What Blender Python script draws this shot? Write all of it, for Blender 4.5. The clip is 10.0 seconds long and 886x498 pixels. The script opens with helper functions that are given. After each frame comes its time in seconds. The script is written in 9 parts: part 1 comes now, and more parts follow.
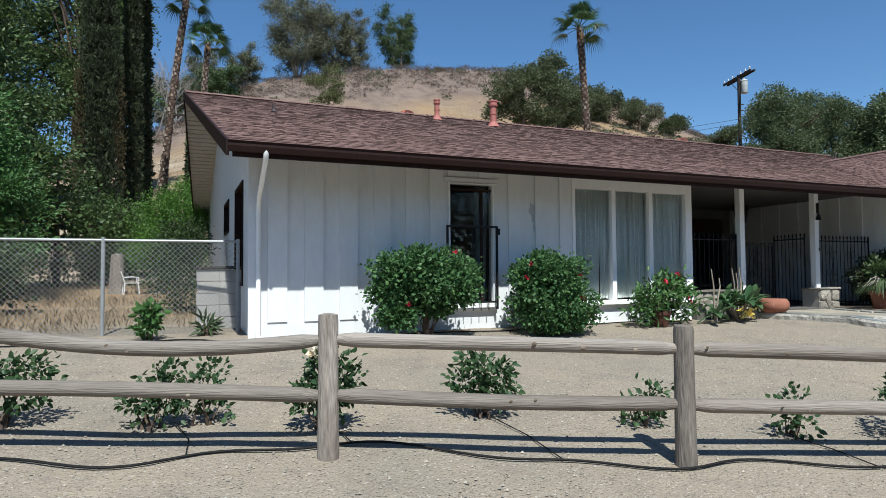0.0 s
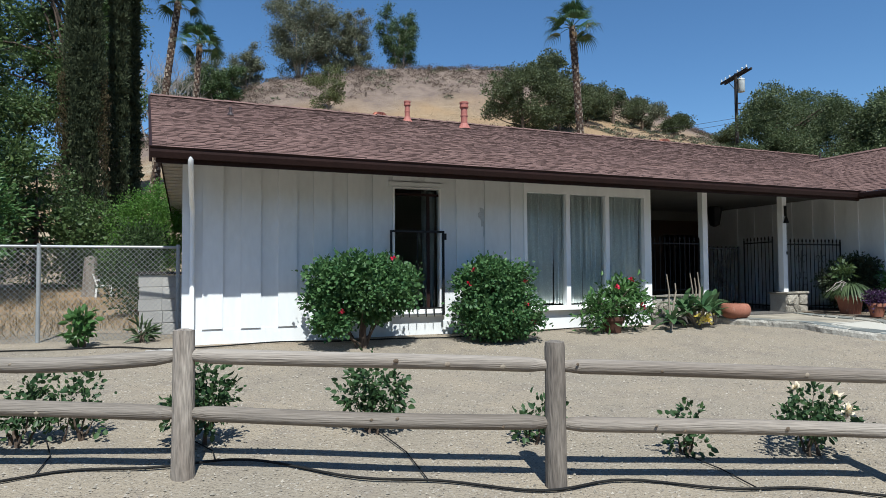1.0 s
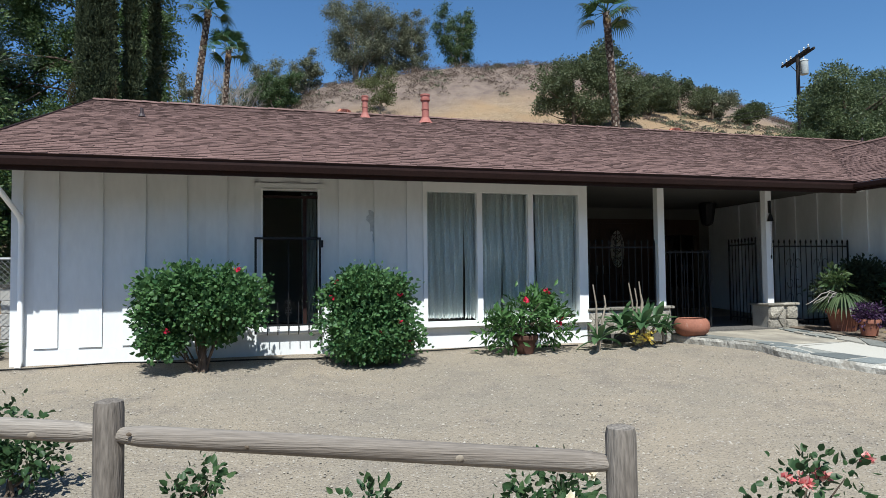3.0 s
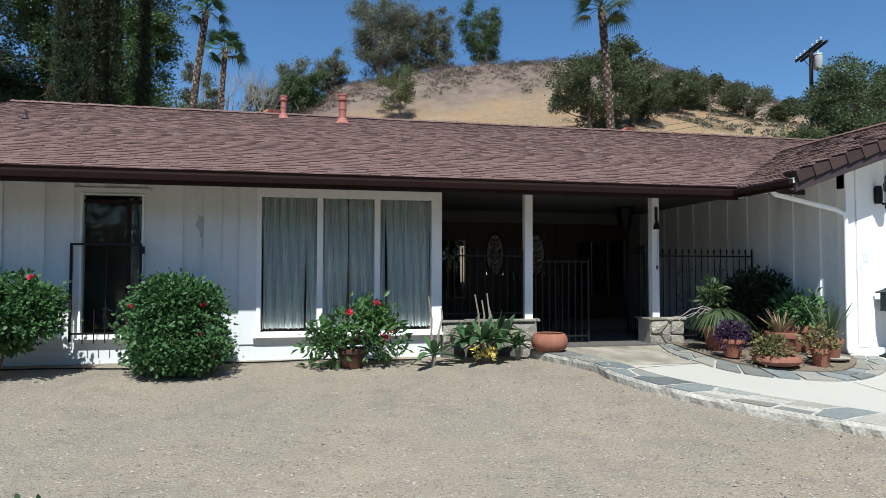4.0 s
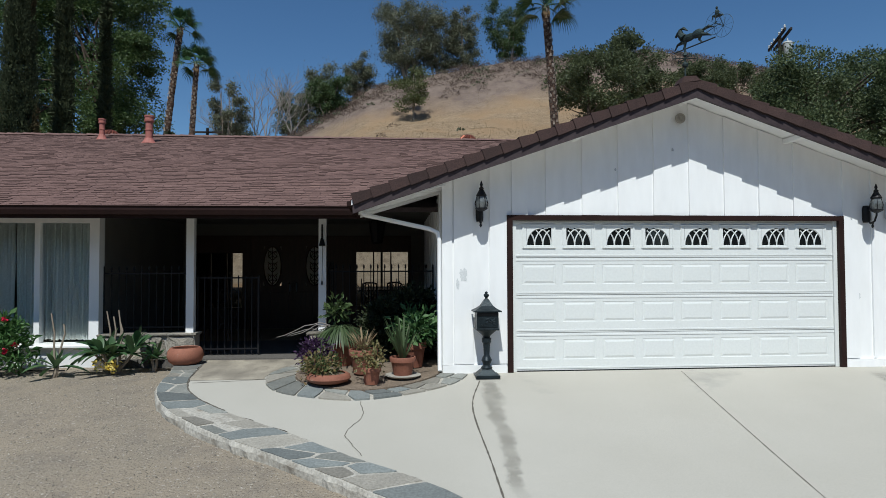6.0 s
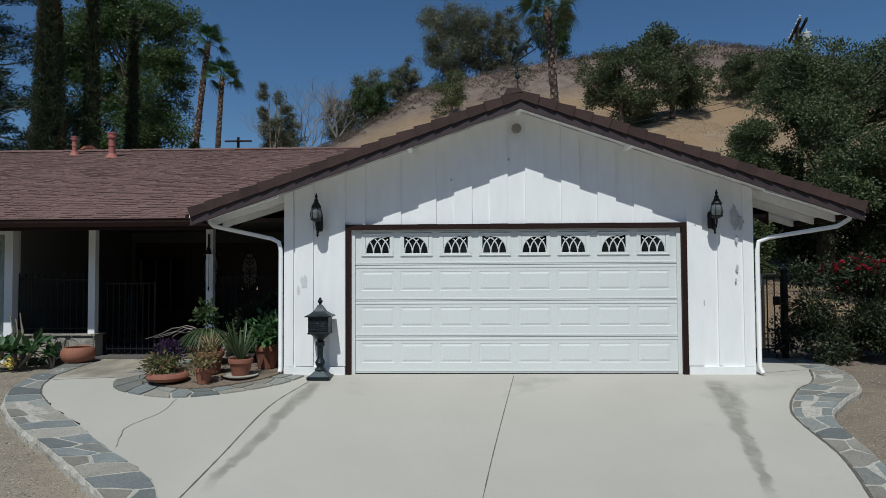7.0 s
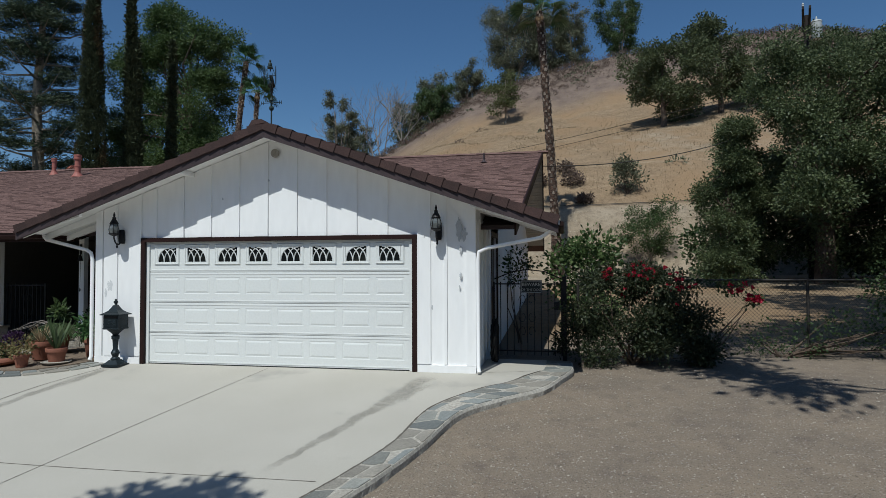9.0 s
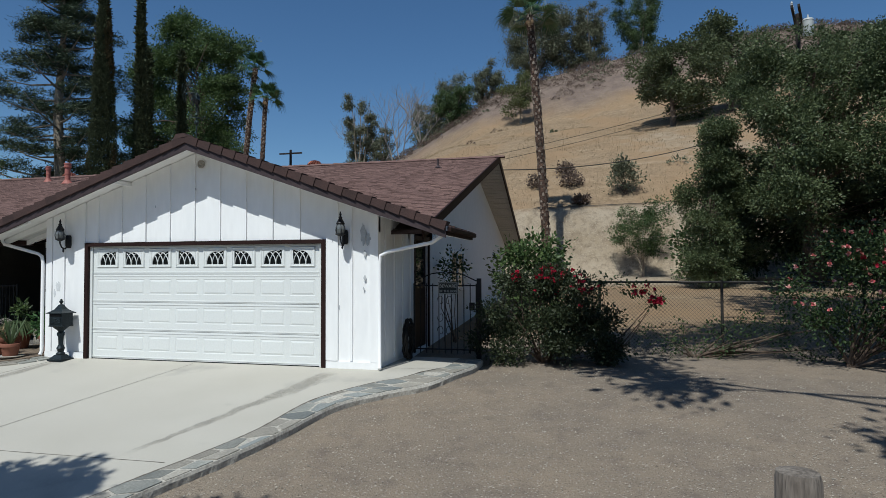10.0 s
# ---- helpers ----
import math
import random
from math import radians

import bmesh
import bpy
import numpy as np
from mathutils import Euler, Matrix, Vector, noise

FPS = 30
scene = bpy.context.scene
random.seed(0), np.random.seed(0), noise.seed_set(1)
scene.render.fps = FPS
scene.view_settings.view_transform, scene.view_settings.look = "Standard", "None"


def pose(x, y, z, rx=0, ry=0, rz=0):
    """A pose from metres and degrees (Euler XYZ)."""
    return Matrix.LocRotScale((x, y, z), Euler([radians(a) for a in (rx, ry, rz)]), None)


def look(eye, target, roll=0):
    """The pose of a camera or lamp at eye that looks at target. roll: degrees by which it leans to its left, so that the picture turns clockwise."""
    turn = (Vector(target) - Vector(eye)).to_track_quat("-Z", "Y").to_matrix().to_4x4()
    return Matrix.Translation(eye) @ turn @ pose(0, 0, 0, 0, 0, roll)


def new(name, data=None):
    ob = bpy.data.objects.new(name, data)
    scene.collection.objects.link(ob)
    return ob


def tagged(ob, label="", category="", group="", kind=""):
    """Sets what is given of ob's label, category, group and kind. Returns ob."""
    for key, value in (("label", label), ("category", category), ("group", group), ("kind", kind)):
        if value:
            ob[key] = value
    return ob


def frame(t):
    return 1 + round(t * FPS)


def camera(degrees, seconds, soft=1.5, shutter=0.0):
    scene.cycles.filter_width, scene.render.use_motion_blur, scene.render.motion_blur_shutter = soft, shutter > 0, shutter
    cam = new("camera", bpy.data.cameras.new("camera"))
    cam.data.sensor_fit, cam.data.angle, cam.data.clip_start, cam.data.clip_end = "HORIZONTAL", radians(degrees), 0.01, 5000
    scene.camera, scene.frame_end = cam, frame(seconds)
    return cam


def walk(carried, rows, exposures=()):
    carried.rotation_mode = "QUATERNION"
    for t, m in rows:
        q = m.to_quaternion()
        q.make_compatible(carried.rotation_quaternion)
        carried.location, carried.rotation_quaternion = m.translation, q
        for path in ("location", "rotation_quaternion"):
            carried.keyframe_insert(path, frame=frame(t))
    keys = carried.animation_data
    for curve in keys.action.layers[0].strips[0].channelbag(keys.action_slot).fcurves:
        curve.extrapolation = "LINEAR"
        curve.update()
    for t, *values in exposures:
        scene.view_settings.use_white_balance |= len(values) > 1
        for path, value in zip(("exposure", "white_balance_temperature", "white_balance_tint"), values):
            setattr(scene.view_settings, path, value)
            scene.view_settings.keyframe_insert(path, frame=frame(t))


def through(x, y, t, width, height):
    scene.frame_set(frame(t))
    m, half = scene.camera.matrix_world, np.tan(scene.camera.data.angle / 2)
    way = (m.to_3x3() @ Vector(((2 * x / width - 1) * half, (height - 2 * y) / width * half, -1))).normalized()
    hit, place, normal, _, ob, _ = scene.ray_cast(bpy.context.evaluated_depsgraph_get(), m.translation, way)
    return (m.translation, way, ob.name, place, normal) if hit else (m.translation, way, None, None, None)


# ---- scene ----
cam = camera(70.9, 10.0, soft=0.6)
EXPOSURES = [(0.0, 0.49, 5990, 4), (2.0, 0.51, 5990, 4), (3.5, 0.55, 5990, 4), (4.5, 0.33, 5990, 4), (6.0, -0.14, 5990, 4), (7.5, -0.52, 5990, 4), (8.5, -0.44, 5990, 4), (9.25, -0.32, 5990, 4), (10.0, -0.18, 5990, 4)]
PATH = [
    (0, (-15.319, -7.197, 0.792), (-14.535, -5.358, 0.87), -0.4),
    (0.5, (-14.889, -7.386, 0.796), (-14.117, -5.543, 0.873), -0.4),
    (1, (-14.346, -7.467, 0.888), (-13.589, -5.617, 0.963), -0.4),
    (1.5, (-13.725, -7.331, 0.952), (-13.005, -5.467, 1.03), -0.5),
    (2, (-12.989, -7.173, 0.964), (-12.33, -5.286, 1.049), -0.7),
    (2.2, (-12.703, -7.205, 0.999), (-12.068, -5.31, 1.08), -0.8),
    (3.3, (-10.457, -7.222, 1.04), (-9.98, -5.282, 1.122), -0.3),
    (3.5, (-9.867, -7.211, 1.08), (-9.416, -5.264, 1.164), -0.0),
    (4, (-8.226, -7.462, 1.174), (-7.841, -5.5, 1.245), 0.1),
    (4.5, (-6.704, -7.762, 1.208), (-6.344, -5.797, 1.284), 0.1),
    (5, (-5.065, -8.08, 1.172), (-4.756, -6.106, 1.27), 0.2),
    (5.5, (-3.348, -8.405, 1.281), (-3.112, -6.421, 1.371), -0.0),
    (6, (-1.696, -8.778, 1.484), (-1.539, -6.785, 1.545), -0.2),
    (6.2, (-1.045, -8.912, 1.514), (-0.929, -6.916, 1.573), -0.3),
    (7.3, (2.626, -9.412, 1.577), (2.504, -7.416, 1.643), -0.3),
    (7.5, (3.253, -9.476, 1.587), (3.092, -7.484, 1.652), -0.3),
    (8, (4.738, -9.647, 1.639), (4.499, -7.662, 1.7), -0.2),
    (8.5, (6.088, -9.814, 1.67), (5.772, -7.84, 1.729), -0.2),
    (9, (7.336, -9.909, 1.689), (6.953, -7.947, 1.749), -0.2),
    (9.5, (8.512, -10.004, 1.698), (8.075, -8.053, 1.759), -0.2),
    (10, (9.607, -10.056, 1.731), (9.119, -8.117, 1.791), -0.2),
]
walk(cam, [(t, look(eye, target, roll)) for t, eye, target, roll in PATH], EXPOSURES)

# ---- light ----
SUN_WAY = Vector((0.19, 1.0, -1.56)).normalized()  # the way the sunlight travels
world = bpy.data.worlds.new("sky")
scene.world = world
world.use_nodes = True
wn = world.node_tree.nodes
wl = world.node_tree.links
sky = wn.new("ShaderNodeTexSky")
sky.sky_type = "NISHITA"
sky.sun_disc = False
sky.sun_elevation = math.asin(-SUN_WAY.z)
sky.sun_rotation = math.pi + 0.19
sky.altitude = 300
sky.air_density, sky.dust_density, sky.ozone_density = 0.95, 0.25, 3.5
wn["Background"].inputs["Strength"].default_value = 0.089
rich = wn.new("ShaderNodeHueSaturation")
rich.inputs["Saturation"].default_value = 1.12
wl.new(sky.outputs[0], rich.inputs["Color"])
wl.new(rich.outputs[0], wn["Background"].inputs["Color"])
sun = new("sun", bpy.data.lights.new("sun", "SUN"))
sun.data.energy, sun.data.angle, sun.data.color = 4.7, radians(0.55), (1.0, 0.95, 0.88)
sun.matrix_world = look((0, -20, 30), Vector((0, -20, 30)) + SUN_WAY)

# ---- materials ----


def mat(name, a, b=None, scale=4.0, fine=60.0, rough=0.8, bump=0.2, metal=0.0, spec=0.3, amount=0.5, detail=0.35,
        vary=0.0, island=0.0, stretch=(1, 1, 1), dirt=None, dirt_scale=1.2, dirt_low=0.55, bump_dist=0.01, turn=None):
    """A surface with two scales of variation in colour and relief, at its place in the world."""
    m = bpy.data.materials.new(name)
    m.use_nodes = True
    nt = m.node_tree
    nd, lk = nt.nodes, nt.links
    bs = nd["Principled BSDF"]
    bs.inputs["Roughness"].default_value = rough
    bs.inputs["Metallic"].default_value = metal
    bs.inputs["Specular IOR Level"].default_value = spec
    geo = nd.new("ShaderNodeNewGeometry")
    mp = nd.new("ShaderNodeMapping")
    mp.inputs["Scale"].default_value = stretch
    if turn is not None:  # the grain runs along this heading
        mp.vector_type = "TEXTURE"
        mp.inputs["Rotation"].default_value = (0, 0, turn)
        mp.inputs["Scale"].default_value = tuple(1 / s_ for s_ in stretch)
    lk.new(geo.outputs["Position"], mp.inputs["Vector"])
    big = nd.new("ShaderNodeTexNoise")
    big.inputs["Scale"].default_value = scale
    big.inputs["Detail"].default_value = 5
    lk.new(mp.outputs[0], big.inputs["Vector"])
    small = nd.new("ShaderNodeTexNoise")
    small.inputs["Scale"].default_value = fine
    small.inputs["Detail"].default_value = 4
    lk.new(mp.outputs[0], small.inputs["Vector"])
    b = b or tuple(c * 0.75 for c in a)
    ramp = nd.new("ShaderNodeMapRange")
    ramp.inputs[1].default_value, ramp.inputs[2].default_value = 0.5 - 0.5 * (1 - amount) - 0.02, 0.5 + 0.5 * (1 - amount) + 0.02
    lk.new(big.outputs["Fac"], ramp.inputs[0])
    mix = nd.new("ShaderNodeMix")
    mix.data_type = "RGBA"
    mix.inputs[6].default_value, mix.inputs[7].default_value = (*a, 1), (*b, 1)
    lk.new(ramp.outputs[0], mix.inputs[0])
    out = mix.outputs[2]
    gain = nd.new("ShaderNodeMapRange")
    gain.inputs[1].default_value, gain.inputs[2].default_value = 0.3, 0.7
    gain.inputs[3].default_value, gain.inputs[4].default_value = 1 - detail, 1 + detail
    lk.new(small.outputs["Fac"], gain.inputs[0])
    fac = gain.outputs[0]
    for source, strength in (("object", vary), ("island", island)):
        if strength:
            if source == "object":
                rnd = nd.new("ShaderNodeObjectInfo").outputs["Random"]
            else:
                rnd = geo.outputs["Random Per Island"]
            r = nd.new("ShaderNodeMapRange")
            r.inputs[3].default_value, r.inputs[4].default_value = 1 - strength, 1 + strength
            lk.new(rnd, r.inputs[0])
            mul = nd.new("ShaderNodeMath")
            mul.operation = "MULTIPLY"
            lk.new(fac, mul.inputs[0])
            lk.new(r.outputs[0], mul.inputs[1])
            fac = mul.outputs[0]
    sc = nd.new("ShaderNodeVectorMath")
    sc.operation = "SCALE"
    lk.new(out, sc.inputs[0])
    lk.new(fac, sc.inputs["Scale"])
    out = sc.outputs[0]
    if dirt:
        st = nd.new("ShaderNodeTexNoise")
        st.inputs["Scale"].default_value = dirt_scale
        st.inputs["Detail"].default_value = 7
        st.inputs["Roughness"].default_value = 0.65
        lk.new(mp.outputs[0], st.inputs["Vector"])
        dr = nd.new("ShaderNodeMapRange")
        dr.inputs[1].default_value, dr.inputs[2].default_value = dirt_low, dirt_low + 0.15
        lk.new(st.outputs["Fac"], dr.inputs[0])
        dm = nd.new("ShaderNodeMix")
        dm.data_type = "RGBA"
        dm.inputs[7].default_value = (*dirt, 1)
        lk.new(dr.outputs[0], dm.inputs[0])
        lk.new(out, dm.inputs[6])
        out = dm.outputs[2]
    lk.new(out, bs.inputs["Base Color"])
    if bump:
        bp = nd.new("ShaderNodeBump")
        bp.inputs["Strength"].default_value = bump
        bp.inputs["Distance"].default_value = bump_dist
        lk.new(small.outputs["Fac"], bp.inputs["Height"])
        lk.new(bp.outputs[0], bs.inputs["Normal"])
    return m


def leafmat(name, a, b, rough=0.5, through=0.3, spec=0.3):
    """Leaves: each leaf with a tone of its own, light shining through."""
    m = bpy.data.materials.new(name)
    m.use_nodes = True
    nd, lk = m.node_tree.nodes, m.node_tree.links
    bs = nd["Principled BSDF"]
    bs.inputs["Roughness"].default_value = rough
    bs.inputs["Specular IOR Level"].default_value = spec
    geo = nd.new("ShaderNodeNewGeometry")
    mix = nd.new("ShaderNodeMix")
    mix.data_type = "RGBA"
    mix.inputs[6].default_value, mix.inputs[7].default_value = (*a, 1), (*b, 1)
    lk.new(geo.outputs["Random Per Island"], mix.inputs[0])
    lk.new(mix.outputs[2], bs.inputs["Base Color"])
    tr = nd.new("ShaderNodeBsdfTranslucent")
    lk.new(mix.outputs[2], tr.inputs["Color"])
    ms = nd.new("ShaderNodeMixShader")
    ms.inputs[0].default_value = through
    lk.new(bs.outputs[0], ms.inputs[1])
    lk.new(tr.outputs[0], ms.inputs[2])
    lk.new(ms.outputs[0], nd["Material Output"].inputs["Surface"])
    return m


def glassmat(name, tint=(0.9, 0.95, 0.95)):
    m = bpy.data.materials.new(name)
    m.use_nodes = True
    nd, lk = m.node_tree.nodes, m.node_tree.links
    tr = nd.new("ShaderNodeBsdfTransparent")
    tr.inputs[0].default_value = (*tint, 1)
    gl = nd.new("ShaderNodeBsdfGlossy")
    gl.inputs["Roughness"].default_value = 0.02
    fr = nd.new("ShaderNodeFresnel")
    fr.inputs[0].default_value = 1.5
    ms = nd.new("ShaderNodeMixShader")
    lk.new(fr.outputs[0], ms.inputs[0])
    lk.new(tr.outputs[0], ms.inputs[1])
    lk.new(gl.outputs[0], ms.inputs[2])
    lk.new(ms.outputs[0], nd["Material Output"].inputs["Surface"])
    return m


def groundmat():
    """Gravel, dry grass and scrub soil by distance up the hill, with pebbly grain."""
    m = bpy.data.materials.new("dry_ground")
    m.use_nodes = True
    nd, lk = m.node_tree.nodes, m.node_tree.links
    bs = nd["Principled BSDF"]
    bs.inputs["Roughness"].default_value = 0.95
    bs.inputs["Specular IOR Level"].default_value = 0.1
    geo = nd.new("ShaderNodeNewGeometry")

    def noise_at(scale, detail=5, rough=0.55):
        n = nd.new("ShaderNodeTexNoise")
        n.inputs["Scale"].default_value, n.inputs["Detail"].default_value, n.inputs["Roughness"].default_value = scale, detail, rough
        lk.new(geo.outputs["Position"], n.inputs["Vector"])
        return n.outputs["Fac"]

    def rng(v, a, b, lo=0.0, hi=1.0):
        r = nd.new("ShaderNodeMapRange")
        for i, q in enumerate((a, b, lo, hi)):
            r.inputs[i + 1].default_value = q
        lk.new(v, r.inputs[0])
        return r.outputs[0]

    def blend(f, c1, c2):
        x = nd.new("ShaderNodeMix")
        x.data_type = "RGBA"
        lk.new(f, x.inputs[0])
        for i, c in ((6, c1), (7, c2)):
            if isinstance(c, tuple):
                x.inputs[i].default_value = (*c, 1)
            else:
                lk.new(c, x.inputs[i])
        return x.outputs[2]

    xyz = nd.new("ShaderNodeSeparateXYZ")
    lk.new(geo.outputs["Position"], xyz.inputs[0])
    gravel = blend(rng(noise_at(0.6), 0.35, 0.65), (0.264, 0.229, 0.181), (0.313, 0.262, 0.198))
    gravel = blend(rng(noise_at(2.3, 6, 0.7), 0.5, 0.75), gravel, (0.21, 0.18, 0.15))
    gravel = blend(rng(noise_at(38, 2), 0.6, 0.75), gravel, (0.46, 0.42, 0.37))
    gravel = blend(rng(noise_at(60, 2), 0.58, 0.70), gravel, (0.10, 0.085, 0.07))
    red = blend(rng(noise_at(0.8), 0.35, 0.65), (0.212, 0.175, 0.138), (0.252, 0.204, 0.154))
    red = blend(rng(noise_at(2.7, 6, 0.7), 0.5, 0.75), red, (0.155, 0.125, 0.105))
    red = blend(rng(noise_at(38, 2), 0.6, 0.75), red, (0.44, 0.40, 0.35))
    red = blend(rng(noise_at(60, 2), 0.58, 0.70), red, (0.09, 0.075, 0.06))
    gravel = blend(rng(xyz.outputs[0], 3.0, 6.5), gravel, red)
    straw = blend(rng(noise_at(1.4, 6, 0.7), 0.35, 0.65), (0.30, 0.218, 0.138), (0.215, 0.155, 0.098))
    tracks = nd.new("ShaderNodeMapping")
    tracks.inputs["Scale"].default_value = (0.12, 1.6, 1.6)
    lk.new(geo.outputs["Position"], tracks.inputs["Vector"])
    worn = nd.new("ShaderNodeTexNoise")
    worn.inputs["Scale"].default_value, worn.inputs["Detail"].default_value, worn.inputs["Roughness"].default_value = 0.8, 6, 0.7
    lk.new(tracks.outputs[0], worn.inputs["Vector"])
    straw = blend(rng(worn.outputs["Fac"], 0.54, 0.70), straw, (0.35, 0.272, 0.182))
    straw = blend(rng(noise_at(4.0, 6, 0.8), 0.50, 0.66), straw, (0.135, 0.095, 0.062))
    straw = blend(rng(noise_at(13.0, 4, 0.75), 0.56, 0.70), straw, (0.40, 0.31, 0.20))
    straw = blend(rng(noise_at(0.16, 5), 0.45, 0.6), straw, (0.27, 0.185, 0.11))
    soil = blend(rng(noise_at(0.35, 6, 0.7), 0.4, 0.62), (0.37, 0.308, 0.23), (0.30, 0.24, 0.165))
    soil = blend(rng(noise_at(2.6, 7, 0.8), 0.46, 0.66), soil, (0.185, 0.145, 0.105))
    soil = blend(rng(noise_at(16.0, 4, 0.75), 0.57, 0.70), soil, (0.20, 0.155, 0.11))
    soil = blend(rng(noise_at(11.0, 4, 0.7), 0.58, 0.7), soil, (0.44, 0.38, 0.295))
    scrub = blend(rng(noise_at(0.5, 7, 0.75), 0.4, 0.6), (0.205, 0.158, 0.128), (0.140, 0.106, 0.090))
    wob = nd.new("ShaderNodeMath")
    wob.operation = "MULTIPLY_ADD"
    lk.new(noise_at(0.09, 5), wob.inputs[0])
    wob.inputs[1].default_value = 14.0
    lk.new(xyz.outputs[1], wob.inputs[2])
    back = blend(rng(wob.outputs[0], 9.5, 13.0), gravel, straw)
    bank = blend(rng(wob.outputs[0], 24.0, 27.0), back, soil)
    hill = blend(rng(xyz.outputs[1], 27.95, 28.4), bank, straw)
    hill = blend(rng(noise_at(0.05, 6, 0.7), 0.56, 0.66), hill, blend(rng(xyz.outputs[1], 29.0, 34.0), hill, soil))
    hill = blend(rng(wob.outputs[0], 70.0, 76.0), hill, scrub)
    lk.new(hill, bs.inputs["Base Color"])
    bp = nd.new("ShaderNodeBump")
    bp.inputs["Strength"].default_value, bp.inputs["Distance"].default_value = 1.0, 0.02
    add = nd.new("ShaderNodeMath")
    lk.new(noise_at(45, 3), add.inputs[0])
    lk.new(noise_at(8, 5), add.inputs[1])
    lk.new(add.outputs[0], bp.inputs["Height"])
    lk.new(bp.outputs[0], bs.inputs["Normal"])
    return m


def lacemat():
    """Sheer lace: woven threads with holes, and a flowered weave."""
    m = bpy.data.materials.new("lace")
    m.use_nodes = True
    nd, lk = m.node_tree.nodes, m.node_tree.links
    bs = nd["Principled BSDF"]
    bs.inputs["Base Color"].default_value = (0.93, 0.95, 0.92, 1)
    bs.inputs["Roughness"].default_value = 0.9
    geo = nd.new("ShaderNodeNewGeometry")
    vo = nd.new("ShaderNodeTexVoronoi")
    vo.inputs["Scale"].default_value = 19
    no = nd.new("ShaderNodeTexNoise")
    no.inputs["Scale"].default_value = 26
    for n in (vo, no):
        lk.new(geo.outputs["Position"], n.inputs["Vector"])
    r = nd.new("ShaderNodeMapRange")
    r.inputs[1].default_value, r.inputs[2].default_value, r.inputs[3].default_value, r.inputs[4].default_value = 0.10, 0.24, 1.0, 0.90
    ad = nd.new("ShaderNodeMath")
    ad.operation = "MULTIPLY"
    lk.new(vo.outputs["Distance"], ad.inputs[0])
    lk.new(no.outputs["Fac"], ad.inputs[1])
    lk.new(ad.outputs[0], r.inputs[0])
    tr = nd.new("ShaderNodeBsdfTransparent")
    ms = nd.new("ShaderNodeMixShader")
    lk.new(r.outputs[0], ms.inputs[0])
    lk.new(tr.outputs[0], ms.inputs[1])
    lk.new(bs.outputs[0], ms.inputs[2])
    lk.new(ms.outputs[0], nd["Material Output"].inputs["Surface"])
    return m


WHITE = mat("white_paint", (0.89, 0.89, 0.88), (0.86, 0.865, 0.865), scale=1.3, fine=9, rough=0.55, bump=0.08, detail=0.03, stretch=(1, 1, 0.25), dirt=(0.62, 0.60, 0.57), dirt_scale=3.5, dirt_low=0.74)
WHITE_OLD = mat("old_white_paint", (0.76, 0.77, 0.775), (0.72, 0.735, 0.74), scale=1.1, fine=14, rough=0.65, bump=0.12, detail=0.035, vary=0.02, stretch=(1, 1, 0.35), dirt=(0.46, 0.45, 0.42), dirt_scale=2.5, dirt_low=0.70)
DOORWHITE = mat("door_enamel", (0.74, 0.76, 0.74), (0.71, 0.73, 0.72), scale=0.8, fine=30, rough=0.4, bump=0.03, detail=0.03)
BROWN = mat("brown_trim_paint", (0.030, 0.015, 0.013), (0.020, 0.011, 0.010), scale=3, fine=30, spec=0.12, rough=0.55, bump=0.1, detail=0.15)
BARGE = mat("barge_paint", (0.062, 0.044, 0.046), (0.042, 0.031, 0.033), scale=3, fine=26, rough=0.55, bump=0.1, detail=0.2, dirt=(0.4, 0.36, 0.33), dirt_scale=9, dirt_low=0.74)
SHINGLE = mat("roof_shingle", (0.185, 0.116, 0.101), (0.145, 0.091, 0.081), scale=1.6, fine=90, rough=0.9, bump=0.4, detail=0.4, island=0.10, spec=0.08, bump_dist=0.004)
SHINGLE_ONE = mat("single_shingle", (0.185, 0.116, 0.101), (0.145, 0.091, 0.081), scale=1.6, fine=90, rough=0.9, bump=0.4, detail=0.4, vary=0.10, spec=0.08, bump_dist=0.004)
# dark tone for shingle butts; the courses' shadow lines are painted with it
EDGE_DARK = mat("shingle_edge", (0.095, 0.062, 0.055), (0.065, 0.043, 0.039), scale=4, fine=60, rough=0.95, bump=0.1, detail=0.3)
RAKETILE = mat("rake_tile", (0.060, 0.034, 0.030), (0.042, 0.026, 0.024), scale=5, fine=70, rough=0.85, bump=0.3, detail=0.25, vary=0.2)
SOFFIT = mat("soffit_wood", (0.50, 0.49, 0.46), (0.42, 0.41, 0.385), scale=2, fine=25, rough=0.8, bump=0.15, detail=0.12)
# white porch plaster coloured dark grey: the porch's shade is in the colour
PLASTER_SHADE = mat("shade_toned_plaster", (0.15, 0.143, 0.13), (0.12, 0.115, 0.105), scale=1.5, fine=40, rough=0.9, bump=0.1, detail=0.05)
DARKWOOD = mat("dark_door_wood", (0.055, 0.026, 0.016), (0.036, 0.018, 0.012), scale=3, fine=20, rough=0.35, bump=0.1, detail=0.25, stretch=(6, 6, 0.6))
IRON = mat("black_iron", (0.012, 0.012, 0.014), (0.02, 0.02, 0.022), scale=8, fine=80, rough=0.5, bump=0.1, metal=0.3, detail=0.2)
CAST = mat("cast_mailbox_metal", (0.024, 0.034, 0.040), (0.012, 0.018, 0.022), scale=9, fine=70, rough=0.42, bump=0.3, metal=0.4, detail=0.25)
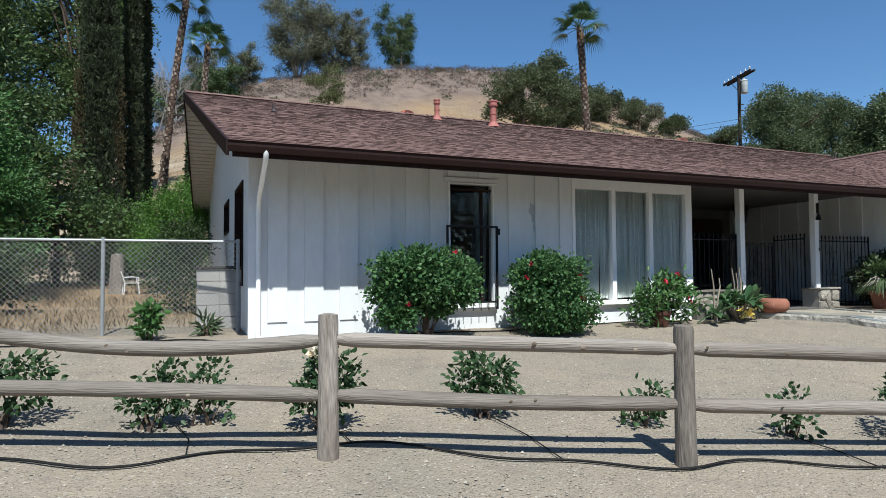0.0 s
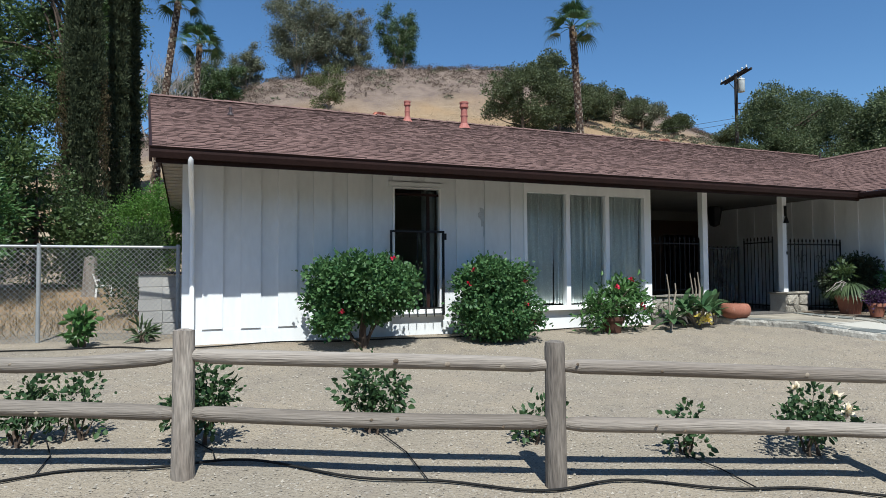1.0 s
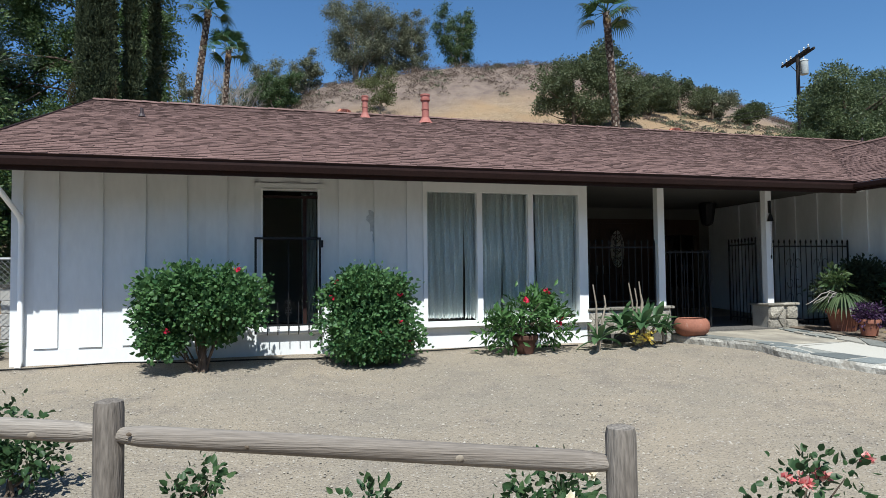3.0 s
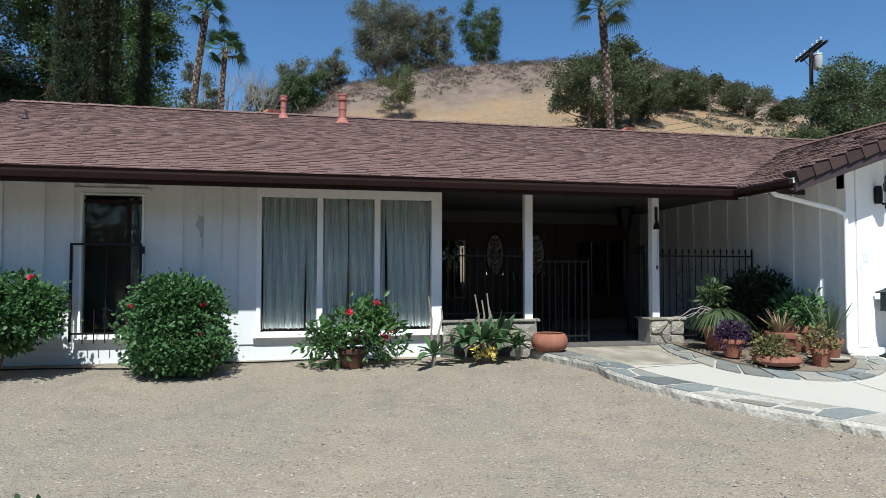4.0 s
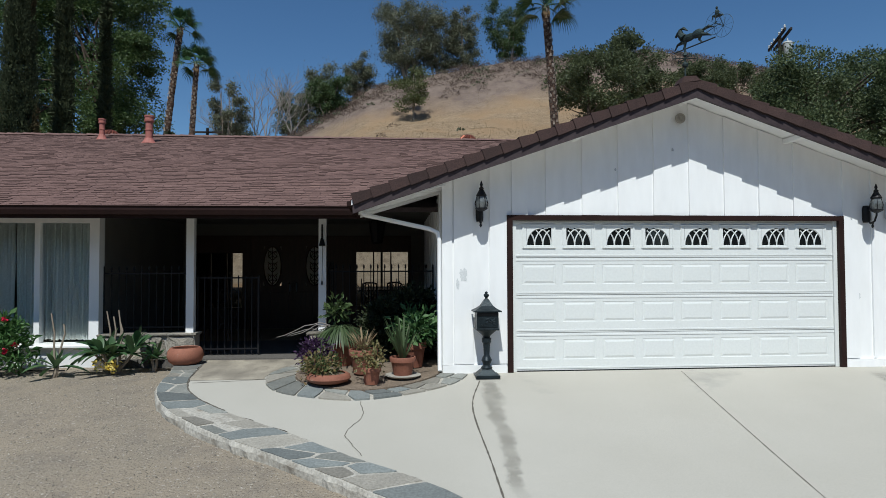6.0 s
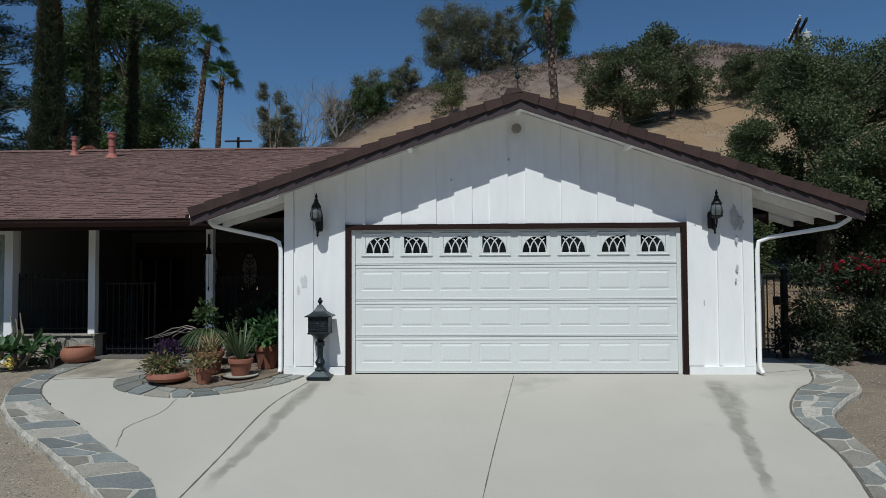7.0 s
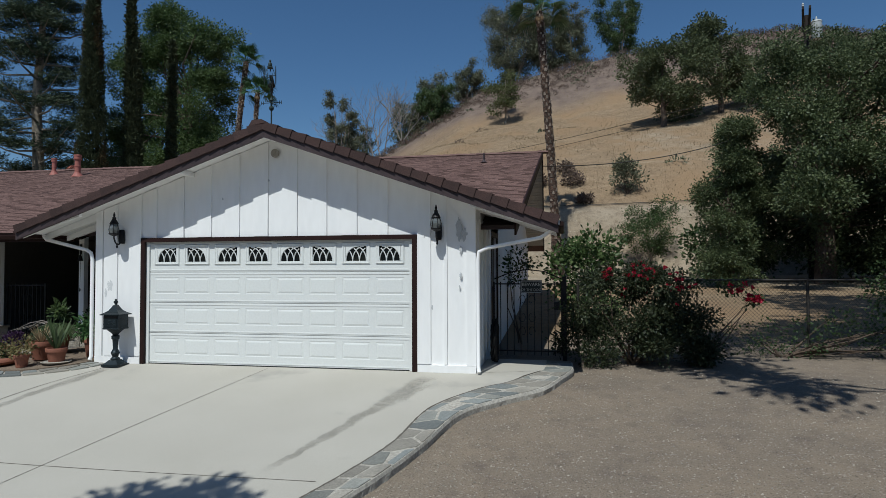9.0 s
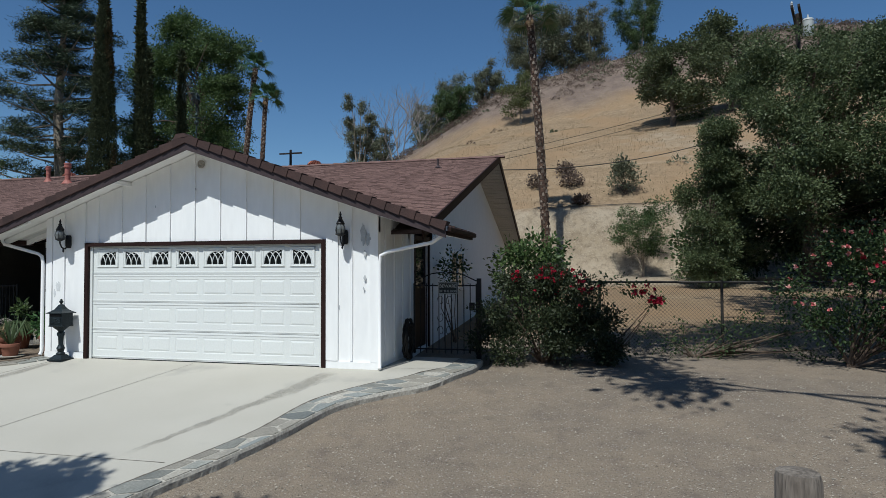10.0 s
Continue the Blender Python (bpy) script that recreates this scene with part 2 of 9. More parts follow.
CONCRETE = mat("driveway_concrete", (0.47, 0.447, 0.395), (0.42, 0.397, 0.345), scale=0.7, fine=90, rough=0.85, bump=0.15, detail=0.07, dirt=(0.33, 0.315, 0.285), dirt_scale=0.55, dirt_low=0.60, bump_dist=0.003)
KERB = mat("kerb_concrete", (0.46, 0.435, 0.385), (0.36, 0.335, 0.29), scale=5, fine=32, rough=0.95, bump=0.8, detail=0.25, bump_dist=0.010, dirt=(0.24, 0.21, 0.17), dirt_scale=5, dirt_low=0.58)
FLAGS = [mat("flagstone_" + k, a, b, scale=4, fine=45, spec=0.35, rough=0.62, bump=0.3, detail=0.2, vary=0.28, dirt=(0.33, 0.29, 0.24), dirt_scale=3, dirt_low=0.66) for k, a, b in (
    ("blue", (0.155, 0.170, 0.168), (0.205, 0.218, 0.208)), ("slate", (0.190, 0.196, 0.180), (0.255, 0.255, 0.230)), ("tan", (0.245, 0.230, 0.198), (0.315, 0.292, 0.250)))]
STONE = mat("wall_stone", (0.34, 0.305, 0.25), (0.215, 0.20, 0.175), scale=5, fine=36, rough=0.9, bump=0.9, detail=0.3, vary=0.4, bump_dist=0.02, dirt=(0.17, 0.15, 0.12), dirt_scale=9, dirt_low=0.62)
MORTAR = mat("mortar", (0.40, 0.375, 0.33), scale=6, fine=60, rough=0.95, bump=0.3, detail=0.12)
SOIL = mat("bed_soil", (0.23, 0.18, 0.135), (0.15, 0.115, 0.085), scale=5, fine=50, rough=1.0, bump=0.8, detail=0.3, bump_dist=0.02)
TERRA = mat("terracotta", (0.30, 0.125, 0.08), (0.22, 0.09, 0.06), scale=6, fine=50, rough=0.8, bump=0.15, detail=0.12, vary=0.18, dirt=(0.42, 0.30, 0.24), dirt_scale=7, dirt_low=0.62)
VENTPIPE = mat("vent_pipe_paint", (0.40, 0.15, 0.12), (0.30, 0.11, 0.09), scale=6, fine=40, rough=0.6, bump=0.1, detail=0.12)
GREYWOOD = mat("weathered_wood", (0.285, 0.250, 0.215), (0.155, 0.130, 0.110), scale=3.5, fine=26, rough=0.9, bump=1.0, detail=0.34, vary=0.26, amount=0.65, stretch=(3, 3, 0.35), dirt=(0.07, 0.058, 0.05), dirt_scale=7, dirt_low=0.64)
KNOT = mat("wood_knot", (0.10, 0.075, 0.055), (0.16, 0.12, 0.085), scale=30, fine=80, rough=0.9, bump=0.4, detail=0.3)
GALV = mat("galvanised_steel", (0.36, 0.37, 0.375), (0.28, 0.29, 0.295), scale=9, fine=60, rough=0.5, bump=0.05, metal=0.35, detail=0.1)
DARKSTEEL = mat("rusty_wire", (0.06, 0.055, 0.05), scale=9, fine=60, rough=0.6, bump=0.05, metal=0.5)
HOSE = mat("black_hose", (0.02, 0.02, 0.02), scale=9, fine=60, spec=0.1, rough=0.8, bump=0.05)
BLOCK = mat("concrete_block", (0.44, 0.42, 0.39), (0.37, 0.35, 0.33), scale=5, fine=60, rough=0.95, bump=0.3, detail=0.12, vary=0.08)
PLASTIC = mat("white_plastic", (0.78, 0.78, 0.76), scale=4, fine=30, rough=0.4, bump=0.0, detail=0.03)
POLEWOOD = mat("pole_wood", (0.034, 0.027, 0.024), (0.022, 0.018, 0.016), scale=3, fine=20, rough=0.85, bump=0.4, detail=0.3, stretch=(4, 4, 0.5))
GREYMETAL = mat("transformer_metal", (0.52, 0.54, 0.54), scale=4, fine=30, rough=0.4, bump=0.03, detail=0.04)
VANE = mat("verdigris_copper", (0.022, 0.030, 0.032), (0.05, 0.075, 0.072), scale=7, fine=60, rough=0.6, metal=0.3, bump=0.1, detail=0.3)
BARK = mat("bark", (0.13, 0.095, 0.07), (0.075, 0.055, 0.043), scale=3, fine=22, rough=0.95, bump=0.8, detail=0.35, stretch=(1, 1, 0.4), bump_dist=0.03)
PALEBARK = mat("pale_bark", (0.34, 0.29, 0.23), (0.20, 0.16, 0.12), scale=2, fine=14, rough=0.9, bump=0.4, detail=0.2, stretch=(1, 1, 0.4))
PALMBARK = mat("palm_bark", (0.10, 0.060, 0.042), (0.04, 0.027, 0.021), scale=5, fine=9, rough=0.95, bump=0.9, detail=0.7, amount=0.75, bump_dist=0.04, stretch=(1, 1, 1.6))
BAREBARK = mat("bare_twig", (0.30, 0.27, 0.24), (0.22, 0.19, 0.17), scale=2, fine=14, rough=0.9, bump=0.2, detail=0.2)
GLASS = glassmat("window_glass")
DARKGLASS = mat("smoky_glass", (0.012, 0.014, 0.015), scale=3, fine=10, rough=0.06, bump=0.0, spec=0.6, detail=0.05)
LEADGLASS = leafmat("leaded_glass", (0.86, 0.88, 0.86), (0.80, 0.82, 0.80), rough=0.15, through=0.75, spec=0.6)
# grey tint put into the entrance panes to dim the light behind them
DIMGLASS = glassmat("dimmed_glass", (0.50, 0.49, 0.47))
GLOBE = mat("clouded_glass", (0.16, 0.17, 0.17), (0.10, 0.11, 0.11), scale=9, fine=40, rough=0.12, bump=0.1, spec=0.6, detail=0.2)
LACE = lacemat()
FABRIC = mat("plain_curtain", (0.42, 0.44, 0.43), scale=3, fine=40, rough=0.9, bump=0.1, detail=0.08)
INTERIOR = mat("room_wall", (0.28, 0.25, 0.21), scale=1, fine=30, rough=0.9, bump=0.05, detail=0.05)
ROOMFLOOR = mat("room_floor", (0.10, 0.06, 0.04), scale=2, fine=20, rough=0.5, bump=0.05, detail=0.2)
RED = leafmat("red_petals", (0.55, 0.012, 0.05), (0.68, 0.035, 0.09), through=0.2)
PINK = leafmat("pink_petals", (0.60, 0.11, 0.13), (0.78, 0.46, 0.40), through=0.2)
CRIMSON = leafmat("crimson_bracts", (0.36, 0.010, 0.035), (0.52, 0.025, 0.065), through=0.3)
CREAM = leafmat("cream_petals", (0.85, 0.80, 0.62), (0.86, 0.72, 0.55), through=0.2)
PATCH_PALE = mat("worn_paint", (0.70, 0.715, 0.72), (0.63, 0.645, 0.65), scale=8, fine=40, rough=0.8, bump=0.1, detail=0.1)
PATCH = mat("bare_primer", (0.52, 0.535, 0.545), (0.44, 0.455, 0.465), scale=8, fine=40, rough=0.8, bump=0.1, detail=0.1)
WALKCON = mat("old_walk_concrete", (0.42, 0.375, 0.30), (0.20, 0.178, 0.145), amount=0.72, scale=1.9, fine=70, rough=0.9, bump=0.15, detail=0.14, stretch=(1.0, 0.45, 1), dirt=(0.19, 0.165, 0.135), dirt_scale=1.7, dirt_low=0.56, bump_dist=0.004)
YELLOW = leafmat("yellow_petals", (0.80, 0.60, 0.08), (0.85, 0.75, 0.30), through=0.2)
PURPLE = leafmat("purple_leaves", (0.032, 0.016, 0.044), (0.075, 0.034, 0.090))
RAILWOOD = mat("weathered_rail", (0.31, 0.275, 0.238), (0.15, 0.126, 0.105), scale=1.2, fine=34, amount=0.66, rough=0.9, bump=1.0, detail=0.24, vary=0.16, stretch=(0.12, 4.0, 4.0), dirt=(0.06, 0.046, 0.037), dirt_scale=5, dirt_low=0.63, turn=radians(-19.2))
# floor tone lowered too, so that it carries some of the recess's shade
PORCHFLOOR_SHADE = mat("shade_toned_floor", (0.13, 0.12, 0.11), scale=3, fine=40, rough=0.8, bump=0.1)
STAINBASE = (0.25, 0.235, 0.20)
L_HIB = leafmat("hibiscus_leaf", (0.042, 0.108, 0.040), (0.105, 0.195, 0.066), rough=0.5, through=0.3, spec=0.3)
L_ROSE = leafmat("rose_leaf", (0.030, 0.070, 0.028), (0.064, 0.112, 0.042), rough=0.45)
L_OAK = leafmat("oak_leaf", (0.026, 0.050, 0.018), (0.064, 0.098, 0.034), rough=0.5)
L_HILLOAK = leafmat("hill_oak_leaf", (0.056, 0.074, 0.034), (0.128, 0.150, 0.070), rough=0.5)
L_BOUG = leafmat("bougainvillea_leaf", (0.024, 0.038, 0.018), (0.068, 0.080, 0.040), rough=0.45)
L_SHADE = leafmat("shade_tree_leaf", (0.048, 0.088, 0.030), (0.118, 0.168, 0.058), rough=0.45)
L_OLIVE = leafmat("olive_leaf", (0.078, 0.096, 0.036), (0.150, 0.160, 0.066), rough=0.5)
L_BIG = leafmat("pepper_leaf", (0.046, 0.070, 0.030), (0.150, 0.182, 0.084), rough=0.45)
L_GUM = leafmat("gum_leaf", (0.088, 0.100, 0.060), (0.190, 0.192, 0.122), rough=0.55)
L_CYP = leafmat("cypress_leaf", (0.040, 0.052, 0.028), (0.068, 0.080, 0.042), rough=0.7, through=0.1, spec=0.1)
L_CYPBROWN = leafmat("dry_cypress_leaf", (0.085, 0.058, 0.032), (0.055, 0.058, 0.028), rough=0.8, through=0.1, spec=0.1)
L_PINE = leafmat("pine_needle", (0.034, 0.058, 0.034), (0.075, 0.100, 0.052), rough=0.6, through=0.1)
L_BRIGHT = leafmat("bright_leaf", (0.075, 0.17, 0.03), (0.14, 0.26, 0.05), rough=0.5, through=0.35)
L_PALM = leafmat("palm_leaf", (0.022, 0.060, 0.024), (0.062, 0.112, 0.044), rough=0.32, through=0.15)
L_DRYPALM = leafmat("dry_palm_leaf", (0.24, 0.16, 0.09), (0.17, 0.11, 0.06), rough=0.8)
L_PLUM = leafmat("plumeria_leaf", (0.050, 0.110, 0.048), (0.095, 0.165, 0.070), rough=0.42, through=0.25, spec=0.4)
L_LAUREL = leafmat("laurel_leaf", (0.040, 0.074, 0.026), (0.098, 0.138, 0.050), rough=0.45)
BOOT = mat("palm_boot", (0.42, 0.35, 0.285), (0.09, 0.062, 0.046), scale=3, fine=20, rough=0.9, bump=0.3, detail=0.3, island=0.55)
L_STRAP = leafmat("strap_leaf", (0.060, 0.095, 0.042), (0.115, 0.155, 0.075), rough=0.4)
L_BROAD = leafmat("broad_leaf", (0.055, 0.13, 0.035), (0.10, 0.19, 0.06), rough=0.4)
L_SUCC = leafmat("pale_succulent", (0.16, 0.17, 0.07), (0.24, 0.17, 0.08), rough=0.5)
L_SCRUB = leafmat("dry_scrub", (0.115, 0.085, 0.070), (0.200, 0.152, 0.122), rough=0.9, through=0.1, spec=0.05)
L_STRAW = leafmat("straw_grass", (0.37, 0.285, 0.175), (0.26, 0.20, 0.125), rough=0.9, through=0.2, spec=0.1)

# ---- building helpers ----


class Geo:
    """Points and faces of one mesh."""

    def __init__(self):
        self.v, self.f = [], []

    def add(self, v, f):
        n = len(self.v)
        self.v.extend(v)
        self.f.extend([tuple(i + n for i in q) for q in f])
        return self

    def hexa(self, p):
        """Eight corners: four below, four above, both counter-clockwise."""
        return self.add(p, [(3, 2, 1, 0), (4, 5, 6, 7), (0, 1, 5, 4), (1, 2, 6, 5), (2, 3, 7, 6), (3, 0, 4, 7)])

    def box(self, x0, x1, y0, y1, z0, z1, bev=0.0):
        if not bev:
            return self.hexa([(x0, y0, z0), (x1, y0, z0), (x1, y1, z0), (x0, y1, z0), (x0, y0, z1), (x1, y0, z1), (x1, y1, z1), (x0, y1, z1)])
        b = bev
        v = []
        for z, i in ((z0, b), (z0 + b, 0), (z1 - b, 0), (z1, b)):
            for x, y in ((x0 + i + b * 0, y0 + i), (x1 - i, y0 + i), (x1 - i, y1 - i), (x0 + i, y1 - i)):
                v.append((x, y, z))
        f = [(3, 2, 1, 0), (12, 13, 14, 15)]
        for k in range(3):
            for i in range(4):
                j = (i + 1) % 4
                f.append((4 * k + i, 4 * k + j, 4 * k + 4 + j, 4 * k + 4 + i))
        return self.add(v, f)

    def sheet(self, x0, x1, y, z0, z1):
        """One clear pane, facing out of the front."""
        return self.add([(x0, y, z0), (x1, y, z0), (x1, y, z1), (x0, y, z1)], [(0, 1, 2, 3)])

    def prism(self, outline, z0, z1):
        """An outline (x, y), counter-clockwise, raised between two heights (numbers or functions of x, y)."""
        n = len(outline)
        lo = [(x, y, z0(x, y) if callable(z0) else z0) for x, y in outline]
        hi = [(x, y, z1(x, y) if callable(z1) else z1) for x, y in outline]
        return self.add(lo + hi, [tuple(range(n))[::-1], tuple(range(n, 2 * n))] + [(i, (i + 1) % n, n + (i + 1) % n, n + i) for i in range(n)])

    def tube(self, path, radii, sides=8, caps=True):
        path = [Vector(p) for p in path]
        if not hasattr(radii, "__len__"):
            radii = [radii] * len(path)
        v, f = [], []
        side = None
        for i, p in enumerate(path):
            d = (path[min(i + 1, len(path) - 1)] - path[max(i - 1, 0)]).normalized()
            if side is None:
                side = d.cross(Vector((0, 0, 1)) if abs(d.z) < 0.9 else Vector((1, 0, 0))).normalized()
            side = (side - d * side.dot(d)).normalized()
            up = side.cross(d)
            for k in range(sides):
                a = 2 * math.pi * k / sides
                v.append(tuple(p + (side * math.cos(a) + up * math.sin(a)) * radii[i]))
        for i in range(len(path) - 1):
            for k in range(sides):
                j = (k + 1) % sides
                f.append((i * sides + k, i * sides + j, (i + 1) * sides + j, (i + 1) * sides + k))
        if caps:
            f.append(tuple(range(sides))[::-1])
            f.append(tuple((len(path) - 1) * sides + k for k in range(sides)))
        return self.add(v, f)

    def lathe(self, c, profile, sides=20, wob=0.0, rng=None):
        """Radius, height pairs turned round the upright through c."""
        v, f = [], []
        for r, z in profile:
            for k in range(sides):
                a = 2 * math.pi * k / sides
                q = r * (1 + (rng.uniform(-wob, wob) if wob else 0))
                v.append((c[0] + q * math.cos(a), c[1] + q * math.sin(a), c[2] + z))
        for i in range(len(profile) - 1):
            for k in range(sides):
                j = (k + 1) % sides
                f.append((i * sides + k, i * sides + j, (i + 1) * sides + j, (i + 1) * sides + k))
        f.append(tuple(range(sides))[::-1])
        f.append(tuple((len(profile) - 1) * sides + k for k in range(sides)))
        return self.add(v, f)

    def ball(self, c, r, sides=10, rings=6):
        if not hasattr(r, "__len__"):
            r = (r, r, r)
        v = [(c[0], c[1], c[2] - r[2])]
        for i in range(1, rings):
            t = math.pi * i / rings
            for k in range(sides):
                a = 2 * math.pi * k / sides
                v.append((c[0] + r[0] * math.sin(t) * math.cos(a), c[1] + r[1] * math.sin(t) * math.sin(a), c[2] - r[2] * math.cos(t)))
        v.append((c[0], c[1], c[2] + r[2]))
        f = [(0, 1 + (k + 1) % sides, 1 + k) for k in range(sides)]
        for i in range(rings - 2):
            for k in range(sides):
                j = (k + 1) % sides
                f.append((1 + i * sides + k, 1 + i * sides + j, 1 + (i + 1) * sides + j, 1 + (i + 1) * sides + k))
        n = len(v) - 1
        f += [(n, n - sides + k, n - sides + (k + 1) % sides) for k in range(sides)]
        return self.add(v, f)

    def mesh(self, name, material, smooth=False):
        me = bpy.data.meshes.new(name)
        me.from_pydata(self.v, [], self.f)
        me.materials.append(material)
        if smooth:
            me.shade_smooth()
            me.set_sharp_from_angle(angle=radians(40))
        me.update()
        return me


def part(name, geo, material, parent, label="", smooth=False, kind=""):
    ob = new(name, geo.mesh(name, material, smooth))
    ob.parent = parent
    return tagged(ob, label=label, kind=kind)


def piece(name, mesh, parent, m=None):
    """One of many alike pieces, on shared mesh data."""
    ob = new(name, mesh)
    ob.parent = parent
    if m is not None:
        ob.matrix_basis = m
    return ob


def thing(name, label, category, group="", kind="", at=(0, 0, 0)):
    ob = new(name)
    ob.empty_display_size = 0.2
    ob.location = at
    return tagged(ob, label, category, group, kind)


def lay(name, geo, material, label, category="", kind="", smooth=False, group=""):
    """A thing of one mesh."""
    return tagged(new(name, geo.mesh(name, material, smooth)), label, category, group, kind)


def interp(x, table):
    xs, ys = zip(*table)
    return float(np.interp(x, xs, ys))


def smooth01(x, a, b):
    t = min(1.0, max(0.0, (x - a) / (b - a)))
    return t * t * (3 - 2 * t)


def curve_through(pts, step=0.12):
    """A smooth line through points (x, y), evenly stepped."""
    p = [Vector((*q, 0)) for q in pts]
    p = [2 * p[0] - p[1]] + p + [2 * p[-1] - p[-2]]
    out = []
    for i in range(1, len(p) - 2):
        n = max(2, int((p[i + 1] - p[i]).length / step))
        for k in range(n):
            t = k / n
            a, b, c, d = p[i - 1], p[i], p[i + 1], p[i + 2]
            out.append(0.5 * (2 * b + (c - a) * t + (2 * a - 5 * b + 4 * c - d) * t * t + (3 * b - a - 3 * c + d) * t ** 3))
    out.append(p[-2])
    return [(q.x, q.y) for q in out]


# ---- the lie of the land ----
CREST = [(-160, 2), (-70, 5), (-40, 9), (-19, 18.6), (-10, 24), (-5, 27.3), (5, 29.8), (16, 31.4), (27, 32.8), (38, 33.6), (52, 31.5), (65, 28), (90, 21), (130, 12), (300, 6)]
RISE = [(26, 0), (26.15, 0.01), (28.0, 0.14), (28.3, 0.143), (33, 0.235), (45, 0.40), (64, 0.655), (72, 0.84), (80, 1.0), (95, 1.0), (150, 0.72), (300, 0.35), (800, 0.1)]


def pad(y):
    return -0.107 * max(0.0, -y - 0.1)


def gz(x, y):
    """The ground's height."""
    if y < 2:
        yard = -0.085 - (0.078 + 0.010 * smooth01(x, -14.4, -12.0)) * max(0.0, 1.7 - y)
        near = pad(y) - 0.105
        w = smooth01(x, -9.5, -4.6)
        z = yard * (1 - w) + near * w
        if y < -10:
            z += 0.06 * (-10 - y)
            z = max(z, -1.35)
        return z
    z = -0.085 + (0.036 + 0.019 * smooth01(x, -15.0, -9.0)) * (min(y, 26) - 2)
    if y > 26:
        z += (interp(x, CREST) - z) * interp(y, RISE)
        z += 1.1 * (noise.noise((x * 0.06, y * 0.06, 3)) + 0.4 * noise.noise((x * 0.21, y * 0.21, 7))) * smooth01(y, 29, 40)
    return z


def axis(stops):
    out = []
    for (a, s), (b, _) in zip(stops, stops[1:]):
        n = max(1, round((b - a) / s))
        out += [a + (b - a) * i / n for i in range(n)]
    return out + [stops[-1][0]]


xs = axis([(-900, 60), (-120, 8), (-40, 1.6), (-20, 0.5), (14, 1.2), (60, 5), (140, 60), (900, 1)])
ys = axis([(-900, 80), (-60, 6), (-14, 0.6), (3, 1.2), (25, 0.4), (29, 1.1), (100, 8), (180, 60), (1500, 1)])
g = Geo()
nx = len(xs)
g.v = [(x, y, gz(x, y) + 0.012 * noise.noise((x * 1.3, y * 1.3, 0)) * (1 if -14 < y < 3 else 0)) for y in ys for x in xs]
g.f = [(j * nx + i, j * nx + i + 1, (j + 1) * nx + i + 1, (j + 1) * nx + i) for j in range(len(ys) - 1) for i in range(nx - 1)]
ground = lay("ground", g, groundmat(), "dry brown gravel yard rising to a bare straw-coloured hill", "ground", "structure", smooth=True)

# ---- driveway and flagstone borders ----
OUT_L = [(-5.2, 1.62), (-4.86, 0.3), (-4.7, -0.6), (-4.3, -1.35), (-3.6, -2.1), (-2.75, -2.8), (-2.0, -3.45), (-1.3, -4.15), (-0.95, -5.0), (-0.85, -6.2), (-0.9, -8.6)]
IN_L = [(-4.72, 1.62), (-4.42, -0.22), (-4.15, -0.85), (-3.65, -1.42), (-2.75, -2.2), (-2.08, -2.83), (-1.65, -3.18), (-1.1, -3.75), (-0.72, -4.7), (-0.55, -6.1), (-0.55, -8.6)]
OUT_R = [(7.45, 1.5), (7.42, 0.5), (7.05, -0.62), (6.5, -1.2), (5.98, -1.85), (5.72, -3.0), (5.45, -3.9), (5.12, -4.8), (4.75, -6.2), (4.6, -8.6)]
IN_R = [(7.0, 1.5), (6.95, 0.4), (6.55, -0.4), (6.1, -0.85), (5.57, -1.75), (5.4, -2.95), (5.14, -3.8), (4.8, -4.7), (4.38, -6.2), (4.2, -8.6)]
RING_O = [(-2.95, 1.62), (-3.3, 0.75), (-3.44, 0.05), (-3.33, -0.55), (-2.95, -0.93), (-2.18, -1.17), (-1.45, -0.95), (-0.9, -0.55), (-0.66, -0.14)]
RING_I = [(-2.72, 1.62), (-2.92, 0.75), (-3.05, 0.05), (-2.96, -0.33), (-2.68, -0.62), (-2.1, -0.83), (-1.6, -0.66), (-1.2, -0.32), (-1.06, -0.08)]


def top(x, y):
    return pad(y)


driveway = thing("driveway", "pale cracked concrete driveway bordered by flagstone kerbs", "driveway", kind="structure")


# the drive fans out below the garage; the walk bends off it to the porch
g = Geo()
left_edge = curve_through(IN_L, 0.1)
right_edge = curve_through(IN_R, 0.1)


def edge_x(edge, y):
    best = min(edge, key=lambda q: abs(q[1] - y))
    return best[0]


ylev = [1.62 - 0.12 * i for i in range(int((1.62 + 8.6) / 0.12) + 1)]
for y in ylev:
    a, b = edge_x(left_edge, y), edge_x(right_edge, y) if y < 1.5 else 7.0
    for k in range(25):
        x = a + (b - a) * k / 24
        g.v.append((x, y, top(x, y)))
for i in range(len(ylev) - 1):
    for k in range(24):
        q = i * 25 + k
        g.f.append((q, q + 25, q + 26, q + 1))
slab = part("slab", g, CONCRETE, driveway, "pale trowelled concrete slab")
# expansion joints and the long crack
JOINT = mat("joint_shadow_gap", (0.14, 0.125, 0.105), scale=8, fine=50, rough=1.0, bump=0.2)


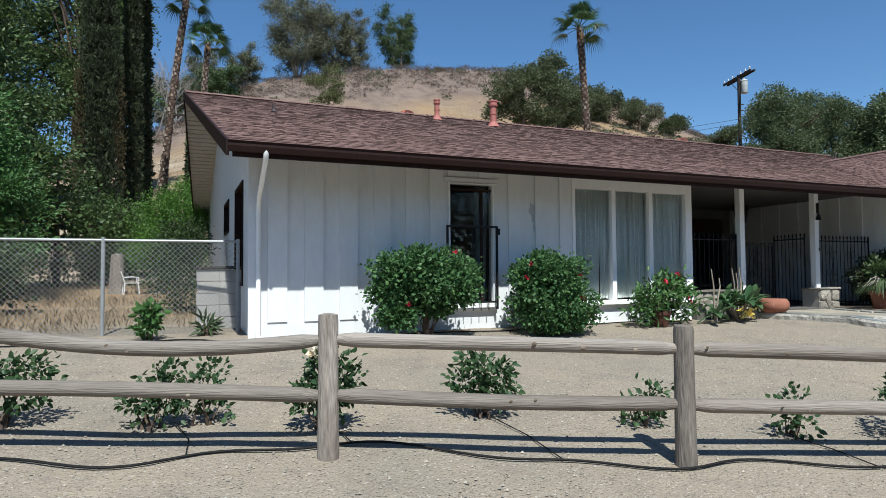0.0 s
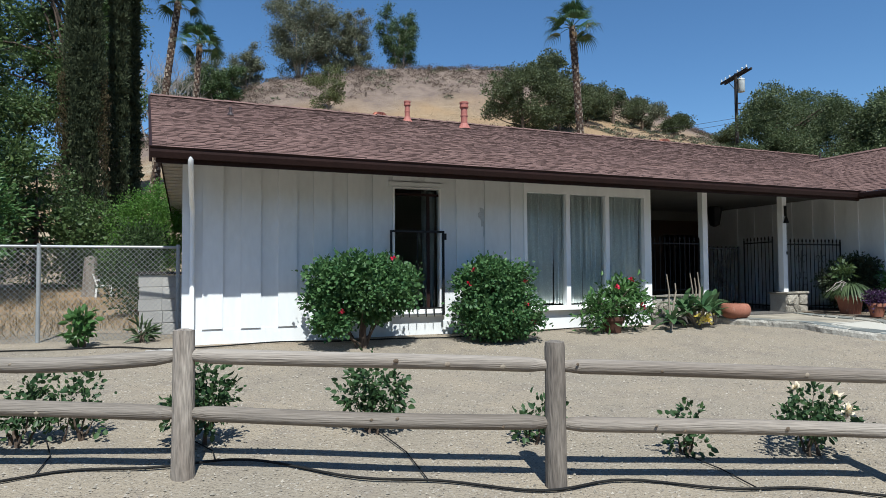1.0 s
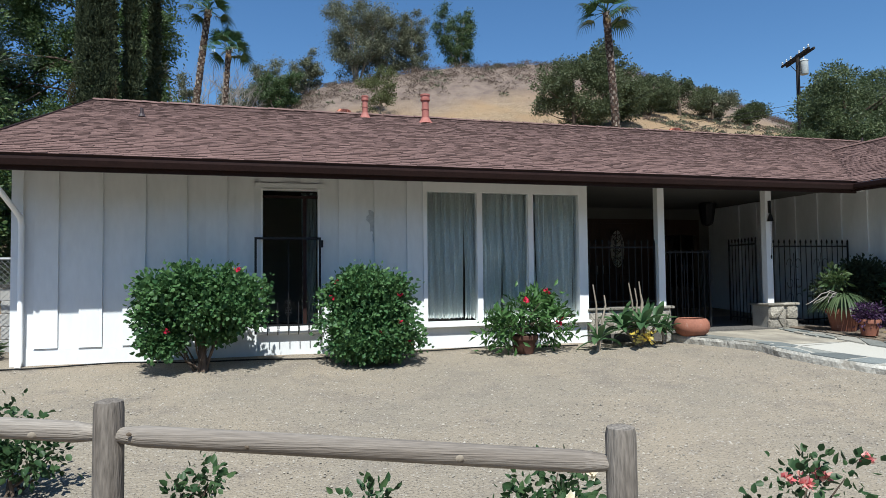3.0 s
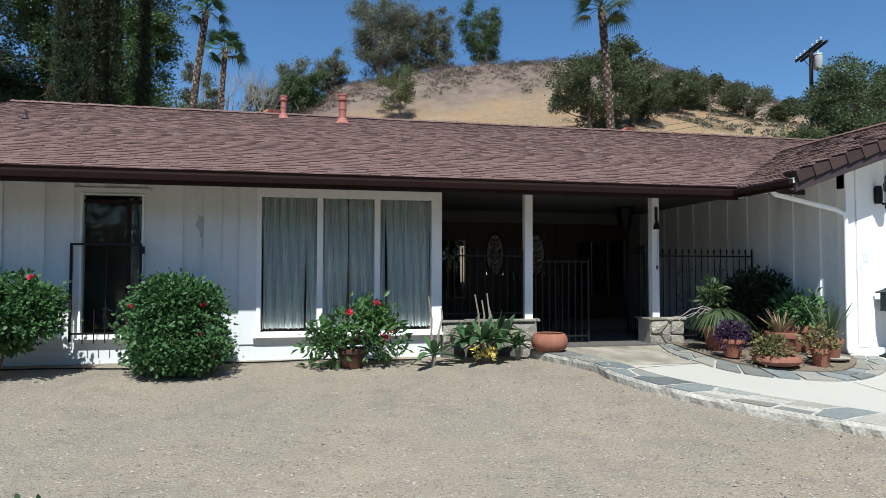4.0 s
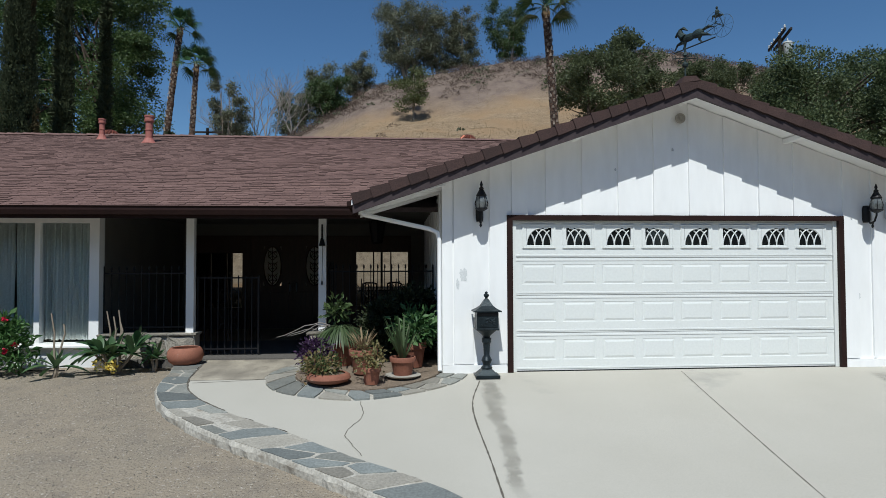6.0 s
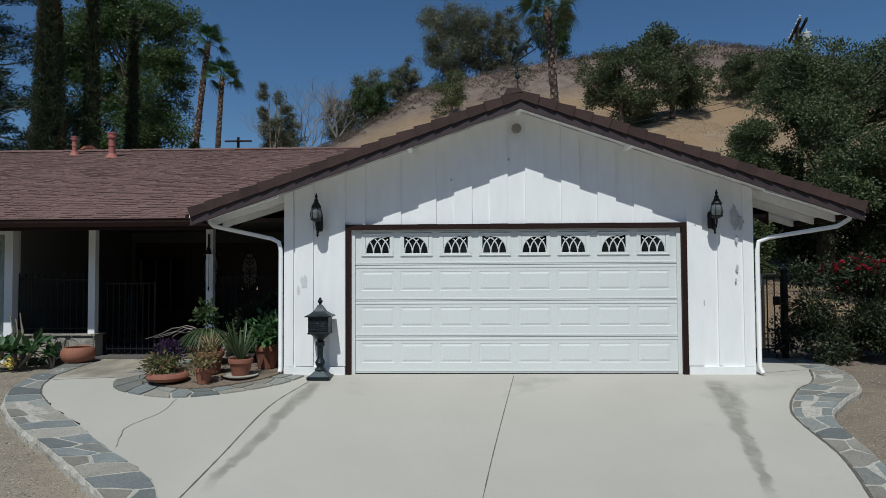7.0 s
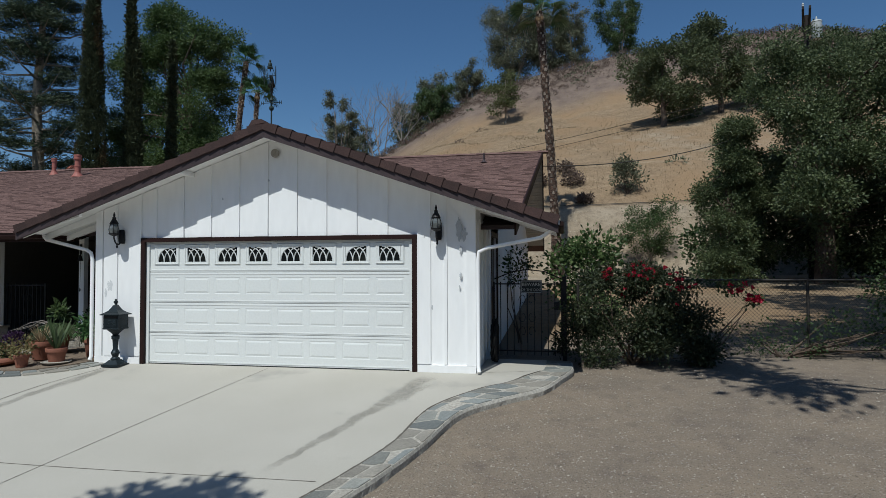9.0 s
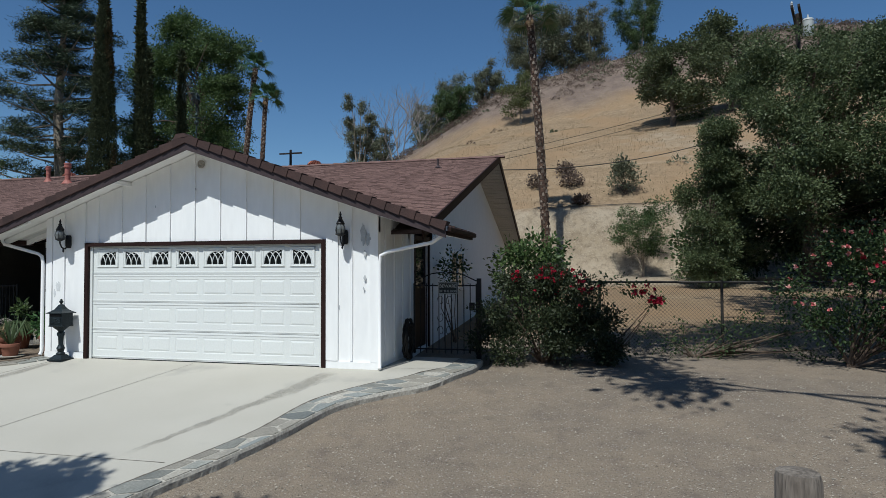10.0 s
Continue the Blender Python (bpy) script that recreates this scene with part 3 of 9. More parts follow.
def groove(name, pts, w, wig, seed, lift=0.003, material=None):
    r = random.Random(seed)
    line = curve_through(pts, 0.06)
    g = Geo()
    for i, (x, y) in enumerate(line):
        a = line[min(i + 1, len(line) - 1)]
        b = line[max(i - 1, 0)]
        d = Vector((a[0] - b[0], a[1] - b[1], 0)).normalized()
        o = r.uniform(-wig, wig)
        ww = w * r.uniform(0.6, 1.4)
        for s in (-1, 1):
            px, py = x - d.y * (o + s * ww), y + d.x * (o + s * ww)
            g.v.append((px, py, top(px, py) + lift))
    for i in range(len(line) - 1):
        g.f.append((2 * i, 2 * i + 1, 2 * i + 3, 2 * i + 2))
    part(name, g, material or JOINT, driveway)


groove("joint", [(2.4, -0.12), (2.1, -2.0), (1.8, -4.0), (1.2, -8.4)], 0.0045, 0.0, 1)
groove("joint", [(-0.55, -0.42), (-0.78, -1.5), (-0.8, -3.1), (-0.82, -4.4)], 0.008, 0.0, 2)
groove("joint", [(-0.8, -4.05), (2.0, -4.1), (4.9, -4.05)], 0.005, 0.0, 3)
groove("joint", [(5.95, 0.05), (6.4, 0.2), (6.9, 0.4)], 0.005, 0.0, 4)
groove("joint", [(-4.35, -0.3), (-3.9, -0.25), (-3.4, -0.18)], 0.005, 0.0, 5)
groove("gap", [(q[0] - 0.008, q[1]) for q in IN_R[1:]], 0.012, 0.002, 12, 0.007)
groove("gap", IN_L[:4], 0.011, 0.004, 13, 0.006)
groove("crack", [(-2.1, -1.2), (-2.05, -1.7), (-2.2, -2.2), (-2.12, -2.5), (-2.0, -2.8)], 0.004, 0.007, 6)


def soft_stain(a, b, wide, narrow, strength, seed):
    """A damp streak from a to b, feathered at its edges, on a thin sheet over the concrete."""
    m = bpy.data.materials.new("damp_stain")
    m.use_nodes = True
    nd, lk = m.node_tree.nodes, m.node_tree.links
    bs = nd["Principled BSDF"]
    bs.inputs["Base Color"].default_value = (*STAINBASE, 1)
    bs.inputs["Roughness"].default_value = 0.7
    d = Vector((b[0] - a[0], b[1] - a[1], 0))
    L = d.length
    d.normalize()
    side = Vector((-d.y, d.x, 0))
    geo = nd.new("ShaderNodeNewGeometry")

    def dot(way):
        n = nd.new("ShaderNodeVectorMath")
        n.operation = "DOT_PRODUCT"
        lk.new(geo.outputs["Position"], n.inputs[0])
        n.inputs[1].default_value = way
        return n.outputs["Value"]

    def calc(op, p, q):
        n = nd.new("ShaderNodeMath")
        n.operation = op
        for i, v in enumerate((p, q)):
            if isinstance(v, (int, float)):
                n.inputs[i].default_value = v
            else:
                lk.new(v, n.inputs[i])
        return n.outputs[0]

    def ramp(v, lo, hi, first, last):
        n = nd.new("ShaderNodeMapRange")
        n.interpolation_type = "SMOOTHSTEP"
        lk.new(v, n.inputs[0])
        n.inputs[1].default_value, n.inputs[2].default_value, n.inputs[3].default_value, n.inputs[4].default_value = lo, hi, first, last
        return n.outputs[0]

    def cloud(scale, detail):
        n = nd.new("ShaderNodeTexNoise")
        n.inputs["Scale"].default_value, n.inputs["Detail"].default_value, n.inputs["Roughness"].default_value = scale, detail, 0.65
        lk.new(geo.outputs["Position"], n.inputs["Vector"])
        return n.outputs["Fac"]

    along = calc("SUBTRACT", dot(d), d.x * a[0] + d.y * a[1])
    off = calc("SUBTRACT", dot(side), side.x * a[0] + side.y * a[1])
    off = calc("ADD", off, calc("MULTIPLY", calc("SUBTRACT", cloud(1.6 + 0.1 * seed, 3), 0.5), 0.22))
    off = calc("ABSOLUTE", off, 0)
    off = calc("ADD", off, calc("MULTIPLY", calc("SUBTRACT", cloud(11, 5), 0.5), 0.09))
    off = calc("DIVIDE", off, ramp(along, 0, L, wide, narrow))
    cover = ramp(off, 0.35, 1.15, 1.0, 0.0)
    cover = calc("MULTIPLY", cover, ramp(along, 0.0, 0.35, 0.0, 1.0))
    cover = calc("MULTIPLY", cover, ramp(along, L - 0.6, L, 1.0, 0.0))
    cover = calc("MULTIPLY", cover, ramp(cloud(3.1, 5), 0.3, 0.65, strength * 0.55, strength))
    tr, ms = nd.new("ShaderNodeBsdfTransparent"), nd.new("ShaderNodeMixShader")
    lk.new(cover, ms.inputs[0])
    lk.new(tr.outputs[0], ms.inputs[1])
    lk.new(bs.outputs[0], ms.inputs[2])
    lk.new(ms.outputs[0], nd["Material Output"].inputs["Surface"])
    g = Geo()
    for i in range(41):
        p = Vector((a[0], a[1], 0)) + d * L * i / 40
        for s in (-0.36, 0.36):
            q = p + side * s
            g.v.append((q.x, q.y, top(q.x, q.y) + 0.0025))
    g.f = [(2 * i, 2 * i + 1, 2 * i + 3, 2 * i + 2) for i in range(40)]
    part("stain", g, m, driveway)


soft_stain((5.24, -0.25), (4.27, -4.0), 0.17, 0.06, 0.40, 1)
soft_stain((5.35, -0.62), (4.95, -1.9), 0.10, 0.08, 0.22, 5)
soft_stain((-0.42, -0.3), (-0.68, -3.9), 0.13, 0.08, 0.38, 3)
# the older, browner slab of the walk before the porch
g = Geo()
ringo = curve_through(RING_O, 0.1)
for i in range(18):
    y = 1.60 - 0.105 * i
    a, b = edge_x(left_edge, y) + 0.01, edge_x([q for q in ringo if q[0] < -2.3], y) - 0.01
    g.v += [(a + (b - a) * k / 6, y, top(0, y) + 0.004) for k in range(7)]
g.f = [(i * 7 + k, i * 7 + k + 7, i * 7 + k + 8, i * 7 + k + 1) for i in range(17) for k in range(6)]
part("walk_slab", g, WALKCON, driveway, "stained grey-brown slab of the walk before the porch")


def stone_band(name, outer, inner, label, depth, seed, lift=0.008, rag=1.0):
    """A kerb of concrete with irregular flat stones bedded in its top."""
    r = random.Random(seed)
    o, n = curve_through(outer, 0.05), curve_through(inner, 0.05)
    steps = 240

    def at(edge, t):
        f = t * (len(edge) - 1)
        i = min(len(edge) - 2, int(f))
        a, b = edge[i], edge[i + 1]
        return Vector((a[0] + (b[0] - a[0]) * (f - i), a[1] + (b[1] - a[1]) * (f - i)))

    def spot(t, w):
        return at(n, t).lerp(at(o, t), w)

    g = Geo()
    for i in range(steps + 1):
        t = i / steps
        for w, dz in ((0, -0.3), (0, 0), (0.3, 0.002), (0.7, 0.002), (1.0, -0.005), (1.04 + rag * 0.06 * noise.noise((t * 31, seed, 0)) + rag * 0.05 * noise.noise((t * 97, seed, 1)), -0.04), (1.03 + rag * 0.10 * noise.noise((t * 23, seed, 4)) + 0.05 * noise.noise((t * 90, seed, 9)), -depth)):
            p = spot(t, w)
            g.v.append((p.x, p.y, top(p.x, p.y) + 0.004 + dz))
    for i in range(steps):
        for k in range(6):
            q = i * 7 + k
            g.f.append((q, q + 1, q + 8, q + 7))
    band = part(name, g, KERB, driveway, label)
    length = sum((Vector(a) - Vector(b)).length for a, b in zip(o, o[1:]))
    wide = sum((at(n, k / 20) - at(o, k / 20)).length for k in range(21)) / 21
    seeds, u = [], 0.0
    while u < length:
        kind = r.random()
        if kind < 0.3:
            seeds.append((u + r.uniform(-0.03, 0.03), wide * r.uniform(0.42, 0.58)))
            u += r.uniform(0.30, 0.44)
        else:
            seeds.append((u + r.uniform(-0.08, 0.08), wide * r.uniform(0.12, 0.34)))
            seeds.append((u + r.uniform(-0.08, 0.08), wide * r.uniform(0.66, 0.9)))
            u += r.uniform(0.26, 0.42)
    for su, sw in seeds:
        cell = [(max(0, su - 0.5), 0.012), (min(length, su + 0.5), 0.012), (min(length, su + 0.5), wide - 0.012), (max(0, su - 0.5), wide - 0.012)]
        for ou, ow in seeds:
            if (ou, ow) == (su, sw) or abs(ou - su) > 0.9:
                continue
            d = Vector((ou - su, ow - sw))
            gap = 0.015 + 0.009 * r.random()
            d_len = d.length
            d.normalize()
            lim = d.x * su + d.y * sw + d_len / 2 - gap
            kept = []
            for j, p in enumerate(cell):
                q = cell[(j + 1) % len(cell)]
                fp, fq = d.x * p[0] + d.y * p[1] - lim, d.x * q[0] + d.y * q[1] - lim
                if fp <= 0:
                    kept.append(p)
                if fp * fq < 0:
                    t_ = fp / (fp - fq)
                    kept.append((p[0] + (q[0] - p[0]) * t_, p[1] + (q[1] - p[1]) * t_))
            cell = kept
            if len(cell) < 3:
                break
        if len(cell) < 3:
            continue
        outl = []
        for j, p in enumerate(cell):
            q = cell[(j + 1) % len(cell)]
            for f in (0.05, 0.5, 0.95):
                pu, pw_ = p[0] + (q[0] - p[0]) * f + r.uniform(-0.005, 0.005), p[1] + (q[1] - p[1]) * f + r.uniform(-0.005, 0.005)
                e = spot(min(1, max(0, pu / length)), min(1, max(0, pw_ / wide)))
                outl.append((e.x, e.y))
        area = sum(outl[j][0] * outl[(j + 1) % len(outl)][1] - outl[(j + 1) % len(outl)][0] * outl[j][1] for j in range(len(outl)))
        if abs(area) < 0.008:
            continue
        if area < 0:
            outl.reverse()
        h = lift + r.uniform(-0.003, 0.005)
        gs = Geo().prism(outl, lambda x, y: top(x, y) - 0.03, lambda x, y: top(x, y) + h)
        piece("flagstone", gs.mesh("flagstone", r.choice(FLAGS)), band)
    return band


# ---- the house ----
HOUSE = thing("house", "low white ranch house with brown shingle roof and attached garage", "house", at=(0, 0, 0))
WY = 1.745  # front wall of the main wing
LX = -14.4  # its end wall
PX0, PX1 = -6.46, -1.0  # the recessed porch
BY = 5.75  # back wall of the porch
GX0, GX1 = -1.0, 5.92  # the garage
RIDGE_Y, RIDGE_Z, PITCH = 8.27, 5.045, 0.345
EAVE_Y = 0.72


def roof_z(y):
    return RIDGE_Z - PITCH * abs(y - RIDGE_Y)


GA_X, GA_Z = 2.5, 4.05  # the garage's ridge
GA_FRONT = -0.52


def groof_z(x):
    return GA_Z - PITCH * abs(x - GA_X)


# the main wing's front wall, with the two openings
def wall_sheet(x0, x1, z0, z1, y0, y1, holes, turn=False):
    """A wall of one piece with rectangular openings through it; turn: along y instead of x."""
    xs_ = sorted({x0, x1, *[h[0] for h in holes], *[h[1] for h in holes]})
    zs_ = sorted({z0, z1, *[h[2] for h in holes], *[h[3] for h in holes]})
    nx_, nz_ = len(xs_), len(zs_)

    def full(i, k):
        if not (0 <= i < nx_ - 1 and 0 <= k < nz_ - 1):
            return False
        cx, cz = (xs_[i] + xs_[i + 1]) / 2, (zs_[k] + zs_[k + 1]) / 2
        return not any(h[0] < cx < h[1] and h[2] < cz < h[3] for h in holes)

    g = Geo()
    for y in (y0, y1):
        g.v += [((y, x, z) if turn else (x, y, z)) for z in zs_ for x in xs_]
    n = nx_ * nz_
    for k in range(nz_ - 1):
        for i in range(nx_ - 1):
            if not full(i, k):
                continue
            a, b, c, d = k * nx_ + i, k * nx_ + i + 1, (k + 1) * nx_ + i + 1, (k + 1) * nx_ + i
            g.f += [(a, b, c, d), (d + n, c + n, b + n, a + n)]
            if not full(i - 1, k):
                g.f.append((a, d, d + n, a + n))
            if not full(i + 1, k):
                g.f.append((b, b + n, c + n, c))
            if not full(i, k - 1):
                g.f.append((a, a + n, b + n, b))
            if not full(i, k + 1):
                g.f.append((d, c, c + n, d + n))
    return g


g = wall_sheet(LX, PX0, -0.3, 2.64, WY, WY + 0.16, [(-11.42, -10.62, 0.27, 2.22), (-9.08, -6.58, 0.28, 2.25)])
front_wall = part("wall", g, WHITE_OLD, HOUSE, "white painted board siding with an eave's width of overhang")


def boards(parent, spans, y, depth, material):
    """Raised upright boards: x0, x1, foot, head height (number or function of x)."""
    for x0, x1, z0, z1 in spans:
        g = Geo()
        za, zb = (z1(x0), z1(x1)) if callable(z1) else (z1, z1)
        g.hexa([(x0, y - depth, z0), (x1, y - depth, z0), (x1, y - 0.001, z0), (x0, y - 0.001, z0), (x0, y - depth, za), (x1, y - depth, zb), (x1, y - 0.001, zb), (x0, y - 0.001, za)])
        piece("board", g.mesh("board", material), parent)


spans = []
rb = random.Random(4)
for k in range(5):
    x1 = -13.9 + 0.51 * k
    spans.append((x1 - 0.27, x1, 0.13 + rb.uniform(-0.01, 0.012), 2.605))
for x1 in (-11.5, -10.11, -9.6, -9.12):
    spans.append((x1 - 0.24, x1, 0.13 + rb.uniform(-0.01, 0.012), 2.605))
spans.append((LX - 0.03, LX + 0.10, -0.3, 2.605))
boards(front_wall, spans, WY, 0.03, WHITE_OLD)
for x0, x1 in ((LX + 0.1, -11.45), (-10.6, PX0)):
    part("skirt_board", Geo().box(x0, x1, WY - 0.012, WY, -0.3, 0.115), WHITE_OLD, front_wall)
part("ledge", Geo().box(-11.47, -10.57, WY - 0.05, WY + 0.02, 0.205, 0.27, 0.008), WHITE, front_wall)

# end wall at the left, with its openings
ENDWIN = [(2.75, 4.15, 0.62, 2.25), (5.6, 6.9, 1.62, 2.28)]
part("wall", wall_sheet(WY + 0.16, 14.8, -0.3, 2.3, LX, LX + 0.16, ENDWIN, True), WHITE_OLD, HOUSE, "white painted end wall")
g = Geo()
g.add([(LX, WY, 2.3), (LX + 0.16, WY, 2.3), (LX, 14.8, 2.3), (LX + 0.16, 14.8, 2.3), (LX, WY, roof_z(WY) - 0.12), (LX + 0.16, WY, roof_z(WY) - 0.12), (LX, 14.8, roof_z(14.8) - 0.12), (LX + 0.16, 14.8, roof_z(14.8) - 0.12), (LX, RIDGE_Y, RIDGE_Z - 0.12), (LX + 0.16, RIDGE_Y, RIDGE_Z - 0.12)],
      [(0, 2, 6, 8, 4), (1, 5, 9, 7, 3), (0, 1, 3, 2), (4, 8, 9, 5), (8, 6, 7, 9)])
part("wall", g, WHITE_OLD, HOUSE, "white painted gable end")
for y0, y1, z0, z1 in ENDWIN:
    w = part("window", Geo().add([(LX + 0.07, y1 - 0.05, z0 + 0.05), (LX + 0.07, y0 + 0.05, z0 + 0.05), (LX + 0.07, y0 + 0.05, z1 - 0.05), (LX + 0.07, y1 - 0.05, z1 - 0.05)], [(0, 1, 2, 3)]), GLASS, HOUSE, "dark side window in a white frame")
    g = wall_sheet(y0, y1, z0, z1, LX - 0.02, LX + 0.12, [(y0 + 0.05, y1 - 0.05, z0 + 0.05, z1 - 0.05)], True)
    part("frame", g, BROWN, w)

# right end wall, back wall, floor and inner partitions
part("wall", Geo().box(GX1 - 0.16, GX1, 3.6, 14.8, -0.3, 2.3), WHITE_OLD, HOUSE, "white painted end wall")
g = Geo()
g.add([(GX1 - 0.16, WY, 2.3), (GX1, WY, 2.3), (GX1 - 0.16, 14.8, 2.3), (GX1, 14.8, 2.3), (GX1 - 0.16, WY, roof_z(WY) - 0.12), (GX1, WY, roof_z(WY) - 0.12), (GX1 - 0.16, 14.8, roof_z(14.8) - 0.12), (GX1, 14.8, roof_z(14.8) - 0.12), (GX1 - 0.16, RIDGE_Y, RIDGE_Z - 0.12), (GX1, RIDGE_Y, RIDGE_Z - 0.12)],
      [(0, 2, 6, 8, 4), (1, 5, 9, 7, 3), (0, 1, 3, 2), (4, 8, 9, 5), (8, 6, 7, 9)])
part("wall", g, WHITE_OLD, HOUSE, "white painted gable end")
g = wall_sheet(LX + 0.16, GX1 - 0.16, -0.3, 2.9, 14.64, 14.8, [(-7.64, -6.5, 0.2, 2.1), (-6.4, -5.15, 0.2, 2.1), (-3.25, -2.2, 0.2, 2.1), (-2.12, -1.12, 0.2, 2.1), (-1.04, -0.3, 0.2, 2.1)])
part("wall", g, INTERIOR, HOUSE, "back wall with wide garden windows")
part("floor", Geo().box(LX + 0.16, GX1 - 0.16, BY + 0.1, 14.64, -0.1, 0.11), ROOMFLOOR, HOUSE)
part("floor", Geo().box(LX + 0.16, PX0 - 0.16, WY + 0.16, BY + 0.1, -0.1, 0.11), ROOMFLOOR, HOUSE)
part("partition", Geo().box(LX + 0.16, PX0 - 0.16, 5.0, 5.1, 0.11, 2.5), INTERIOR, HOUSE)
part("ceiling", Geo().box(LX + 0.16, GX1 - 0.16, WY + 0.16, 14.64, 2.5, 2.56), PLASTER_SHADE, HOUSE)

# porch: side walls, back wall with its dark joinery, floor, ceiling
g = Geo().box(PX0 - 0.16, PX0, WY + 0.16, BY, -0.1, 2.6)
part("wall", g, PLASTER_SHADE, HOUSE, "white porch wall with its shade put into a dark colour")
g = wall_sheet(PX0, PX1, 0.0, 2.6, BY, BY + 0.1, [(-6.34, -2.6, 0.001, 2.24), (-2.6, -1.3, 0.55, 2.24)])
part("wall", g, PLASTER_SHADE, HOUSE, "white porch wall with its shade put into a dark colour")
g = wall_sheet(-6.34, -1.3, 0.0, 2.24, BY - 0.03, BY + 0.09, [(-6.22, -5.14, 0.6, 1.84), (-4.952, -3.04, 0.12, 2.14), (-2.57, -1.37, 0.62, 1.86)])
joinery = part("joinery", g, DARKWOOD, HOUSE, "dark-stained entrance joinery")
for x0, x1, z0, z1 in ((-6.22, -5.14, 0.6, 1.84), (-2.57, -1.37, 0.62, 1.86)):
    part("pane", Geo().sheet(x0, x1, BY + 0.02, z0, z1), DIMGLASS, joinery)
    g = Geo()
    for k in range(1, 3):
        x = x0 + (x1 - x0) * k / 3
        g.box(x - 0.015, x + 0.015, BY, BY + 0.05, z0, z1)
    part("mullion", g, DARKWOOD, joinery)
for cx, side in ((-4.47, 1), (-3.52, -1)):
    x0, x1 = cx - 0.48, cx + 0.48
    OA, OB, OZ = 0.2, 0.45, 1.54  # half width, half height and middle of the oval light
    g = wall_sheet(x0, x1, 0.12, 2.14, BY - 0.01, BY + 0.04, [(cx - OA, cx + OA, OZ - OB, OZ + OB)])
    ring = [(math.cos(a), math.sin(a)) for a in [2 * math.pi * (k + 0.5) / 32 for k in range(32)]]
    for k in range(32):
        (ca, sa), (cb, sb) = ring[k], ring[(k + 1) % 32]
        qa, qb = 1 / max(abs(ca), abs(sa)), 1 / max(abs(cb), abs(sb))
        a_in, b_in = (cx + OA * ca, OZ + OB * sa), (cx + OA * cb, OZ + OB * sb)
        a_out, b_out = (cx + OA * ca * qa, OZ + OB * sa * qa), (cx + OA * cb * qb, OZ + OB * sb * qb)
        g.add([(a_in[0], BY - 0.01, a_in[1]), (b_in[0], BY - 0.01, b_in[1]), (b_out[0], BY - 0.01, b_out[1]), (a_out[0], BY - 0.01, a_out[1]), (a_in[0], BY + 0.04, a_in[1]), (b_in[0], BY + 0.04, b_in[1])], [(0, 1, 2, 3), (0, 4, 5, 1)])
    for px0, px1, pz0, pz1 in ((x0 + 0.12, cx - 0.04, 0.3, 0.95), (cx + 0.04, x1 - 0.12, 0.3, 0.95)):
        g.box(px0, px1, BY - 0.03, BY - 0.011, pz0, pz1, 0.008)
    door = part("door", g, DARKWOOD, HOUSE, "dark wooden entrance door with an oval leaded light")
    g = Geo()
    g.v = [(cx + OA * ca, BY + 0.012, OZ + OB * sa) for ca, sa in ring]
    g.f = [tuple(range(32))]
    part("oval_light", g, LEADGLASS, door, "oval leaded glass light")
    g = Geo().tube([(cx + OA * ca, BY - 0.016, OZ + OB * sa) for ca, sa in ring + ring[:1]], 0.016, 6, False)
    part("oval_frame", g, DARKWOOD, door)
    g = Geo()
    for q_ in (-1, 1):
        for dz in (-0.27, 0.0, 0.27):
            g.tube([(cx + q_ * 0.012, BY - 0.0, OZ + dz - 0.13), (cx + q_ * 0.10, BY, OZ + dz - 0.05), (cx + q_ * 0.03, BY, OZ + dz + 0.02), (cx + q_ * 0.11, BY, OZ + dz + 0.1)], 0.008, 4)
            g.tube([(cx + q_ * 0.05 * (1 + math.cos(a)), BY, OZ + dz + 0.07 * math.sin(a)) for a in [k * 0.6283 for k in range(11)]], 0.006, 4, False)
    g.tube([(cx, BY, OZ - OB), (cx, BY, OZ + OB)], 0.007, 4)
    part("leading", g, IRON, door)
    part("door_handle", Geo().tube([(cx + side * 0.4, BY - 0.06, 0.95), (cx + side * 0.4, BY - 0.06, 1.15)], 0.014, 6), GALV, door)
part("floor", Geo().box(PX0, PX1, 1.6, BY, -0.3, 0.03), PORCHFLOOR_SHADE, HOUSE, "porch floor with shade put into its dark colour")
part("ceiling", Geo().box(PX0 - 0.1, PX1, WY - 0.01, BY, 2.60, 2.63), PLASTER_SHADE, HOUSE)
# sloping soffit under the eave
g = Geo().hexa([(-14.7, EAVE_Y + 0.03, 2.27), (-2.0, EAVE_Y + 0.03, 2.27), (-2.0, WY, 2.62), (-14.7, WY, 2.62), (-14.7, EAVE_Y + 0.03, 2.285), (-2.0, EAVE_Y + 0.03, 2.285), (-2.0, WY, 2.635), (-14.7, WY, 2.635)])
part("soffit", g, BROWN, HOUSE, "dark brown boarded soffit")

# garage walls
garage_wall = part("wall", wall_sheet(GX0, GX1, -0.3, 2.35, 0, 0.15, [(-0.05, 4.93, -0.3, 2.18)]), WHITE, HOUSE, "bright white board siding of the garage front")
g = Geo()
g.add([(GX0, 0, 2.35), (GX1, 0, 2.35), (GX1, 0, groof_z(GX1) - 0.12), (GA_X, 0, GA_Z - 0.12), (GX0, 0, groof_z(GX0) - 0.12), (GX0, 0.15, 2.35), (GX1, 0.15, 2.35), (GX1, 0.15, groof_z(GX1) - 0.12), (GA_X, 0.15, GA_Z - 0.12), (GX0, 0.15, groof_z(GX0) - 0.12)],
      [(0, 1, 2, 3, 4), (9, 8, 7, 6, 5)])
part("wall", g, WHITE, HOUSE, "bright white boarded garage gable")


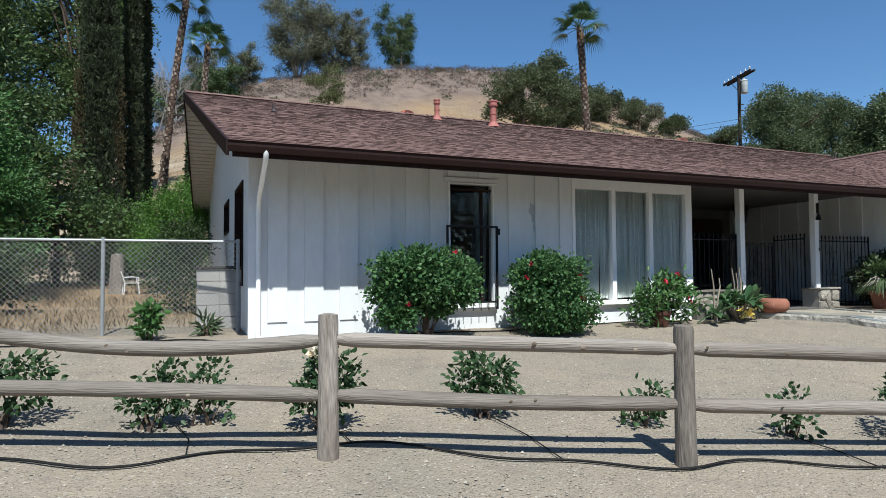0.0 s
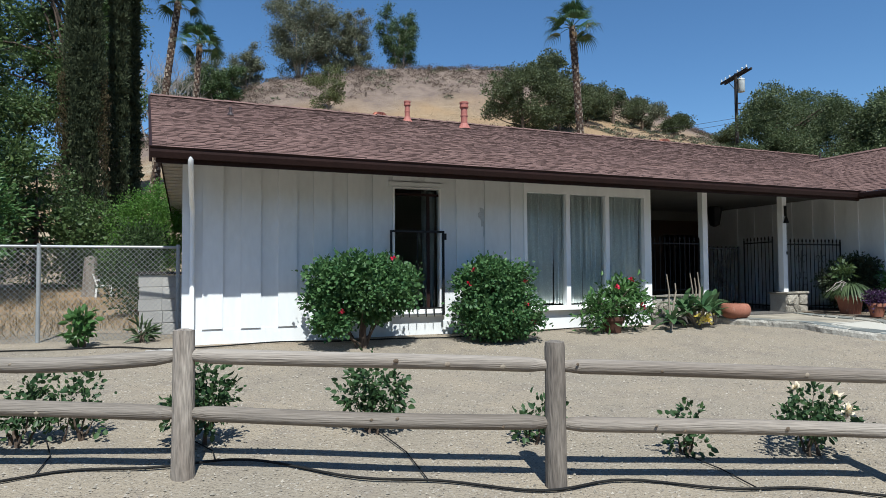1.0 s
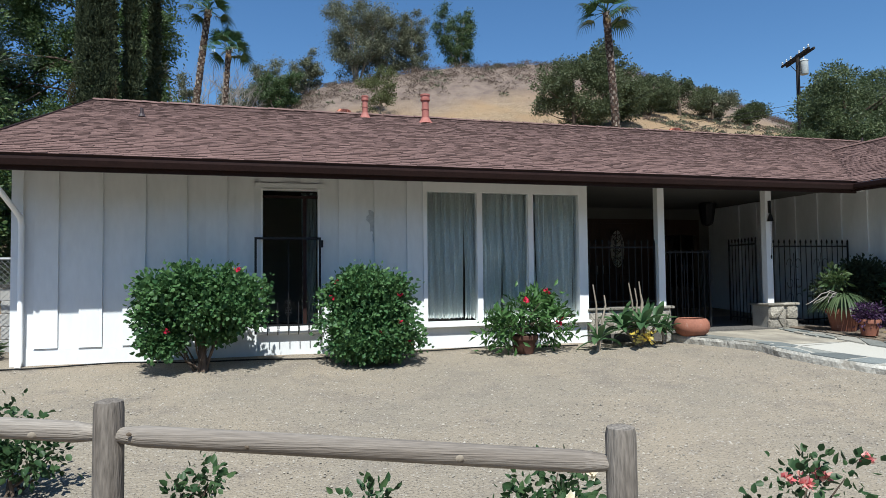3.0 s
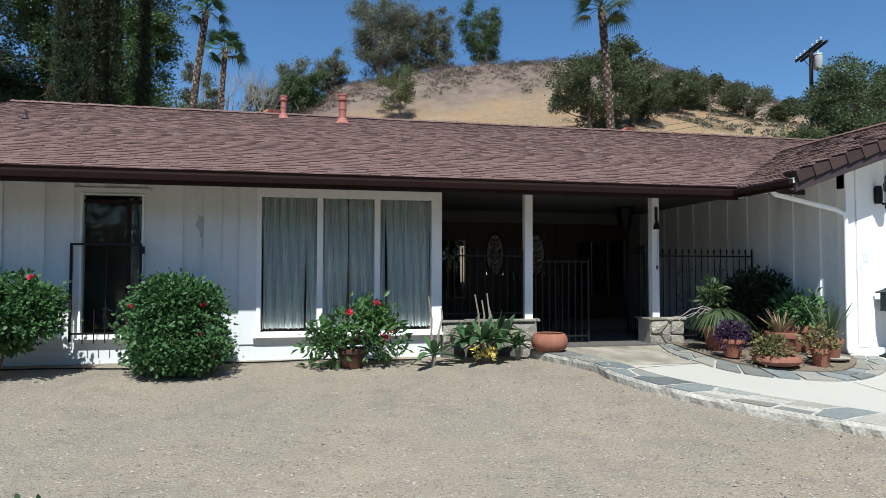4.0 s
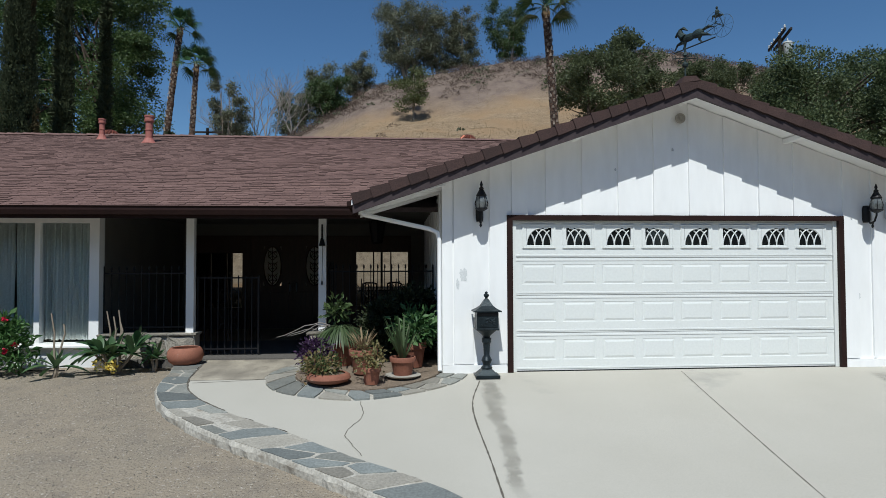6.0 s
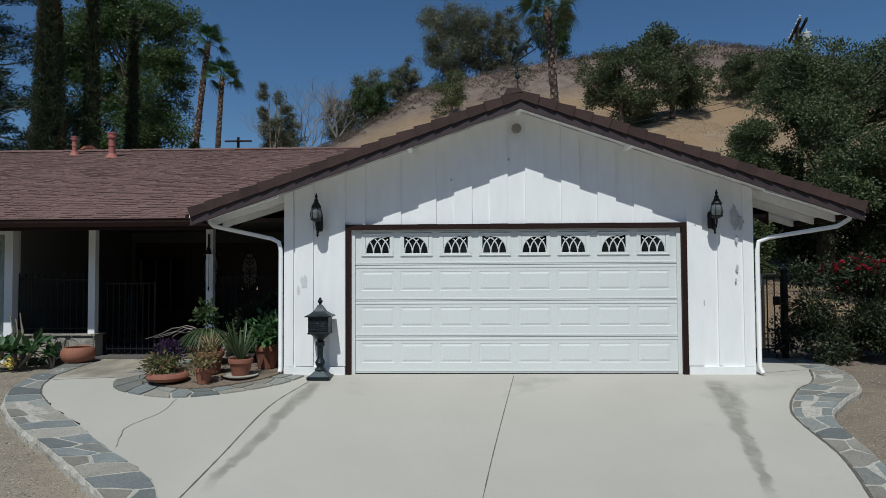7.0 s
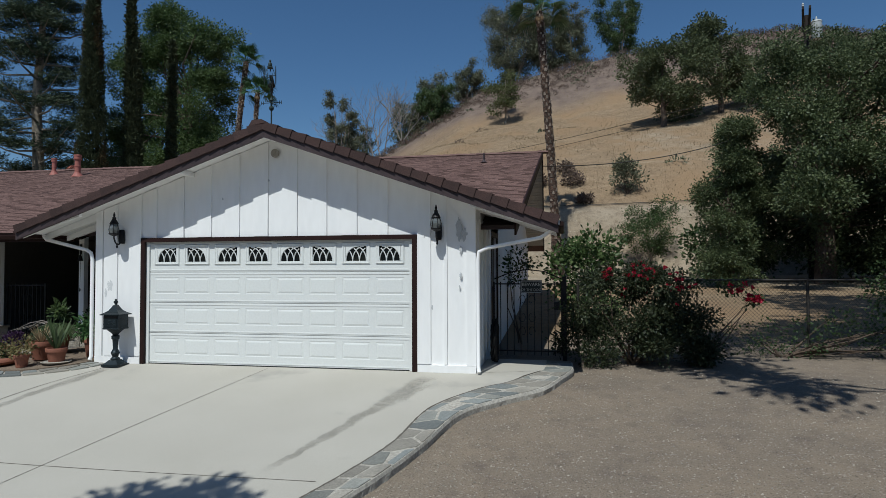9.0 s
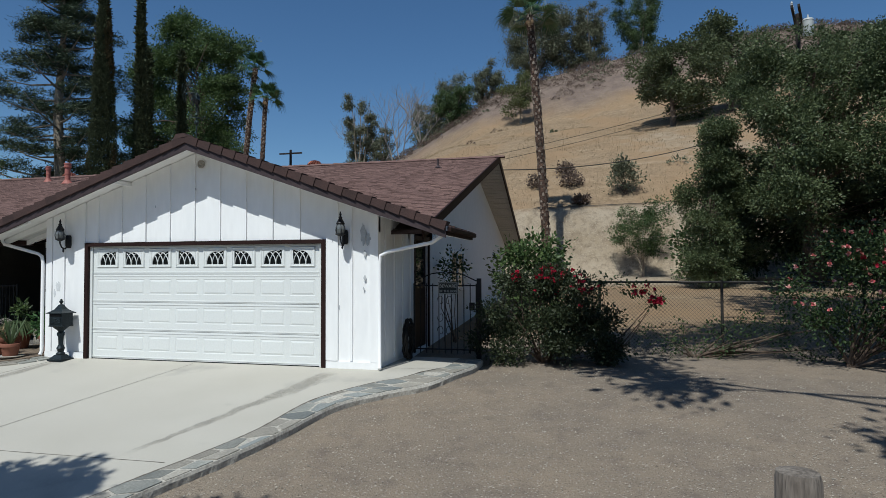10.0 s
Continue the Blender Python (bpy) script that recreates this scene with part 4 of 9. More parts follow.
def gable_head(x):
    return groof_z(x) - 0.13


spans = []
rb = random.Random(7)
for k in range(9):
    x1 = 0.21 + 0.5335 * k
    x0 = max(x1 - 0.27, -0.02)
    foot = 2.24 + rb.uniform(-0.004, 0.004)
    if x0 < GA_X < x1:
        spans += [(x0, GA_X, foot, gable_head), (GA_X, x1, foot, gable_head)]
    else:
        spans.append((x0, x1, foot, gable_head))
spans += [(GX0 - 0.02, GX0 + 0.12, 0.12, gable_head), (-0.85, -0.58, 0.13, gable_head), (-0.34, -0.095, 0.13, gable_head), (4.975, 5.2, 0.13, gable_head), (5.47 - 0.05, 5.47, 0.13, gable_head), (GX1 - 0.13, GX1 + 0.02, 0.12, gable_head)]
boards(garage_wall, spans, 0, 0.028, WHITE)
def flake(parent, x, z, w, h, y, seed):
    """A patch of flaked paint with a ragged outline."""
    r = random.Random(seed)
    n = 22
    ring = []
    for k in range(n):
        a = 2 * math.pi * k / n
        q = 0.5 * r.uniform(0.55, 1.1)
        ring.append((x + w * q * math.cos(a), y, z + h * q * math.sin(a)))
    g = Geo()
    g.v = ring + [(px, y + 0.003, pz) for px, _, pz in ring]
    g.f = [tuple(range(n))] + [(k, n + k, n + (k + 1) % n, (k + 1) % n) for k in range(n)]
    part("paint_flake", g, PATCH if x > 0 or x < -2 else PATCH_PALE, parent)


for k, (x, z, w, h) in enumerate(((5.67, 2.32, 0.11, 0.40), (5.70, 1.98, 0.06, 0.14), (5.76, 2.22, 0.10, 0.22), (5.7, 1.56, 0.05, 0.12), (5.68, 1.38, 0.04, 0.06), (-0.72, 1.38, 0.12, 0.22), (-0.80, 1.26, 0.05, 0.18), (5.22, 1.05, 0.03, 0.10), (5.1, 2.2, 0.03, 0.05), (2.36, 3.2, 0.04, 0.06), (1.5, 2.9, 0.03, 0.05))):
    flake(garage_wall, x, z, w, h, -0.0325 if x < 5.19 or x > 5.42 else -0.0045, k)
for k, (x, z, w, h) in enumerate(((-9.86, 1.80, 0.17, 0.36), (-9.85, 1.55, 0.04, 0.20), (-12.9, 0.5, 0.05, 0.03), (-9.4, 0.3, 0.06, 0.03))):
    flake(front_wall, x, z, w, h, WY - 0.0045 if k < 2 else WY - 0.0345, 30 + k)
for x0, x1 in ((GX0 - 0.02, -0.1), (4.98, GX1 + 0.02)):
    part("skirt_board", Geo().box(x0, x1, -0.035, 0, -0.12, 0.115), WHITE, garage_wall)
g = Geo().box(GX0, GX0 + 0.15, 0.15, BY, -0.3, groof_z(GX0) - 0.13)
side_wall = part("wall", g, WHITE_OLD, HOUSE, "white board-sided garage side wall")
for k in range(9):
    y = 0.45 + 0.53 * k
    g = Geo().box(GX0 - 0.025, GX0 - 0.001, y, y + 0.26, 0.1, 2.58)
    piece("board", g.mesh("board", WHITE_OLD), side_wall)
g = wall_sheet(0.15, 3.6, -0.3, 2.75, GX1 - 0.15, GX1, [(2.2, 3.2, 0.05, 2.3)], True)
right_wall = part("wall", g, WHITE_OLD, HOUSE, "white board-sided garage side wall")
for k in range(4):
    y = 0.35 + 0.5 * k
    g = Geo().box(GX1 + 0.001, GX1 + 0.022, y, y + 0.24, 0.1, 2.5)
    piece("board", g.mesh("board", WHITE_OLD), right_wall)
g = Geo().box(GX1 - 0.1, GX1 - 0.05, 2.2, 3.2, 0.05, 2.3)
g.box(GX1 - 0.05, GX1 - 0.03, 2.4, 3.0, 0.2, 0.95, 0.006)
sd = part("door", g, BROWN, HOUSE, "dark brown garage side door")
part("pane", Geo().box(GX1 - 0.052, GX1 - 0.045, 2.35, 3.05, 1.3, 2.15), DARKGLASS, sd)
part("frame", wall_sheet(2.1, 3.3, 0, 2.4, GX1 + 0.002, GX1 + 0.03, [(2.2, 3.2, 0, 2.3)], True), BROWN, sd)
w = part("window", Geo().box(GX1 + 0.004, GX1 + 0.01, 5.4, 6.8, 1.2, 2.1), DARKGLASS, HOUSE, "small side window")
part("frame", wall_sheet(5.3, 6.9, 1.12, 2.18, GX1 + 0.002, GX1 + 0.04, [(5.4, 6.07, 1.2, 2.1), (6.13, 6.8, 1.2, 2.1)], True), WHITE, w)

# the sectional garage door
frame_g = wall_sheet(-0.09, 4.97, -0.02, 2.235, -0.045, 0.1, [(-0.012, 4.892, -0.02, 2.165)])
part("door_frame", frame_g, BROWN, HOUSE, "dark brown painted garage door frame")
gdoor = part("garage_door", Geo().box(-0.012, 4.892, 0.075, 0.09, 0.0, 2.165), DOORWHITE, HOUSE, "white sectional garage door with arched lights")
for x0, x1 in ((-0.012, 0.045), (4.835, 4.892)):
    part("jamb_strip", Geo().box(x0, x1, 0.012, 0.033, 0.0, 2.165, 0.004), DOORWHITE, gdoor)
part("seal", Geo().box(-0.012, 4.892, 0.03, 0.08, -0.03, 0.012), IRON, gdoor)
SEC = 0.5385


def raised_panel(cx, cz, w, h):
    """A pressed panel: a groove round a bevelled field."""
    g = Geo()
    rings = [(0.0, 0.0), (0.010, -0.004), (0.020, -0.004), (0.046, 0.003), (0.054, 0.003)]
    for d, o in rings:
        for x, z in ((cx - w / 2 + d, cz - h / 2 + d), (cx + w / 2 - d, cz - h / 2 + d), (cx + w / 2 - d, cz + h / 2 - d), (cx - w / 2 + d, cz + h / 2 - d)):
            g.v.append((x, 0.040 - o, z))
    for k in range(4):
        for i in range(4):
            j = (i + 1) % 4
            g.f.append((4 * k + i, 4 * k + j, 4 * k + 4 + j, 4 * k + 4 + i))
    g.f.append((16, 17, 18, 19))
    return g


def section_face(z0, z1, holes):
    """The flat sheet of one section round its panels, with ribs along its joints."""
    g = Geo()
    hz0, hz1 = holes[0][1], holes[0][3]
    g.box(-0.012, 4.892, 0.040, 0.05, z0 + 0.004, hz0)
    g.box(-0.012, 4.892, 0.040, 0.05, hz1, z1 - 0.004)
    xsq = [-0.012] + [v for h in holes for v in (h[0], h[2])] + [4.892]
    for a, b in zip(xsq[0::2], xsq[1::2]):
        g.box(a, b, 0.040, 0.05, hz0, hz1)
    for z in (z0 + 0.035, z1 - 0.035):
        g.box(-0.012, 4.892, 0.034, 0.0395, z - 0.012, z + 0.012, 0.002)
    return g


pw, pitch = 0.49, 0.588
for s in range(4):
    z0 = 0.012 + s * SEC
    cz, ph = z0 + SEC / 2 + 0.03, 0.29
    if s == 3:
        cz, ph = z0 + SEC / 2 + 0.04, 0.36
    cxs = [2.44 + pitch * (k - 3.5) for k in range(8)]
    holes = [(c - pw / 2, cz - ph / 2, c + pw / 2, cz + ph / 2) for c in cxs]
    sec = part("section", section_face(z0, z0 + SEC, holes), DOORWHITE, gdoor)
    for c in cxs:
        if s < 3:
            part("panel", raised_panel(c, cz, pw, ph), DOORWHITE, gdoor)
            continue
        g = Geo()
        fw = pw / 2
        for a, b, lo, hi in ((c - fw, c + fw, cz - 0.18, cz - 0.13), (c - fw, c + fw, cz + 0.12, cz + 0.18), (c - fw, c - 0.185, cz - 0.13, cz + 0.12), (c + 0.185, c + fw, cz - 0.13, cz + 0.12)):
            g.box(a, b, 0.030, 0.05, lo, hi, 0.004)
        # a raised fillet round the light's panel
        for a, b, lo, hi in ((c - fw + 0.012, c + fw - 0.012, cz - 0.172, cz - 0.158), (c - fw + 0.012, c + fw - 0.012, cz + 0.158, cz + 0.172), (c - fw + 0.012, c - fw + 0.026, cz - 0.158, cz + 0.158), (c + fw - 0.026, c + fw - 0.012, cz - 0.158, cz + 0.158)):
            g.box(a, b, 0.022, 0.031, lo, hi, 0.003)
        # each light is half of a pointed pair: one side springs in a curve, the other stands upright
        m_ = 1 if cxs.index(c) % 2 == 0 else -1
        W_, H_, zb = 0.36, 0.245, cz - 0.13
        A_ = 0.55 * W_

        def spring(x_from, way, t):
            return x_from + way * A_ * (1 - math.cos(t)), H_ * math.sin(t)

        def at_x(u):
            return c + m_ * (u - W_ / 2)

        line = [spring(0, 1, math.pi / 2 * i / 10) for i in range(11)]
        for (ua, va), (ub, vb) in zip(line, line[1:]):
            q = [(at_x(ua), va), (at_x(ub), vb), (at_x(ub), H_ + 0.006), (at_x(ua), H_ + 0.006)]
            q = q if m_ > 0 else [q[1], q[0], q[3], q[2]]
            g.hexa([(q[0][0], 0.031, zb + q[0][1]), (q[1][0], 0.031, zb + q[1][1]), (q[1][0], 0.05, zb + q[1][1]), (q[0][0], 0.05, zb + q[0][1]), (q[3][0], 0.031, zb + q[3][1]), (q[2][0], 0.031, zb + q[2][1]), (q[2][0], 0.05, zb + q[2][1]), (q[3][0], 0.05, zb + q[3][1])])
        part("light_frame", g, DOORWHITE, gdoor)
        part("pane", Geo().box(c - 0.186, c + 0.186, 0.052, 0.056, zb - 0.002, zb + H_ + 0.006), DARKGLASS, gdoor)
        g = Geo()
        g.tube([(at_x(u), 0.036, zb + v) for u, v in line], 0.011, 4)
        for u0, way in ((W_ / 3, 1), (2 * W_ / 3, 1), (W_ / 3, -1), (2 * W_ / 3, -1), (W_, -1)):
            pts = []
            for i in range(13):
                u, v = spring(u0, way, math.pi / 2 * i / 12)
                if u > W_ or u < A_ * (1 - math.sqrt(max(0.0, 1 - (v / H_) ** 2))) - 0.004:
                    break
                pts.append((at_x(u), 0.040, zb + v))
            if len(pts) > 1:
                g.tube(pts, 0.0095, 4)
        part("muntin", g, DOORWHITE, gdoor)

# roofs: decks first, then the courses of shingles over them
LO, RO = 0.80, 0.72  # overhang of the rakes at the ridge


def rake_x(y):
    """The main roof's end edges flare outward toward the ridge."""
    t = 1 - abs(y - RIDGE_Y) / (RIDGE_Y - EAVE_Y)
    return -14.76 - 0.44 * t, 6.50 + 0.22 * t


def deck(front):
    g = Geo()
    n = 12
    y_end = EAVE_Y if front else 2 * RIDGE_Y - EAVE_Y
    for i in range(n + 1):
        y = y_end + (RIDGE_Y - y_end) * i / n
        a, b = rake_x(y)
        z = roof_z(y)
        g.v += [(a, y, z - 0.03), (b, y, z - 0.03), (b, y, z - 0.10), (a, y, z - 0.10)]
    for i in range(n):
        for k in range(4):
            g.f.append((4 * i + k, 4 * i + (k + 1) % 4, 4 * i + 4 + (k + 1) % 4, 4 * i + 4 + k))
    g.f += [(0, 1, 2, 3), (4 * n + 3, 4 * n + 2, 4 * n + 1, 4 * n)]
    return g


# front deck is coloured dark so gaps between the overhang planks read as shaded
roof = part("roof", deck(True), BARGE, HOUSE, "brown shingle roof of low pitch")
part("deck", deck(False), SHINGLE, roof)
g = Geo()
gx0, gx1, gyf = -2.26, 7.27, GA_FRONT + 0.02
for sgn, xe, yb in ((-1, gx0, 0.9), (1, gx1, 1.6)):
    pts = [(GA_X, gyf), (xe, gyf), (xe, yb)] + ([(6.6, 1.6)] if sgn > 0 else []) + [(GA_X, 5.39)]
    hi = [(x, y, groof_z(x) - 0.02) for x, y in pts]
    lo = [(x, y, groof_z(x) - 0.09) for x, y in pts]
    n = len(pts)
    q = [tuple(range(n)), tuple(range(n, 2 * n))[::-1]] + [(i, i + n, (i + 1) % n + n, (i + 1) % n) for i in range(n)]
    g.add(hi + lo, q)
garage_roof = part("roof", g, WHITE_OLD, HOUSE, "brown shingle garage roof with capped rakes")


def shingle_geo(quad, up, thick):
    """One tab: lower edge corners a, b, upper corners c, d, raised along up."""
    a, b, c, d = quad
    u = up * thick
    w = up * 0.002
    return [tuple(a), tuple(b), tuple(a + u), tuple(b + u), tuple(c + w), tuple(d + w)], [(0, 1, 3, 2), (2, 3, 4, 5), (0, 2, 5), (1, 4, 3)]


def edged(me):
    """Darkens the tabs' cut edges: weathered tone plus painted shadow lines between courses."""
    me.materials.append(EDGE_DARK)
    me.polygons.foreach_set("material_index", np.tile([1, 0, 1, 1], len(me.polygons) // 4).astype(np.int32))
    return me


def shingle_roof(parent, origin, along, upslope, normal, rows, lo_hi, exposure, seed, single=None):
    """Courses of tabs of uneven width; single(row, s): whether that tab is a piece of its own."""
    r = random.Random(seed)
    g = Geo()
    count = 0
    for i in range(rows):
        s0, s1 = lo_hi(i)
        s = s0
        while s < s1 - 0.02:
            w = min(r.uniform(0.11, 0.21), s1 - s)
            base = origin + upslope * (i * exposure - 0.034 * r.random() ** 1.5) + along * s
            top_ = upslope * (exposure * 1.25)
            q = (base, base + along * (w - 0.005), base + along * (w - 0.005) + top_, base + top_)
            v, f = shingle_geo(q, normal, r.uniform(0.005, 0.017))
            if single and count < 300 and single(i, s):
                ps = Geo().add(v, f)
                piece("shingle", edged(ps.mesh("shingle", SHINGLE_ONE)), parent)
                count += 1
            else:
                g.add(v, f)
            s += w
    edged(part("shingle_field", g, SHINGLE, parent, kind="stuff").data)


ups = Vector((0, 1, PITCH)).normalized()
nrm = Vector((0, -PITCH, 1)).normalized()
EXPO = 0.135
nrows = int((RIDGE_Y - EAVE_Y) / ups.y / EXPO)


def main_limits(i):
    y = EAVE_Y + i * EXPO * ups.y
    a, b = rake_x(y)
    # the garage's roof covers the middle of the wing's right half
    return a, (min(b, GA_X - (GA_Z - roof_z(y)) / PITCH) if roof_z(y) < GA_Z else b)


def main_limits_right(i):
    y = EAVE_Y + i * EXPO * ups.y
    b = rake_x(y)[1]
    x = GA_X + (GA_Z - roof_z(y)) / PITCH
    return (min(x, b), b) if roof_z(y) < GA_Z and x < b else (b, b)


ORI = Vector((0, EAVE_Y - 0.04, roof_z(EAVE_Y - 0.04) - 0.025))
shingle_roof(roof, ORI, Vector((1, 0, 0)), ups, nrm, nrows, main_limits, EXPO, 11, lambda i, s: 2 <= i < 10 and -11.0 < s < -3.5)
shingle_roof(roof, ORI, Vector((1, 0, 0)), ups, nrm, nrows, main_limits_right, EXPO, 12)
for sgn, seed in ((-1, 21), (1, 22)):
    u2 = Vector((-sgn, 0, PITCH)).normalized()
    n2 = Vector((sgn * PITCH, 0, 1)).normalized()
    xe = gx0 if sgn < 0 else gx1
    rows2 = int(abs(xe - GA_X) / abs(u2.x) / EXPO)

    def glim(i, sgn=sgn, xe=xe, u2=u2):
        x = xe + u2.x * i * EXPO
        z = groof_z(x)
        y = RIDGE_Y - (RIDGE_Z - z) / PITCH
        return GA_FRONT + 0.1, max(y + 0.1, 0.8 if sgn < 0 else (1.6 if x > 6.55 else 0))

    shingle_roof(garage_roof, Vector((xe, 0, groof_z(xe) - 0.018)), Vector((0, 1, 0)), u2, n2, rows2, glim, EXPO, seed)
# ridge caps
g = Geo()
x = -15.19
rr = random.Random(5)
while x < 6.7:
    w = 0.28
    h = rr.uniform(0.0, 0.012)
    g.add([(x, RIDGE_Y - 0.14, RIDGE_Z - 0.045 + h), (x + w, RIDGE_Y - 0.14, RIDGE_Z - 0.055 + h), (x + w, RIDGE_Y, RIDGE_Z + 0.012 + h), (x, RIDGE_Y, RIDGE_Z + 0.03 + h), (x, RIDGE_Y + 0.14, RIDGE_Z - 0.045 + h), (x + w, RIDGE_Y + 0.14, RIDGE_Z - 0.055 + h)],
          [(0, 1, 2, 3), (3, 2, 5, 4), (0, 3, 4)])
    x += 0.2
part("ridge_cap_run", g, SHINGLE, roof, kind="stuff")
g = Geo()
y = GA_FRONT + 0.25
while y < 5.3:
    w = 0.28
    g.add([(GA_X - 0.14, y, GA_Z - 0.03), (GA_X - 0.14, y + w, GA_Z - 0.045), (GA_X, y + w, GA_Z + 0.02), (GA_X, y, GA_Z + 0.04), (GA_X + 0.14, y, GA_Z - 0.03), (GA_X + 0.14, y + w, GA_Z - 0.045)], [(3, 2, 1, 0), (4, 5, 2, 3), (0, 4, 3)])
    y += 0.2
part("ridge_cap_run", g, SHINGLE, garage_roof, kind="stuff")

# rake caps of the garage gable: angled pieces overlapping up the slope
capg = Geo()
cl, cw = 0.30, 0.13
capg.add([(0, 0.20, 0.028), (cl, 0.20, 0.0), (cl, -0.02, 0.0), (0, -0.035, 0.028), (0, -0.040, -cw + 0.005), (cl, -0.022, -cw + 0.02), (cl, -0.008, -cw + 0.02), (0, -0.012, -cw + 0.005), (0, 0.20, 0.0), (cl, 0.20, -0.012)],
         [(0, 3, 2, 1), (3, 4, 5, 2), (4, 7, 6, 5), (0, 8, 7, 4, 3), (1, 2, 5, 6, 9)])
cap_mesh = capg.mesh("rake_cap", RAKETILE)
for sgn in (-1, 1):
    slope = math.atan(PITCH)
    total = abs((gx0 if sgn < 0 else gx1) - GA_X) / math.cos(slope)
    n = round(total / 0.262)
    for k in range(n):
        s = k * (total - 0.02) / n
        xe = gx0 if sgn < 0 else gx1
        px = xe - sgn * s * math.cos(slope)
        pz = groof_z(xe) + s * math.sin(slope) + 0.035
        m = Matrix.Translation((px, GA_FRONT, pz)) @ Matrix.Rotation(-slope if sgn < 0 else slope, 4, "Y") @ Matrix.Diagonal((-sgn, 1, 1, 1))
        piece("rake_cap", cap_mesh, garage_roof, m)
part("apex_cap", Geo().hexa([(GA_X - 0.24, GA_FRONT - 0.03, GA_Z - 0.02), (GA_X + 0.04, GA_FRONT - 0.03, GA_Z + 0.02), (GA_X + 0.04, GA_FRONT + 0.22, GA_Z + 0.02), (GA_X - 0.24, GA_FRONT + 0.22, GA_Z - 0.02), (GA_X - 0.19, GA_FRONT - 0.02, GA_Z + 0.075), (GA_X - 0.02, GA_FRONT - 0.02, GA_Z + 0.085), (GA_X - 0.02, GA_FRONT + 0.22, GA_Z + 0.085), (GA_X - 0.19, GA_FRONT + 0.22, GA_Z + 0.075)]), RAKETILE, garage_roof)
# barge boards
for sgn in (-1, 1):
    xe = gx0 + 0.02 if sgn < 0 else gx1 - 0.02
    g = Geo()
    p = [(xe, groof_z(xe)), (GA_X, GA_Z)]
    v = []
    for yy in (GA_FRONT, GA_FRONT + 0.04):
        v += [(xe, yy, groof_z(xe) - 0.21), (GA_X, yy, GA_Z - 0.21), (GA_X, yy, GA_Z - 0.015), (xe, yy, groof_z(xe) - 0.015)]
    f = [(0, 1, 2, 3), (7, 6, 5, 4), (0, 4, 5, 1), (1, 5, 6, 2), (2, 6, 7, 3), (3, 7, 4, 0)]
    part("barge_board", g.add(v, f), BARGE, garage_roof, "dark purplish-brown barge board")
# lookout beams and rafters under the garage's side eaves, white boarding beneath
for sgn in (-1, 1):
    wall_x = GX0 if sgn < 0 else GX1
    xe = gx0 + 0.06 if sgn < 0 else gx1 - 0.06
    for y in ([GA_FRONT + 0.06, 0.1, 0.6] if sgn < 0 else [GA_FRONT + 0.06, 0.1, 0.66, 1.27]):
        g = Geo()
        z0, z1 = groof_z(wall_x) - 0.095, groof_z(xe) - 0.095
        g.hexa([(wall_x, y, z0 - 0.14), (xe, y, z1 - 0.09), (xe, y + 0.07, z1 - 0.09), (wall_x, y + 0.07, z0 - 0.14), (wall_x, y, z0), (xe, y, z1), (xe, y + 0.07, z1), (wall_x, y + 0.07, z0)])
        part("rafter", g, WHITE, garage_roof)
    g = Geo()
    z1 = groof_z(xe) - 0.1
    xo = xe + sgn * 0.05
    g.box(min(xe, xo), max(xe, xo), GA_FRONT + 0.04, 0.75 if sgn < 0 else 1.6, z1 - 0.07, z1 + 0.06)
    part("fascia", g, BROWN, garage_roof)
# white under-boarding of the gable overhang
for sgn in (-1, 1):
    xe = gx0 + 0.1 if sgn < 0 else gx1 - 0.1
    v = []
    for yy in (GA_FRONT + 0.045, 0.0):
        v += [(xe, yy, groof_z(xe) - 0.115), (GA_X, yy, GA_Z - 0.115), (GA_X, yy, GA_Z - 0.095), (xe, yy, groof_z(xe) - 0.095)]
    part("under_boarding", Geo().add(v, [(0, 1, 2, 3), (7, 6, 5, 4), (0, 4, 5, 1), (1, 5, 6, 2), (2, 6, 7, 3), (3, 7, 4, 0)]), WHITE, garage_roof)
# stub ends of purlins under the gable
for x in (GA_X, GA_X - 1.6, GA_X + 1.6):
    z = groof_z(x) - 0.12
    part("purlin", Geo().box(x - 0.035, x + 0.035, GA_FRONT + 0.06, -0.001, z - 0.07, z), WHITE, garage_roof)

# main eave: fascia, gutter, rake boards
part("fascia", Geo().box(-14.72, -2.14, EAVE_Y + 0.0, EAVE_Y + 0.03, 2.235, 2.40), BROWN, roof)
g = Geo()
prof = [(0.0, 0.0), (0.0, -0.10), (-0.03, -0.125), (-0.08, -0.125), (-0.105, -0.06), (-0.105, -0.02), (-0.125, 0.0), (-0.118, 0.004), (-0.095, -0.015), (-0.094, -0.06), (-0.075, -0.115), (-0.03, -0.115), (-0.008, -0.095), (-0.008, 0.0)]
n = len(prof)
for x in (-14.78, -2.0):
    g.v += [(x, EAVE_Y - 0.001 + a, roof_z(EAVE_Y) - 0.03 + b) for a, b in prof]
g.f = [(i, (i + 1) % n, n + (i + 1) % n, n + i) for i in range(n)] + [tuple(range(n))[::-1], tuple(range(n, 2 * n))]
part("gutter", g, BROWN, roof, "dark brown eaves gutter")
